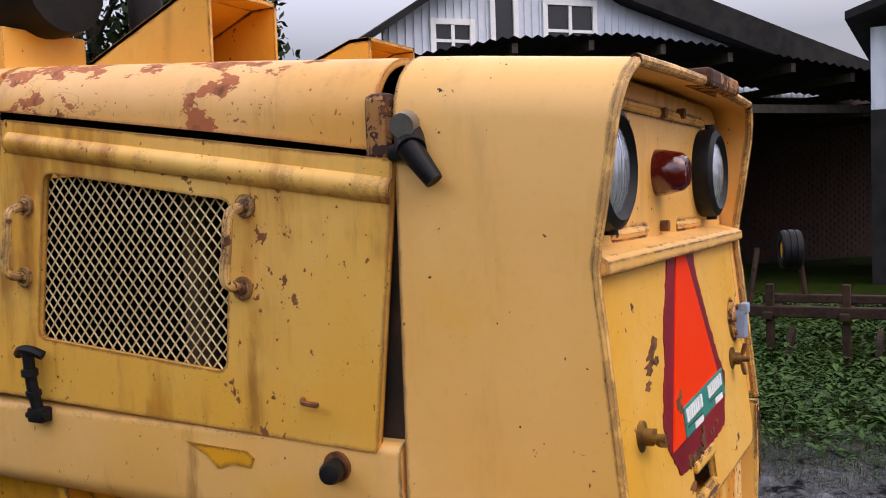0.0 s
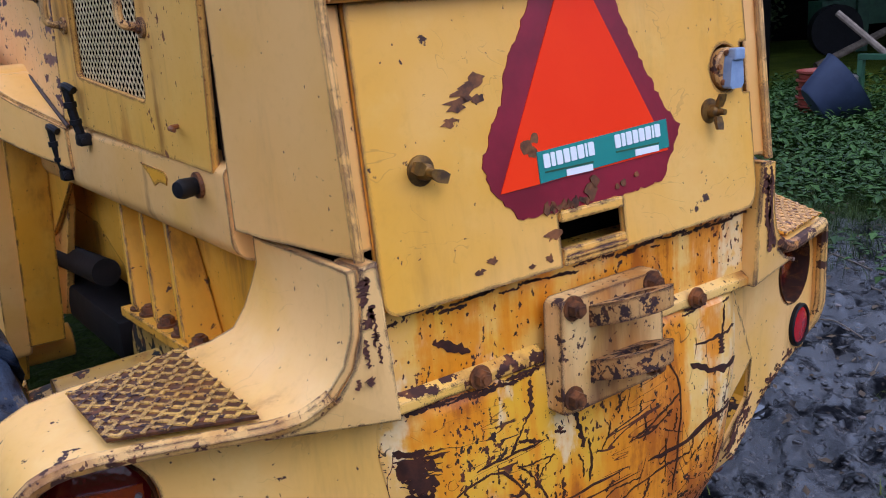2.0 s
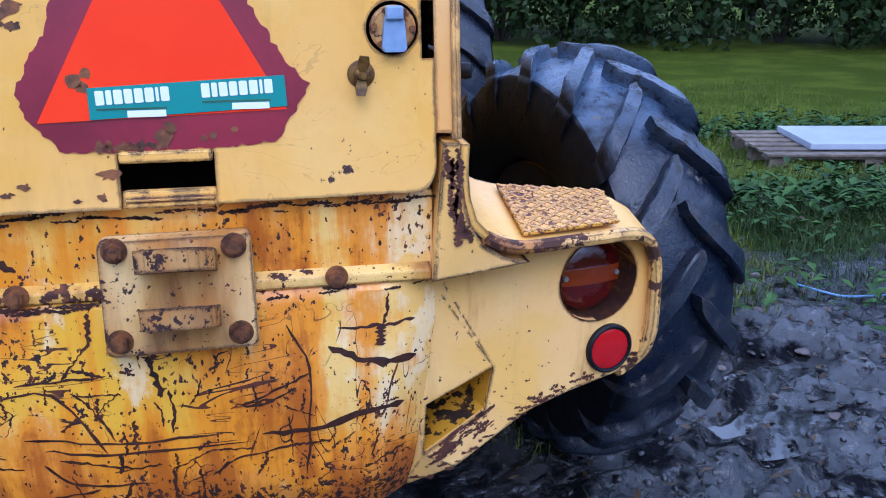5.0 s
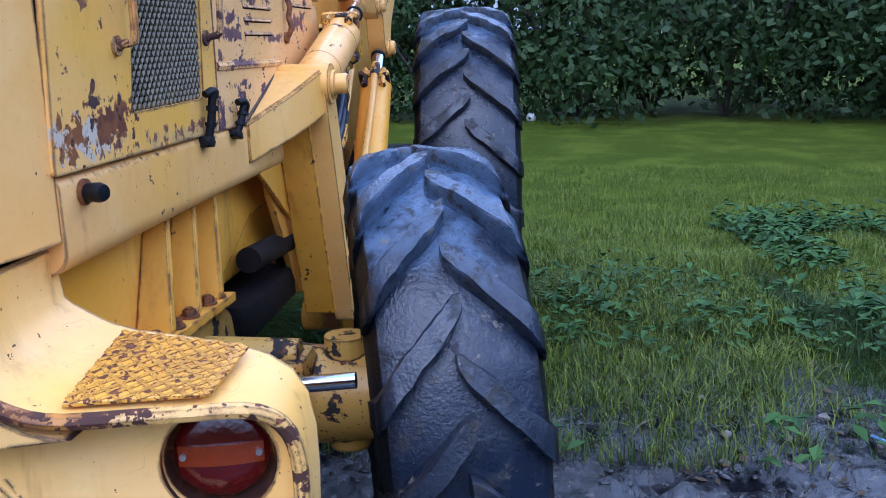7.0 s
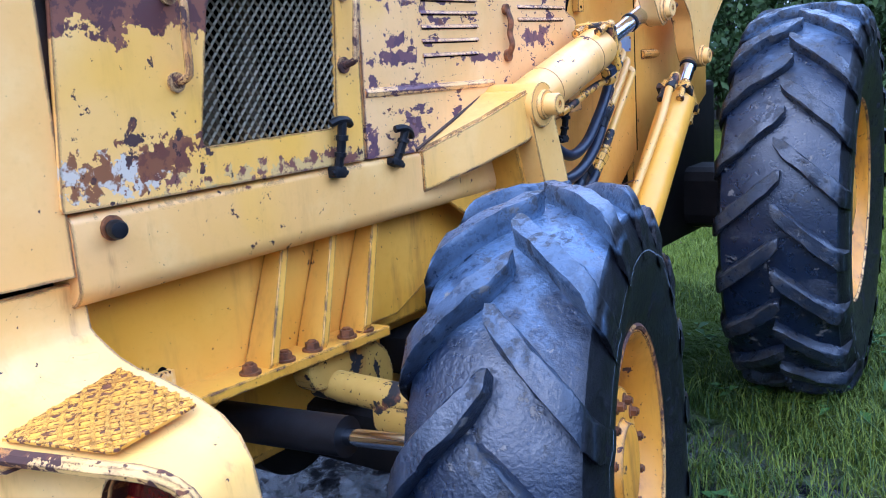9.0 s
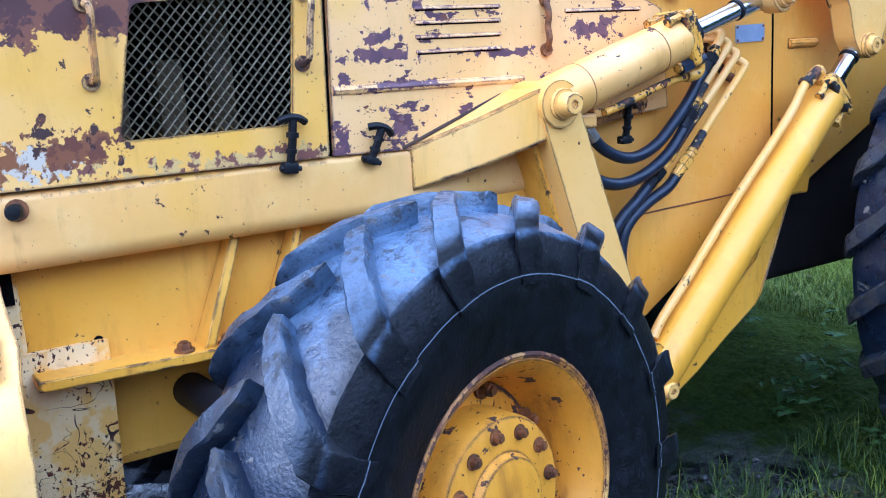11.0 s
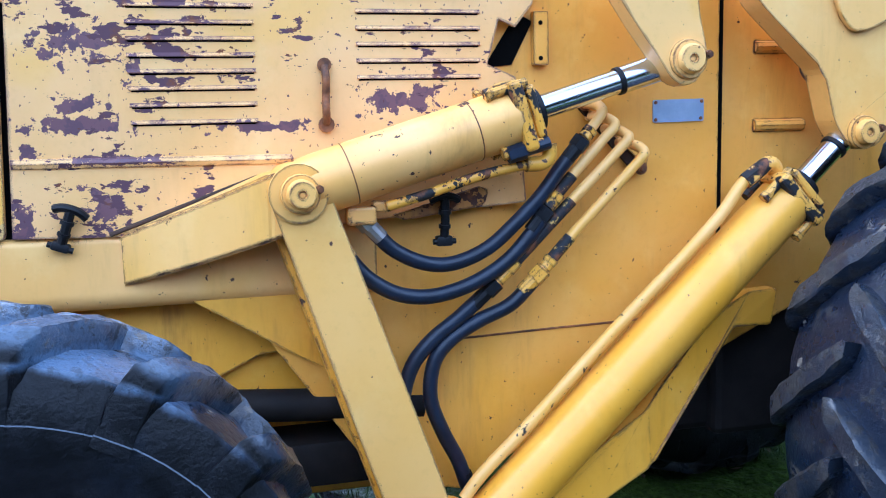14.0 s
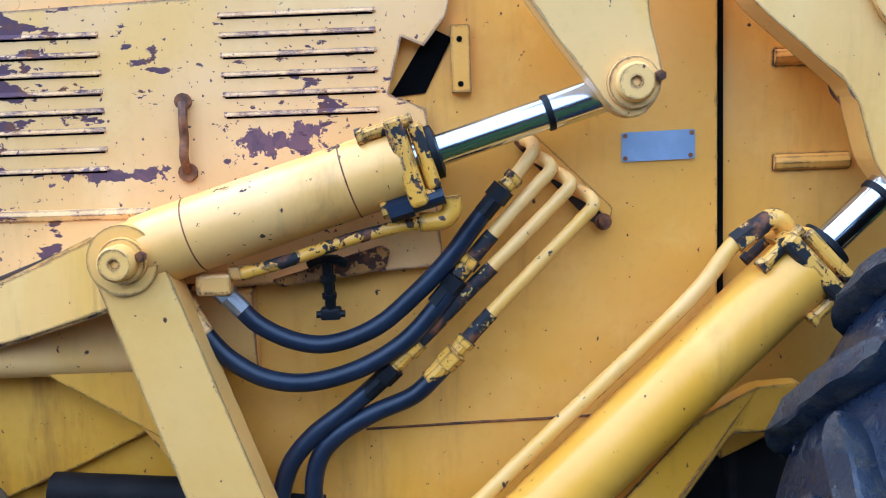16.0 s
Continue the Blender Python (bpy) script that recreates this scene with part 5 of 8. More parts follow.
    for k in range(70):
        u = rnd.random()
        i = rnd.randint(7, 11)
        x0, z0 = (out[i][0] + (out[i + 1][0] - out[i][0]) * u), (out[i][1] + (out[i + 1][1] - out[i][1]) * u) + 0.004 + rnd.betavariate(1, 3.5) * 0.035
        l = rnd.uniform(0.004, 0.022)
        scratch(b, ((x0, z0), (x0 + l, z0 + rnd.uniform(-0.003, 0.003))), rnd.uniform(0.0010, 0.0038), rnd, 0.003, wing_face)
    part("rust_band", b, M_FLAKE, face, "dark rust along the wing's lower edge")["kind"] = "stuff"
    # tread plate with raised bars
    t0, t1, t2, t3 = (0.562, 0.030), (0.735, 0.106), (0.738, 0.272), (0.562, 0.312)
    if s > 0:
        t0, t1, t2, t3 = (0.549, 0.012), (0.735, 0.058), (0.752, 0.185), (0.550, 0.208)
    bm2 = bmh()
    prism(bm2, [(s * x, y) for x, y in (t0, t1, t2, t3)], "z", 0.979 + (0.012 if s > 0 else 0), 0.985 + (0.012 if s > 0 else 0), 0.001, 1)
    shear(bm2, lambda v: Vector((v.x, v.y, v.z + (0.20 if s > 0 else 0.05) * (v.y - wing_rear(v.x)))))
    tp = part("tread_plate", bm2, M_TREADBED if s < 0 else M_TREADBED_R, w, "rusty chequered tread plate")
    bm2 = bmh()
    for i in range(13):
        for j in range(13):
            u, v = (i + 0.5) / 13, (j + 0.5) / 13
            p = [(1 - u) * (1 - v) * a + u * (1 - v) * b_ + u * v * c_ + (1 - u) * v * d_ for a, b_, c_, d_ in zip(t0, t1, t2, t3)]
            ang = radians(45 if (i + j) % 2 else -45)
            m = Matrix.Translation((s * p[0], p[1], 0.9862 + (0.012 if s > 0 else 0))) @ Matrix.Rotation(ang, 4, "Z")
            box(bm2, (-0.0092, -0.0036, -0.002), (0.0092, 0.0036, 0.0006 if s < 0 else -0.0002), 0.0, m=m)
    shear(bm2, lambda v: Vector((v.x, v.y, v.z + (0.20 if s > 0 else 0.05) * (v.y - wing_rear(v.x)))))
    part("tread_pattern", bm2, M_TREAD if s < 0 else M_TREADR, tp)["kind"] = "stuff"


M_TREADBED = plain("rusty_plate_bed", (0.020, 0.009, 0.007), (0.15, 0.050, 0.012), 0.5, 60, spec=0.3)
M_TREADBED_R = paint("worn_plate_bed", (0.62, 0.27, 0.02), (0.70, 0.34, 0.04), 0.80, 0.3, chip=(0.10, 0.030, 0.012), edge=0.0, seed=45.4, rust=0.6, chip_scale=70, gloss=0.28)
M_POCKET = paint("pocket_paint", (0.66, 0.33, 0.012), (0.72, 0.40, 0.03), 0.42, 0.6, chip=(0.03, 0.014, 0.006), edge=0.0, seed=83.4, chip_scale=34, dirt=0.5)
M_TREAD = paint("tread_plate_paint", (0.72, 0.37, 0.03), (0.78, 0.45, 0.09), 0.62, 0.5, chip=(0.040, 0.016, 0.016), edge=0.9, seed=41.4, rust=0.4, chip_scale=60, gloss=0.36)
M_TREADR = paint("tread_plate_paint_right", (0.72, 0.34, 0.02), (0.78, 0.41, 0.05), 0.42, 0.4, chip=(0.13, 0.038, 0.012), edge=0.6, seed=43.4, rust=0.5, chip_scale=60, gloss=0.28)
for side in (-1, 1):
    make_wing(side)


# ---- bonnet and sides ----
def make_bonnet():
    rows = []
    for y in (0.262, 0.30, 0.55, 0.80, 1.055):
        k = (y - 0.27) / 0.75
        zb, zt = 1.657 + 0.105 * k, 1.786 + 0.062 * k
        row = []
        sec = hood_section(0.466, zb, zt, 0.085)
        for x, z in sec:
            row.append((x, y - (0.05 * x if y < 0.31 else 0), z if x < 0 else z - 0.045 * k * smooth01(0.3, 0.46, x)))
        rows.append(row)
    sheet("bonnet", rows, M_TOP, loader, 0.010, "faded yellow bonnet with reddish worn patches")
    rows = []
    for y in (1.068, 1.10, 1.5, 1.95):
        row = []
        for x, z in hood_section(0.468, 1.72, 1.852 + 0.03 * (y - 1.07), 0.085):
            row.append((x, y, z))
        rows.append(row)
    sheet("front_bonnet", rows, M_TOP, loader, 0.010, "faded yellow front bonnet")
    for s in (-1, 1):
        b = bmh()
        box(b, (s * 0.44, 0.262, 1.64), (s * 0.475, 0.30, 1.73), 0.01)
        part("hinge", b, M_RUSTY, loader, "torn rusty hinge at the bonnet corner")


make_bonnet()


def make_scoop(x0, x1, y, z0, h):
    """An air scoop that opens backwards."""
    bm_ = bmh()
    t = 0.008
    side = [(y, z0), (y, z0 + h), (y + 0.05, z0 + h), (y + 0.34, z0 + 0.028), (y + 0.34, z0)]
    for xa in (x0, x1 - t):
        prism(bm_, side, "x", xa, xa + t, 0.001, 1)
    for (ya, za), (yb, zb) in zip(side[1:-1], side[2:]):
        vs = [bm_.verts.new((x, yy, zz)) for x, yy, zz in ((x0, ya, za), (x1, ya, za), (x1, yb, zb), (x0, yb, zb), (x0, ya, za - t), (x1, ya, za - t), (x1, yb, zb - t), (x0, yb, zb - t))]
        for f in ((0, 1, 2, 3), (7, 6, 5, 4), (0, 4, 5, 1), (1, 5, 6, 2), (2, 6, 7, 3), (3, 7, 4, 0)):
            bm_.faces.new([vs[i] for i in f])
    sc = part("air_scoop", bm_, M_PLATE, loader, "yellow backward-facing air scoop")
    # black sheet across the scoop paints the shade in its throat
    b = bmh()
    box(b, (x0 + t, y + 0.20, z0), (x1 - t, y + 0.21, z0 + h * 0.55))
    part("scoop_throat", b, M_SHADE, sc)


make_scoop(-0.305, -0.126, 0.71, 1.815, 0.145)
make_scoop(0.183, 0.375, 0.71, 1.815, 0.128)
bm = bmh()
lathe(bm, [(0, 0.07), (0.0, 0.092), (0.02, 0.098), (0.55, 0.098), (0.56, 0.09), (0.56, 0.0)], (-0.20, 1.18, 2.045), (0, 1, 0), 28)
muffler = part("muffler", bm, M_SOOT_SHADE, loader, "black sooty exhaust silencer", True)
bm = bmh()
tube(bm, [(-0.05, 1.12, 1.84), (-0.05, 1.12, 1.98), (-0.04, 1.14, 2.06), (-0.02, 1.22, 2.10), (0, 1.4, 2.10)], 0.036, 14)
part("exhaust_pipe", bm, M_SOOT_SHADE, muffler, "bent exhaust pipe", True)
for y in (1.25, 1.62):
    bm = bmh()
    box(bm, (-0.30, y, 1.84), (-0.10, y + 0.03, 1.96), 0.004)
    part("muffler_bracket", bm, M_PLATE, muffler)


def mesh_panel(bm_, q, x, pitch=0.0135, wire=0.0017):
    """Expanded metal: crossing slanted strands inside the quad q of (y, z)."""
    (ya, za), (yb, zb) = (min(p[0] for p in q), min(p[1] for p in q)), (max(p[0] for p in q), max(p[1] for p in q))
    dy, dz = pitch * 1.55, pitch * 0.85
    slant = 0.0045 if x > 0 else -0.0012
    rows = int((zb - za) / dz) + 1
    cols = int((yb - ya) / dy) + 1

    def strand(p, r):
        (y0, z0), (y1, z1) = p, r
        nx, nz = -(z1 - z0), (y1 - y0)
        L = math.hypot(nx, nz)
        nx, nz = nx / L * wire, nz / L * wire
        vs = [bm_.verts.new((x + o, y0 + sx * nx, z0 + sx * nz)) for sx, o in ((1, 0), (-1, slant))] + [bm_.verts.new((x + o, y1 + sx * nx, z1 + sx * nz)) for sx, o in ((-1, slant), (1, 0))]
        bm_.faces.new(vs)

    for i in range(rows):
        z0 = za + i * dz
        for j in range(cols):
            y0 = ya + (j + 0.5 * (i % 2)) * dy
            a, b_, c_ = (y0, z0), (y0 + dy / 2, z0 + dz), (y0 - dy / 2, z0 + dz)
            for p, r in ((a, b_), (a, c_)):
                if ya <= min(p[0], r[0]) and max(p[0], r[0]) <= yb and r[1] <= zb:
                    strand(p, r)


def make_handle(parent, x, y0, z0, y1, z1, s):
    b = bmh()
    o = s * 0.035
    tube(b, [(x, y0, z0), (x + o * 0.8, y0 + 0.002, z0 - 0.006), (x + o, y0 + 0.004, z0 - 0.02), (x + o, (y0 + y1) / 2 + 0.003, (z0 + z1) / 2), (x + o, y1 + 0.004, z1 + 0.02), (x + o * 0.8, y1 + 0.002, z1 + 0.006), (x, y1, z1)], 0.0075, 8, 5)
    for y, z in ((y0, z0), (y1, z1)):
        cyl(b, (x, y, z), (x + s * 0.006, y, z), 0.017, seg=14)
        cyl(b, (x + s * 0.006, y, z), (x + s * 0.012, y, z), 0.009, seg=6)
    part("door_handle", b, M_HANDLE, parent, "bent rusty bar handle", True)


def make_latch(x, y, z, s, length=0.11, tilt=0.0, parent=None):
    """A black rubber hood strap with its hook."""
    b = bmh()
    m = Matrix.Translation((x, y, z)) @ Matrix.Rotation(tilt, 4, "X")
    k = length / 0.11
    tube(b, [m @ Vector(p) for p in ((s * 0.018, -0.030, -0.004), (s * 0.024, -0.016, 0.003), (s * 0.026, 0.0, 0.005), (s * 0.024, 0.016, 0.003), (s * 0.018, 0.030, -0.004))], 0.0085, 8, 3)
    tube(b, [m @ Vector(p) for p in ((s * 0.024, 0, 0.004), (s * 0.022, 0, -0.018 * k), (s * 0.018, 0.001, -0.05 * k), (s * 0.010, 0, -0.088 * k))], 0.0095, 8, 4)
    cyl(b, m @ Vector((s * 0.022, 0, -0.024 * k)), m @ Vector((s * 0.0215, 0, -0.034 * k)), 0.0135, seg=10)
    cyl(b, m @ Vector((s * 0.017, 0, -0.056 * k)), m @ Vector((s * 0.016, 0, -0.064 * k)), 0.0125, seg=10)
    box(b, (-s * 0.006, -0.017, -0.104 * k), (s * 0.020, 0.017, -0.082 * k), 0.004, m=m)
    cyl(b, m @ Vector((s * 0.012, -0.024, -0.094 * k)), m @ Vector((s * 0.012, 0.024, -0.094 * k)), 0.006, seg=8)
    part("rubber_latch", b, M_BLACK, parent or loader, "black rubber hood latch", True)


def make_cap_plug(x, y, z, s):
    b = bmh()
    cyl(b, (x, y, z), (x + s * 0.006, y, z), 0.021, seg=14)
    part("plug_base", b, M_BOLT, loader, "rusty ring under the rubber buffer")
    b = bmh()
    lathe(b, [(0.0, 0.013), (0.012, 0.015), (0.03, 0.016), (0.038, 0.013), (0.040, 0.001)], (x + s * 0.004, y, z), (s, -0.35, 0), 14)
    part("rubber_buffer", b, M_BLACK, loader, "black rubber door buffer", True)


def make_doors():
    # left door hangs a little open at its lower rear corner
    hole = [(0.530, 1.598), (0.926, 1.657), (0.962, 1.383), (0.553, 1.349)]
    out = [(0.255, 1.643), (1.022, 1.750), (1.120, 1.285), (0.296, 1.256)]
    b = bmh()
    holed(b, rounded(out, 0.008, 2), [rounded(hole, 0.02, 4)], "x", -0.476, 0.012)
    d = part("engine_door", b, M_DOOR_L, loader, "yellow engine door with mesh window, stained and chipped")
    b = bmh()
    tube(b, [(-0.462, 0.285, 1.606), (-0.468, 0.32, 1.611), (-0.468, 1.01, 1.711)], 0.020, 10, 3)
    part("door_bead", b, M_DOOR_L, d, "pressed bead along the door top", True)
    b = bmh()
    mesh_panel(b, [(0.518, 1.338), (0.974, 1.668)], -0.462, wire=0.0012)
    part("wire_mesh", b, M_MESHWIRE, d, "expanded metal mesh")
    make_handle(d, -0.476, 0.501, 1.590, 0.512, 1.473, -1)
    make_handle(d, -0.476, 0.970, 1.603, 0.984, 1.484, -1)
    b = bmh()
    tube(b, [(-0.476, 0.415, 1.320), (-0.495, 0.40, 1.320), (-0.497, 0.375, 1.319)], 0.004, 6, 3)
    part("door_pin", b, M_BOLT, d)
    # right door
    hole = [(0.478, 1.347), (0.834, 1.349), (0.862, 1.622), (0.528, 1.604)]
    out = [(0.197, 1.276), (0.914, 1.272), (0.930, 1.70), (0.235, 1.668)]
    b = bmh()
    holed(b, rounded(out, 0.008, 2), [rounded(hole, 0.02, 4)], "x", 0.466, 0.012)
    d = part("engine_door", b, M_DOOR_R, loader, "yellow engine door with rust and grey patches and mesh window")
    b = bmh()
    tube(b, [(0.464, 0.24, 1.631), (0.470, 0.27, 1.634), (0.470, 0.91, 1.660)], 0.020, 10, 3)
    part("door_bead", b, M_DOOR_R, d, "pressed bead along the door top", True)
    b = bmh()
    mesh_panel(b, [(0.468, 1.337), (0.872, 1.632)], 0.468, wire=0.0013)
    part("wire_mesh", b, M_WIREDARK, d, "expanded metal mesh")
    make_handle(d, 0.478, 0.442, 1.606, 0.438, 1.462, 1)
    make_handle(d, 0.478, 0.882, 1.618, 0.868, 1.474, 1)
    # panels ahead of the doors
    b = bmh()
    prism(b, rounded([(1.132, 1.29), (1.034, 1.75), (1.95, 1.78), (1.95, 1.30)], 0.006, 2), "x", -0.474, -0.462, 0.002, 1)
    lp = part("louvre_panel", b, M_LOUV, loader, "faded cream side panel with flaking paint")
    make_handle(lp, -0.474, 1.145, 1.66, 1.16, 1.545, -1)
    b = bmh()
    out = [(0.926, 1.272), (0.944, 1.74), (1.985, 1.775), (1.968, 1.715), (1.958, 1.702), (1.93, 1.668), (1.894, 1.684), (1.868, 1.592), (1.93, 1.565), (1.95, 1.30), (1.40, 1.26)]
    holed(b, out, [], "x", 0.464, 0.012)
    lp = part("louvre_panel", b, M_LOUV, loader, "louvred side panel with purple-brown flaking paint")
    for y0, y1, zs in ((1.152, 1.392, (1.702, 1.670, 1.639, 1.608, 1.577, 1.545, 1.513, 1.480)), (1.592, 1.852, (1.725, 1.693, 1.660, 1.628, 1.595, 1.562))):
        for z in zs:
            b = bmh()
            prism(b, [(0.474, z + 0.0015), (0.4795, z + 0.0015), (0.480, z + 0.0028), (0.474, z + 0.013)], "y", y0, y1, 0.0)
            part("louvre", b, M_LOUV, lp)
            # thin black bar laid on as the shade inside the slit
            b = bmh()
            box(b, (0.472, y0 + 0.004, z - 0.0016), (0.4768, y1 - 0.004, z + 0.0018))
            part("louvre_slit", b, M_SHADE, lp)
    b = bmh()
    tube(b, [(0.470, 0.95, 1.412), (0.471, 0.97, 1.412), (0.471, 1.40, 1.408), (0.469, 1.45, 1.408)], 0.012, 8, 2)
    part("panel_bead", b, M_LOUV, lp, "", True)
    b = bmh()
    cyl(b, (0.476, 1.526, 1.592), (0.486, 1.526, 1.592), 0.014, seg=12)
    cyl(b, (0.476, 1.526, 1.474), (0.486, 1.526, 1.474), 0.016, seg=12)
    tube(b, [(0.484, 1.526, 1.59), (0.494, 1.527, 1.56), (0.49, 1.526, 1.53), (0.496, 1.525, 1.50), (0.484, 1.526, 1.476)], 0.008, 8, 4)
    part("panel_catch", b, M_BOLT, lp, "rusty over-centre catch", True)
    # black plate stands for the shade behind the torn edge
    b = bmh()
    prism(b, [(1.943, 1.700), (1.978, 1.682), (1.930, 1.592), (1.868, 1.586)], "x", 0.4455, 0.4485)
    part("torn_gap", b, M_SHADE, lp, "dark gap at the torn panel edge")
    # rails under the doors
    for s in (-1, 1):
        b = bmh()
        prism(b, rounded([(s * 0.40, 1.118), (s * 0.455, 1.122), (s * 0.474, 1.145), (s * 0.474, 1.262), (s * 0.46, 1.272), (s * 0.40, 1.272)], 0.014, 4), "y", 0.21 if s > 0 else 0.262, 1.62)
        part("side_rail", b, M_RAIL, loader, "rounded cream-yellow rail below the engine doors", True)
        # hull with ribs and flange
        b = bmh()
        prism(b, [(0.245, 1.13), (0.26, 0.90), (0.30, 0.885), (1.10, 0.87), (1.25, 0.93), (1.38, 0.99), (1.62, 1.0), (1.62, 1.14)], "x", s * 0.38, s * 0.36)
        hull = part("side_hull", b, M_HULL, loader, "deep yellow hull plate under the rail")
        for y, w in ((0.700, 0.011), (0.848, 0.010), (0.989, 0.012)):
            b = bmh()
            prism(b, [(s * 0.382, 0.885), (s * 0.452, 0.885), (s * 0.458, 0.905), (s * 0.430, 1.122), (s * 0.382, 1.122)], "y", y - w, y + w, 0.002, 1)
            shear(b, lambda v: Vector((v.x, v.y + 0.40 * (v.z - 1.122), v.z)))
            part("hull_rib", b, M_HULL, hull, "welded rib with rusty foot")
        b = bmh()
        box(b, (s * 0.372, 0.27, 0.880), (s * 0.468, 0.965, 0.902), 0.003)
        shear(b, lambda v: Vector((v.x, v.y, v.z - 0.03 * (v.y - 0.45))))
        part("hull_flange", b, M_HULL, hull, "bottom flange with bolts")
        for y in (0.560, 0.655, 0.735, 0.845, 0.905):
            b = bmh()
            hexbolt(b, (s * 0.442, y, 0.902 - 0.03 * (y - 0.45)), (0, 0, 1), 0.016, 0.018)
            part("flange_bolt", b, M_BOLT, hull)
        b = bmh()
        prism(b, rounded([(0.70, 0.872), (0.93, 0.866), (0.985, 0.80), (0.975, 0.72), (0.90, 0.73), (0.80, 0.80), (0.72, 0.80)], 0.03, 3), "x", s * 0.40, s * 0.452, 0.006)
        part("axle_bracket", b, M_KNUCKLE, hull, "greasy cast bracket below the flange")
        # black disc laid on the hull as the shade in a small hole
        b = bmh()
        cyl(b, (s * 0.379, 0.405, 0.943), (s * 0.3825, 0.405, 0.943), 0.010, seg=14)
        part("hull_hole", b, M_SHADE, hull)
    make_latch(0.477, 0.826, 1.360, 1, 0.12, -0.1)
    make_latch(0.476, 1.035, 1.322, 1, 0.085, -0.35)
    make_latch(-0.478, 0.957, 1.362, -1, 0.125)
    make_latch(-0.476, 1.160, 1.265, -1, 0.125)
    b = bmh()
    cyl(b, (-0.464, 0.238, 1.676), (-0.490, 0.218, 1.652), 0.020, 0.019, seg=16)
    cyl(b, (-0.487, 0.224, 1.657), (-0.485, 0.190, 1.612), 0.017, 0.012, seg=14)
    box(b, (-0.482, 0.225, 1.640), (-0.462, 0.262, 1.662), 0.006)
    part("rubber_latch", b, M_BLACK, loader, "thick black rubber bonnet latch", True)
    b = bmh()
    cyl(b, (-0.474, 0.232, 1.688), (-0.500, 0.226, 1.682), 0.016, seg=14)
    part("latch_knob", b, M_STEEL, loader, "worn metal latch knob", True)
    make_cap_plug(0.475, 0.279, 1.241, 1)
    make_cap_plug(-0.475, 0.361, 1.232, -1)
    b = bmh()
    prism(b, [(0.64, 1.240), (0.60, 1.238), (0.521, 1.236), (0.508, 1.226), (0.515, 1.212), (0.55, 1.214), (0.578, 1.204), (0.60, 1.222)], "x", -0.4757, -0.4735)
    part("old_decal", b, M_HULL, loader, "torn remains of a yellow decal")


M_JAMB = plain("rusty_dark_jamb", (0.012, 0.008, 0.006), (0.075, 0.034, 0.016), 0.7, 16)
make_doors()
for s, y in ((-1, 0.262), (1, 0.196)):
    bm = bmh()
    box(bm, (s * 0.452, y - 0.004, 1.18), (s * 0.440, y + 0.05, 1.66), 0.002)
    part("door_jamb", bm, M_JAMB, loader, "rusty door jamb")

# frame plate behind the lift cylinders
bm = bmh()
prism(bm, [(1.38, 1.30), (1.38, 1.05), (1.62, 0.70), (1.80, 0.66), (2.05, 0.80), (2.22, 0.98), (2.40, 1.09), (2.428, 1.12), (2.428, 1.80), (1.60, 1.78)], "x", 0.425, 0.445, 0.003)
plate = part("frame_plate", bm, M_PLATE, loader, "large yellow frame side plate with weld seam")
bm = bmh()
tube(bm, [(0.446, 1.80, 1.004), (0.447, 2.0, 1.010), (0.446, 2.17, 1.013), (0.446, 2.40, 1.02)], 0.0025, 6, 4)
part("weld_seam", bm, M_BOLT, plate)
bm = bmh()
prism(bm, [(2.439, 0.915), (2.439, 1.85), (3.2, 1.85), (3.2, 1.27), (2.895, 1.13), (2.585, 0.985)], "x", 0.40, 0.425, 0.003)
for z in (1.45, 1.63):
    tube(bm, [(0.427, 2.53, z), (0.428, 2.55, z), (0.428, 2.66, z)], 0.014, 8, 2)
part("front_plate", bm, M_PLATE, loader, "yellow front frame plate with pressed beads", True)
bm = bmh()
prism(bm, [(1.38, 1.30), (1.38, 1.05), (1.62, 0.70), (1.80, 0.66), (2.05, 0.80), (2.22, 0.98), (2.40, 1.09), (2.428, 1.12), (2.428, 1.80), (1.60, 1.78)], "x", -0.425, -0.445, 0.003)
part("frame_plate", bm, M_PLATE, loader, "large yellow frame side plate")
bm = bmh()
prism(bm, [(2.44, 1.02), (2.44, 1.85), (3.2, 1.85), (3.2, 1.0)], "x", -0.40, -0.425, 0.003)
part("front_plate", bm, M_PLATE, loader, "yellow front frame plate")
# black strip set between the plates to paint the shade there
bm = bmh()
box(bm, (0.41, 2.4295, 1.12), (0.4435, 2.4375, 1.82))
part("plate_gap", bm, M_SHADE, plate, "dark gap between the frame plates")
bm = bmh()
prism(bm, rounded([(2.262, 1.512), (2.262, 1.462), (2.388, 1.464), (2.388, 1.514)], 0.004), "x", 0.446, 0.449)
idp = part("type_plate", bm, M_ALU, loader, "blue-grey metal type plate")
bm = bmh()
for y, z in ((2.268, 1.506), (2.382, 1.508), (2.268, 1.468), (2.380, 1.470)):
    cyl(bm, (0.448, y, z), (0.451, y, z), 0.004, seg=8)
part("rivet", bm, M_BOLT, idp)
bm = bmh()
prism(bm, rounded([(1.975, 1.590), (2.008, 1.590), (2.008, 1.702), (1.975, 1.702)], 0.003), "x", 0.446, 0.466, 0.002)
brk = part("hinge_block", bm, M_PLATE, loader, "yellow block with two bolt holes")
# black discs painted as the shade in the two holes
bm = bmh()
for z in (1.604, 1.678):
    cyl(bm, (0.465, 1.990, z), (0.467, 1.990, z), 0.005, seg=10)
part("bolt_hole", bm, M_SHADE, brk)


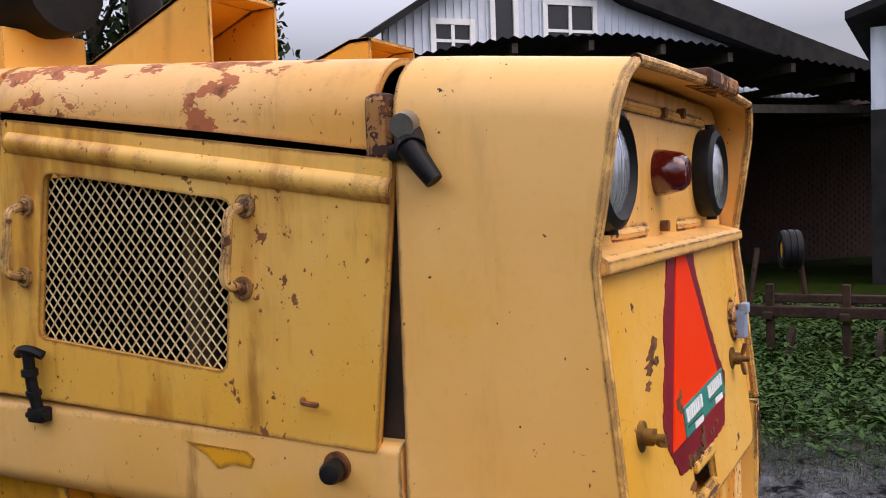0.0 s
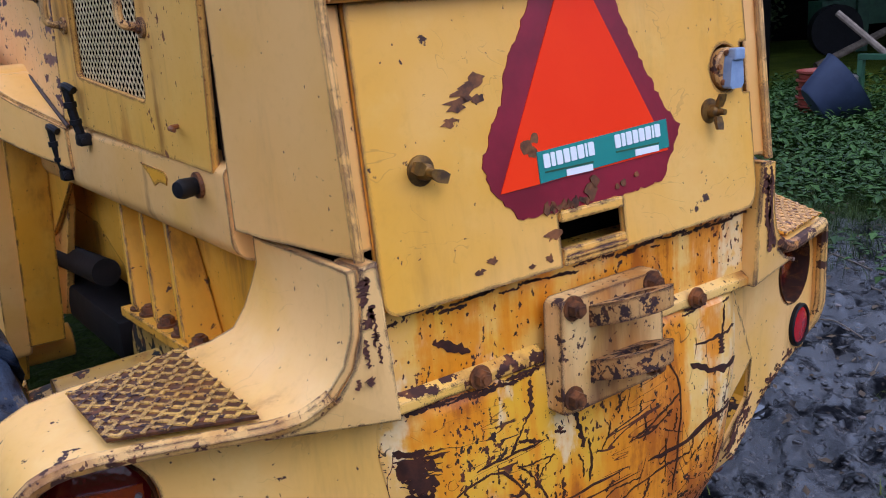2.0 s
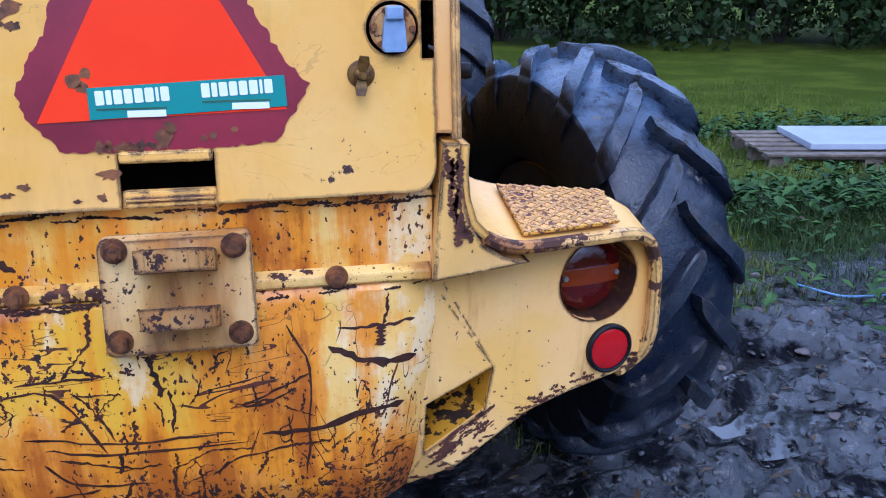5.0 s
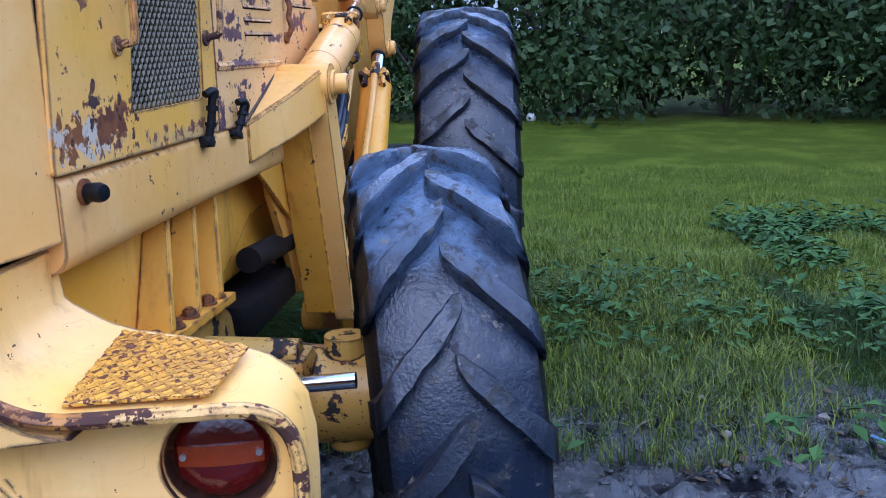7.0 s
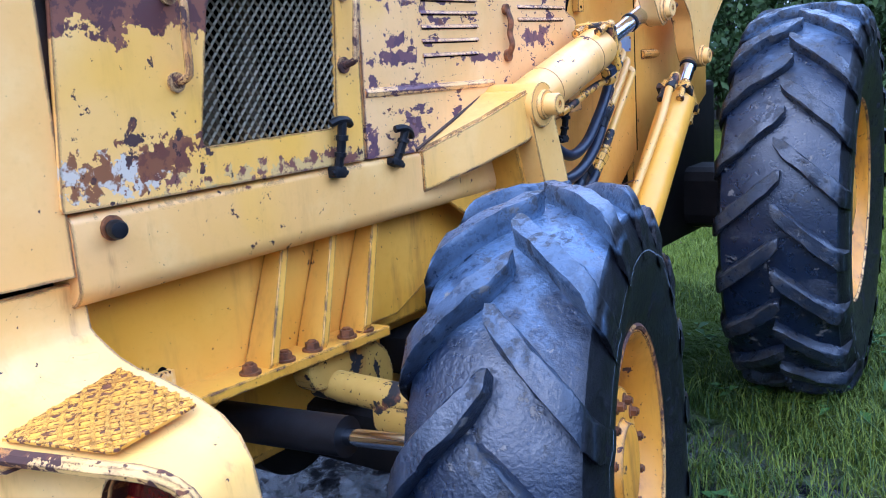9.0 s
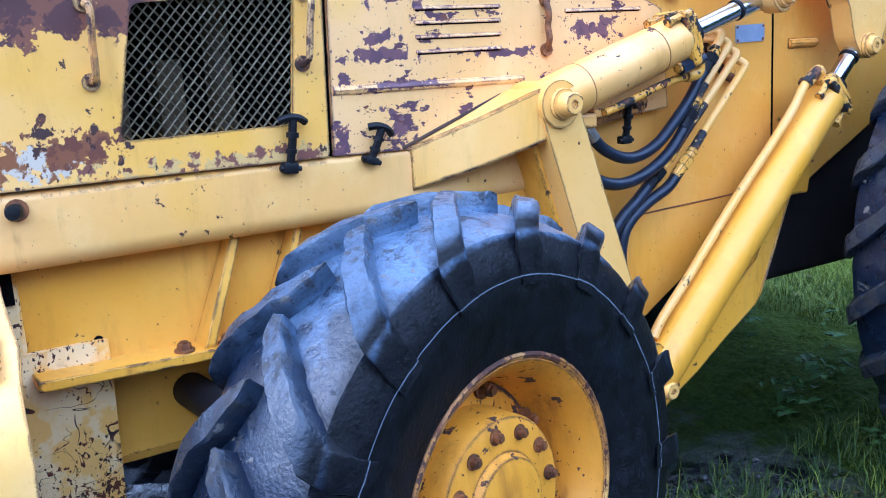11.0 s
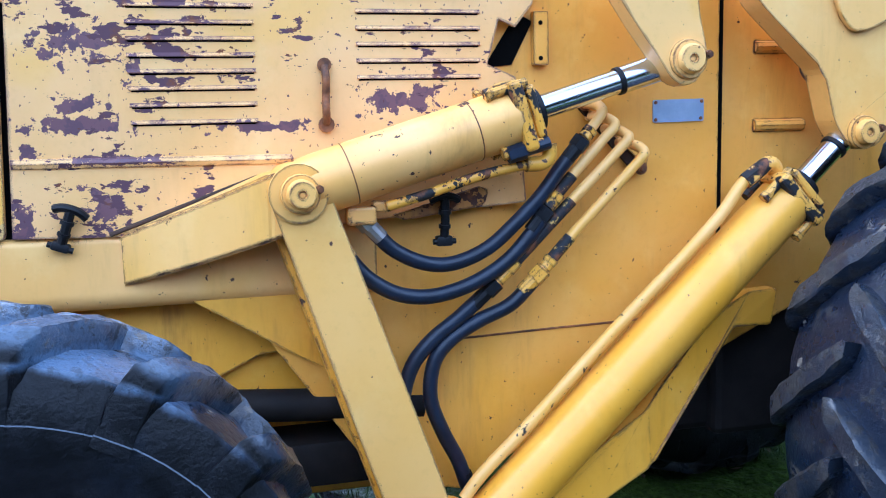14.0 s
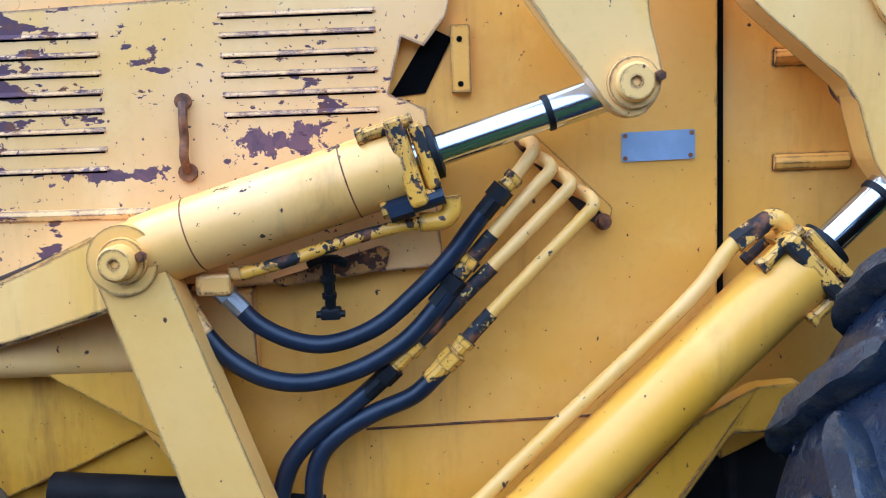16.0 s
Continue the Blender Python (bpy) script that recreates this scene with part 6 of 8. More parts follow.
# ---- lift arms and cylinders ----
def make_pin(parent, x, y, z, s, r=0.032, out=0.035):
    b = bmh()
    cyl(b, (x, y, z), (x + s * 0.012, y, z), r * 1.36, r * 1.28, seg=24)
    part("pin_collar", b, M_ARM, parent, "", True)
    b = bmh()
    lathe(b, [(0.010, r), (out, r), (out + 0.006, r * 0.85), (out + 0.006, r * 0.3), (out, r * 0.25), (out, 0.001)], (x, y, z), (s, 0, 0), 22)
    part("pin", b, M_ARM, parent, "worn steel pin", True)
    b = bmh()
    hexbolt(b, (x + s * 0.012, y + r * 1.2, z + 0.008), (s, 0, 0), 0.009, 0.014, False)
    part("keeper_bolt", b, M_BOLT, parent)


FOOT_BAR = [(1.640, 0.672), (1.668, 0.600), (1.716, 0.506), (1.760, 0.498), (1.857, 0.528), (1.930, 0.566), (2.055, 0.646), (2.192, 0.722), (2.245, 0.790), (2.430, 1.002), (2.545, 0.985), (2.560, 1.075), (2.478, 1.072), (2.365, 1.030), (2.214, 0.898), (2.172, 0.846), (1.895, 0.662), (1.730, 0.690)]


def make_arm(s):
    b = bmh()
    # beam that tapers from the rail out to the pin
    sec = [((s * 0.478, 1.115), 1.168, 1.271), ((s * 0.548, 1.265), 1.212, 1.328), ((s * 0.602, 1.40), 1.256, 1.384), ((s * 0.608, 1.50), 1.29, 1.39)]
    rings = []
    for (x, y), z0, z1 in sec:
        rings.append([b.verts.new(p) for p in ((x, y, z0), (x, y, z1), (s * 0.44, y, z1), (s * 0.44, y, z0))])
    for A, B in zip(rings, rings[1:]):
        for i in range(4):
            b.faces.new((A[i], A[(i + 1) % 4], B[(i + 1) % 4], B[i]))
    b.faces.new(rings[0])
    b.faces.new(rings[-1])
    bmesh.ops.bevel(b, geom=b.edges[:], offset=0.006, segments=2, affect="EDGES")
    arm = part("bracket_arm", b, M_ARM, loader, "welded yellow bracket arm beside the rear wheel")
    b = bmh()
    cyl(b, (s * 0.477, 1.10, 1.272), (s * 0.477, 1.385, 1.374), 0.0045, seg=6)
    part("arm_seam", b, M_JAMB, arm, "dark rusty seam above the arm")
    # post that runs down and forward to the lower pin
    b = bmh()
    prism(b, rounded([(1.396, 1.340), (1.424, 1.255), (1.577, 0.778), (1.637, 0.600), (1.720, 0.625), (1.742, 0.664), (1.711, 0.767), (1.538, 1.268), (1.509, 1.351), (1.456, 1.400)], 0.016, 3), "x", s * 0.548, s * 0.612, 0.008)
    part("post", b, M_ARM, arm, "slanting post of the bracket")
    b = bmh()
    prism(b, [(1.222, 1.142), (1.30, 1.24), (1.43, 1.28), (1.545, 0.945), (1.46, 0.992)], "x", s * 0.448, s * 0.460, 0.002, 1)
    part("web_plate", b, M_HULL, arm, "deep yellow web plate")
    b = bmh()
    prism(b, [(1.408, 1.262), (1.424, 1.264), (1.630, 0.640), (1.614, 0.634)], "x", s * 0.461, s * 0.556, 0.002, 1)
    part("post_web", b, M_HULL, arm, "plate that closes the back of the slanting post")
    b = bmh()
    cyl(b, (s * 0.44, 1.452, 1.346), (s * 0.620, 1.452, 1.346), 0.056, seg=28)
    part("pin_boss", b, M_ARM, arm, "", True)
    make_pin(arm, s * 0.620, 1.455, 1.346, s, 0.028, 0.040)
    # lower foot and bent bar alongside the lower cylinder
    b = bmh()
    prism(b, rounded(FOOT_BAR, 0.012, 2), "x", s * 0.556, s * 0.596, 0.006)
    shear(b, lambda v: Vector((v.x - s * 0.10 * smooth01(2.15, 2.55, v.y), v.y, v.z)))
    part("foot_bar", b, M_CYL, arm, "bent yellow bar at the foot of the cylinder")
    b = bmh()
    prism(b, rounded([(1.628, 0.680), (1.668, 0.600), (1.712, 0.512), (1.756, 0.500), (1.800, 0.520), (1.842, 0.575), (1.818, 0.640), (1.745, 0.705)], 0.02, 3), "x", s * 0.560, s * 0.622, 0.008)
    part("foot_lug", b, M_CYL, arm, "deep yellow lug that takes the lower pin")
    make_pin(arm, s * 0.622, 1.768, 0.566, s, 0.024, 0.035)
    b = bmh()
    cyl(b, (s * 0.42, 1.755, 0.585), (s * 0.60, 1.755, 0.585), 0.05, seg=20)
    part("foot_boss", b, M_HULL, arm, "", True)


def make_cylinder(s, p0, p1, r, barrel, rod, name_label, coat, end):
    """A hydraulic ram from pin p0 to pin p1; barrel: its length."""
    p0, p1 = Vector(p0), Vector(p1)
    d = (p1 - p0).normalized()
    side = Vector((s, 0, 0))
    up = side.cross(d).normalized()
    if up.z < 0:
        up = -up
    b = bmh()
    lathe(b, [(-0.02, r * 0.6), (0.02, r * 0.98), (0.055, r), (barrel * 0.30, r), (barrel * 0.65, r), (barrel, r), (barrel + 0.001, r * 0.7)], p0, d, 36)
    c = part("hydraulic_cylinder", b, coat, loader, name_label, True)
    for k in (0.235, 0.80) if barrel < 0.6 else ():
        b = bmh()
        lathe(b, [(barrel * k - 0.0012, r * 0.99), (barrel * k - 0.0012, r * 1.010), (barrel * k + 0.0012, r * 1.010), (barrel * k + 0.0012, r * 0.99)], p0, d, 36, close=True)
        part("weld_ring", b, M_BOLT, c, "thin rusty joint round the barrel", True)
    b = bmh()
    g = p0 + d * (barrel - 0.012)
    m = Matrix.Translation(g) @ Matrix((side, up, d)).transposed().to_4x4()
    box(b, (-r * 1.0, -r * 1.18, 0.0), (r * 0.98, r * 1.18, 0.030), 0.008, m=m)
    box(b, (-r * 0.8, -r * 0.9, 0.034), (r * 0.8, r * 0.9, 0.056), 0.008, m=m)
    part("gland_flange", b, M_PIPE, c, "bolted gland flange")
    b = bmh()
    lathe(b, [(0.056, r * 0.72), (0.066, r * 0.72), (0.07, r * 0.5), (0.07, r * 0.2)], g, d, 20)
    part("gland_seal", b, M_BLACK, c, "greasy black seal", True)
    for du in (-1, 1):
        for ds in (-0.55, 0.6):
            b = bmh()
            q = g + up * du * r * 0.98 + side * r * ds
            cyl(b, q - d * 0.034, q + d * 0.044, 0.0105, seg=10)
            cyl(b, q - d * 0.046, q - d * 0.034, 0.014, seg=6)
            part("gland_bolt", b, M_PIPE, c)
    b = bmh()
    L = (p1 - p0).length
    lathe(b, [(barrel, rod), (L - 0.02, rod), (L - 0.02, rod * 0.5)], p0, d, 24)
    part("piston_rod", b, M_CHROME, c, "bright chromed piston rod", True)
    b = bmh()
    lathe(b, [(L - end, rod * 1.01), (L - end + 0.002, rod * 1.12), (L - 0.02, rod * 1.15), (L, rod * 1.1)], p0, d, 24)
    part("rod_end", b, M_CHROME, c, "thicker chromed rod end", True)
    b = bmh()
    lathe(b, [(L - end - 0.006, rod * 1.0), (L - end - 0.005, rod * 1.14), (L - end + 0.004, rod * 1.16), (L - end + 0.006, rod * 1.1)], p0, d, 24)
    part("rod_ring", b, M_BLACK, c, "dark ring round the rod", True)
    return c, d, up


for side in (-1, 1):
    make_arm(side)
    make_cylinder(side, (side * 0.565, 1.450, 1.346), (side * 0.562, 2.244, 1.585), 0.061, 0.465, 0.0255, "fat cream-yellow tilt cylinder with chromed rod", M_CYL1, 0.125)
    make_cylinder(side, (side * 0.600, 1.750, 0.580), (side * 0.548, 2.710, 1.448), 0.061, 1.055, 0.026, "long yellow lift cylinder with chromed rod", M_CYL, 0.075)
    # boom lug and boom
    bm = bmh()
    prism(bm, rounded([(2.018, 1.823), (2.090, 1.719), (2.135, 1.654), (2.182, 1.593), (2.211, 1.549), (2.246, 1.530), (2.282, 1.556), (2.292, 1.60), (2.272, 1.68), (2.262, 1.86)], 0.02, 3), "x", side * 0.575, side * 0.628, 0.006)
    eye = bmh()
    cyl(eye, (side * 0.545, 2.246, 1.588), (side * 0.600, 2.246, 1.588), 0.043, seg=24)
    part("rod_eye", eye, M_ARM, loader, "cast eye on the end of the rod", True)
    lug = part("boom_lug", bm, M_ARM, loader, "cream cast lug that takes the upper rod")
    make_pin(lug, side * 0.628, 2.246, 1.588, side, 0.030, 0.022)
    bm = bmh()
    prism(bm, rounded([(2.30, 1.90), (2.445, 1.702), (2.60, 1.565), (2.632, 1.45), (2.672, 1.398), (2.72, 1.388), (2.765, 1.42), (2.80, 1.52), (3.05, 1.72), (3.3, 1.9)], 0.02, 3), "x", side * 0.515, side * 0.585, 0.006)
    bo = part("boom", bm, M_ARM, loader, "thick cream-yellow lifting boom")
    bm = bmh()
    prism(bm, rounded([(2.60, 1.9), (2.615, 1.70), (2.66, 1.64), (2.72, 1.66), (3.2, 1.9)], 0.03, 3), "x", side * 0.585, side * 0.600, 0.004)
    part("boom_stiffener", bm, M_ARM, bo)
    make_pin(bo, side * 0.585, 2.70, 1.43, side, 0.028, 0.024)

# hoses and steel pipes on the visible side
def hose(pts, r, mat, label, x):
    b = bmh()
    tube(b, [(x + (p[2] if len(p) > 2 else 0), p[0], p[1]) for p in pts], r, 12, 6)
    return part("hose" if mat is M_HOSE else "pipe", b, mat, loader, label, True)


RUBBER_LINE = "blue-black rubber hydraulic hose"
STEEL_LINE = "yellow steel hydraulic pipe"
hose([(1.605, 1.260), (1.643, 1.221), (1.703, 1.191), (1.765, 1.186), (1.839, 1.213), (1.905, 1.266), (1.960, 1.320), (1.999, 1.370), (2.043, 1.422)], 0.0155, M_HOSE, RUBBER_LINE, 0.545)
hose([(1.525, 1.250), (1.550, 1.212), (1.588, 1.167), (1.647, 1.131), (1.719, 1.121), (1.804, 1.141), (1.880, 1.183), (1.935, 1.238), (1.962, 1.275)], 0.0160, M_HOSE, RUBBER_LINE, 0.545)
hose([(1.640, 0.760, -0.02), (1.645, 0.850), (1.670, 0.960), (1.716, 1.022), (1.777, 1.067), (1.836, 1.115)], 0.0160, M_HOSE, RUBBER_LINE, 0.530)
hose([(1.800, 0.680, -0.03), (1.776, 0.752, -0.02), (1.738, 0.828), (1.714, 0.903), (1.724, 0.978), (1.760, 1.023), (1.822, 1.059), (1.890, 1.087), (1.930, 1.122), (1.952, 1.145)], 0.0160, M_HOSE, RUBBER_LINE, 0.530)
hose([(2.040, 1.412), (2.074, 1.452), (2.096, 1.480), (2.103, 1.492, -0.008), (2.100, 1.503, -0.03), (2.090, 1.508, -0.09)], 0.0115, M_TUBE, STEEL_LINE, 0.535)
hose([(1.960, 1.278), (2.030, 1.354), (2.104, 1.431), (2.128, 1.455), (2.128, 1.467, -0.010), (2.118, 1.475, -0.03), (2.108, 1.480, -0.09)], 0.0115, M_TUBE, STEEL_LINE, 0.535)
hose([(1.846, 1.125), (1.980, 1.255), (2.060, 1.331), (2.135, 1.403), (2.160, 1.430), (2.158, 1.440, -0.010), (2.148, 1.448, -0.03), (2.138, 1.452, -0.09)], 0.0115, M_TUBE, STEEL_LINE, 0.535)
hose([(1.950, 1.145), (2.021, 1.220), (2.100, 1.298), (2.178, 1.375), (2.197, 1.396), (2.195, 1.408, -0.010), (2.185, 1.416, -0.03), (2.172, 1.422, -0.09)], 0.0115, M_TUBE, STEEL_LINE, 0.535)


def fitting(p, q, r, mat=None):
    b = bmh()
    p, q = Vector(p), Vector(q)
    d = q - p
    cyl(b, p, p + d * 0.45, r, seg=6)
    cyl(b, p + d * 0.45, q, r * 0.82, seg=12)
    part("hose_fitting", b, mat or M_BLACK, loader, "hexagon hose fitting")


fitting((0.545, 2.052, 1.432), (0.545, 2.016, 1.390), 0.0195)
fitting((0.545, 1.972, 1.288), (0.545, 1.934, 1.244), 0.0195)
fitting((0.535, 1.862, 1.140), (0.530, 1.812, 1.094), 0.0195)
fitting((0.535, 1.966, 1.160), (0.530, 1.918, 1.114), 0.0195, M_PIPE)
for q0, q1 in (((0.540, 1.998, 1.318), (0.545, 1.972, 1.290)), ((0.535, 1.905, 1.182), (0.535, 1.864, 1.142)), ((0.540, 2.072, 1.450), (0.545, 2.053, 1.433)), ((0.535, 1.985, 1.182), (0.535, 1.967, 1.162))):
    fitting(q0, q1, 0.0170, M_PIPE)
fitting((0.545, 1.578, 1.290), (0.545, 1.618, 1.246), 0.0205, M_STEEL)
fitting((0.545, 1.512, 1.272), (0.545, 1.552, 1.208), 0.0225, M_RAIL)
fitting((0.500, 1.806, 0.662), (0.505, 1.790, 0.722), 0.0195)
bm = bmh()
box(bm, (0.535, 1.548, 1.276), (0.572, 1.606, 1.312), 0.006)
box(bm, (0.540, 1.600, 1.300), (0.566, 1.640, 1.322), 0.005)
part("port_block", bm, M_CYL1, loader, "cast port block under the tilt cylinder")
bm = bmh()
prism(bm, rounded([(2.074, 1.505), (2.106, 1.520), (2.240, 1.386), (2.238, 1.350), (2.205, 1.362)], 0.010), "x", 0.446, 0.458, 0.002)
part("pipe_flange", bm, M_IRON, loader, "slanting dark flange of the hydraulic pipes")
bm = bmh()
prism(bm, rounded([(2.080, 1.510), (2.106, 1.522), (2.243, 1.386), (2.238, 1.364)], 0.006), "x", 0.4585, 0.464, 0.001)
part("flange_cover", bm, M_PLATE, loader, "yellow cover strip over the pipe flange")
for y, z in ((2.092, 1.506), (2.226, 1.362)):
    bm = bmh()
    hexbolt(bm, (0.460, y, z), (1, 0, 0), 0.011, 0.014)
    part("flange_bolt", bm, M_BOLT, loader)
for sleeve in ([(1.965, 1.284), (1.998, 1.319), (2.032, 1.356)], [(1.872, 1.150), (1.93, 1.206), (1.98, 1.255), (2.030, 1.302)], [(1.967, 1.162), (1.998, 1.196), (2.026, 1.225)]):
    hose(sleeve, 0.0130, M_GRIME, "black grime and flaked paint on the pipe", 0.535)
# thin pipes that follow the cylinders
hose([(1.625, 1.311), (1.70, 1.330), (1.80, 1.360), (1.88, 1.378), (1.925, 1.384)], 0.0105, M_PIPE, "thin greasy pipe along the upper cylinder", 0.575)
bm = bmh()
tube(bm, [(0.575, 1.915, 1.384), (0.575, 1.950, 1.386), (0.575, 1.966, 1.400), (0.575, 1.966, 1.424)], 0.0155, 10, 4)
part("pipe_elbow", bm, M_CYL, loader, "yellow elbow at the gland", True)
bm = bmh()
cyl(bm, (0.600, 1.868, 1.404), (0.600, 1.905, 1.414), 0.018, seg=6)
cyl(bm, (0.600, 1.905, 1.414), (0.600, 1.955, 1.428), 0.014, seg=12)
part("union_nut", bm, M_HOSE, loader, "blue-black union nut at the gland")
hose([(1.765, 0.700, 0.02), (1.808, 0.748, 0.015), (1.920, 0.848, 0.01), (2.095, 1.010), (2.285, 1.186), (2.362, 1.262), (2.408, 1.322), (2.440, 1.348), (2.470, 1.362)], 0.0135, M_TUBE, "yellow pipe along the lift cylinder", 0.572)
bm = bmh()
cyl(bm, (0.572, 2.418, 1.330), (0.572, 2.452, 1.354), 0.019, seg=6)
tube(bm, [(0.572, 2.448, 1.352), (0.570, 2.478, 1.368), (0.562, 2.500, 1.352), (0.556, 2.505, 1.325)], 0.0175, 10, 4)
part("pipe_elbow", bm, M_PIPE, loader, "greasy elbow at the lift cylinder's gland", True)
make_latch(0.50, 1.757, 1.318, 1, 0.105, 0.0)
bm = bmh()
prism(bm, rounded([(1.655, 1.286), (1.845, 1.338), (1.860, 1.330), (1.852, 1.300), (1.80, 1.290), (1.675, 1.274)], 0.006), "x", 0.446, 0.492, 0.004)
part("latch_bracket", bm, M_LIP, loader, "scuffed bracket below the cylinder")




# ---- axles and wheels ----
def tyre_profile(r, w, rim):
    """(along the axle, radius) from one bead over the tread to the other."""
    h = w / 2
    return [(-h * 0.62, rim), (-h * 0.80, rim + 0.02), (-h * 0.97, rim + (r - rim) * 0.42), (-h * 0.99, rim + (r - rim) * 0.62), (-h * 0.94, r - 0.066), (-h * 0.85, r - 0.032), (-h * 0.5, r - 0.008), (0, r),
            (h * 0.5, r - 0.008), (h * 0.85, r - 0.032), (h * 0.94, r - 0.066), (h * 0.99, rim + (r - rim) * 0.62), (h * 0.97, rim + (r - rim) * 0.42), (h * 0.80, rim + 0.02), (h * 0.62, rim)]


def tyre_mesh(r, w, rim, lug_h, seg=150):
    b = bmh()
    lathe(b, tyre_profile(r - lug_h, w, rim) + [(w * 0.28, rim - 0.01), (-w * 0.28, rim - 0.01)], (0, 0, 0), (1, 0, 0), seg, close=True)
    for v in b.verts:
        v.co += v.co.normalized() * (noise.noise(v.co * 9) * 0.004 + noise.noise(v.co * 26) * 0.003)
    return b


def lug_mesh(r, w, lug_h, s, seed, turn):
    """One slanting tread bar on side s, at angle 0 of the wheel."""
    b = bmh()
    h, base = w / 2, r - lug_h
    rnd = random.Random(seed)

    def surf(u, ang, lift):
        a = abs(u)
        if a < 0.84:
            rad, x = base - 0.022 * (a / 0.84) ** 2, u * h
        else:
            t = (a - 0.84) / 0.30
            rad, x = base - 0.022 - 0.10 * t * t, math.copysign(h * (0.84 + 0.17 * min(1, t * 1.3)), u)
        rad += lift * (1 - 0.45 * max(0.0, a - 0.78) / 0.22 if a < 1.0 else max(0.12, 0.55 - (a - 1.0) / 0.3))
        return Vector((x, rad * math.cos(ang), rad * math.sin(ang)))

    half = 0.0310 / r
    rows = []
    for u in (-0.06, 0.0, 0.10, 0.22, 0.36, 0.50, 0.64, 0.78, 0.88, 0.97, 1.05, 1.13):
        ang = turn * (0.41 * (1 - u) if u < 1 else 0) * 0.78 * (0.57 / r)
        hw = half * (0.95 + 0.12 * max(0, u)) * (1.0 if u > 0.05 else 0.86 if u > -0.02 else 0.55)
        k = [rnd.uniform(-0.0035, 0.0035) for _ in range(4)]
        q = [surf(s * u, ang + hw * 1.12 + k[0] / r, -0.012 - 0.022 * max(0, u) ** 2), surf(s * u, ang + hw * 1.0 + k[1] / r, lug_h * 0.84), surf(s * u, ang + hw * 0.84, lug_h + k[2] * 0.6), surf(s * u, ang - hw * 0.84, lug_h + k[3] * 0.6), surf(s * u, ang - hw * 1.0 + k[0] / r, lug_h * 0.84), surf(s * u, ang - hw * 1.12 + k[1] / r, -0.012 - 0.022 * max(0, u) ** 2)]
        rows.append([b.verts.new(p) for p in q])
    for A, B in zip(rows, rows[1:]):
        for i in range(5):
            b.faces.new((A[i], A[i + 1], B[i + 1], B[i]))
    b.faces.new(rows[0])
    b.faces.new(rows[-1])
    bmesh.ops.recalc_face_normals(b, faces=b.faces)
    bmesh.ops.subdivide_edges(b, edges=b.edges[:], cuts=1, use_grid_fill=True)
    q = Vector((seed * 3.1, seed * 1.7, 0))
    for v in b.verts:
        d = noise.noise_vector(v.co * 22 + q) * 0.0045 + noise.noise_vector(v.co * 60 + q) * 0.0022
        v.co += d
    me = bpy.data.meshes.new("tread_lug")
    for f in b.faces:
        f.smooth = True
    b.to_mesh(me)
    b.free()
    me.set_sharp_from_angle(angle=radians(40))
    return me


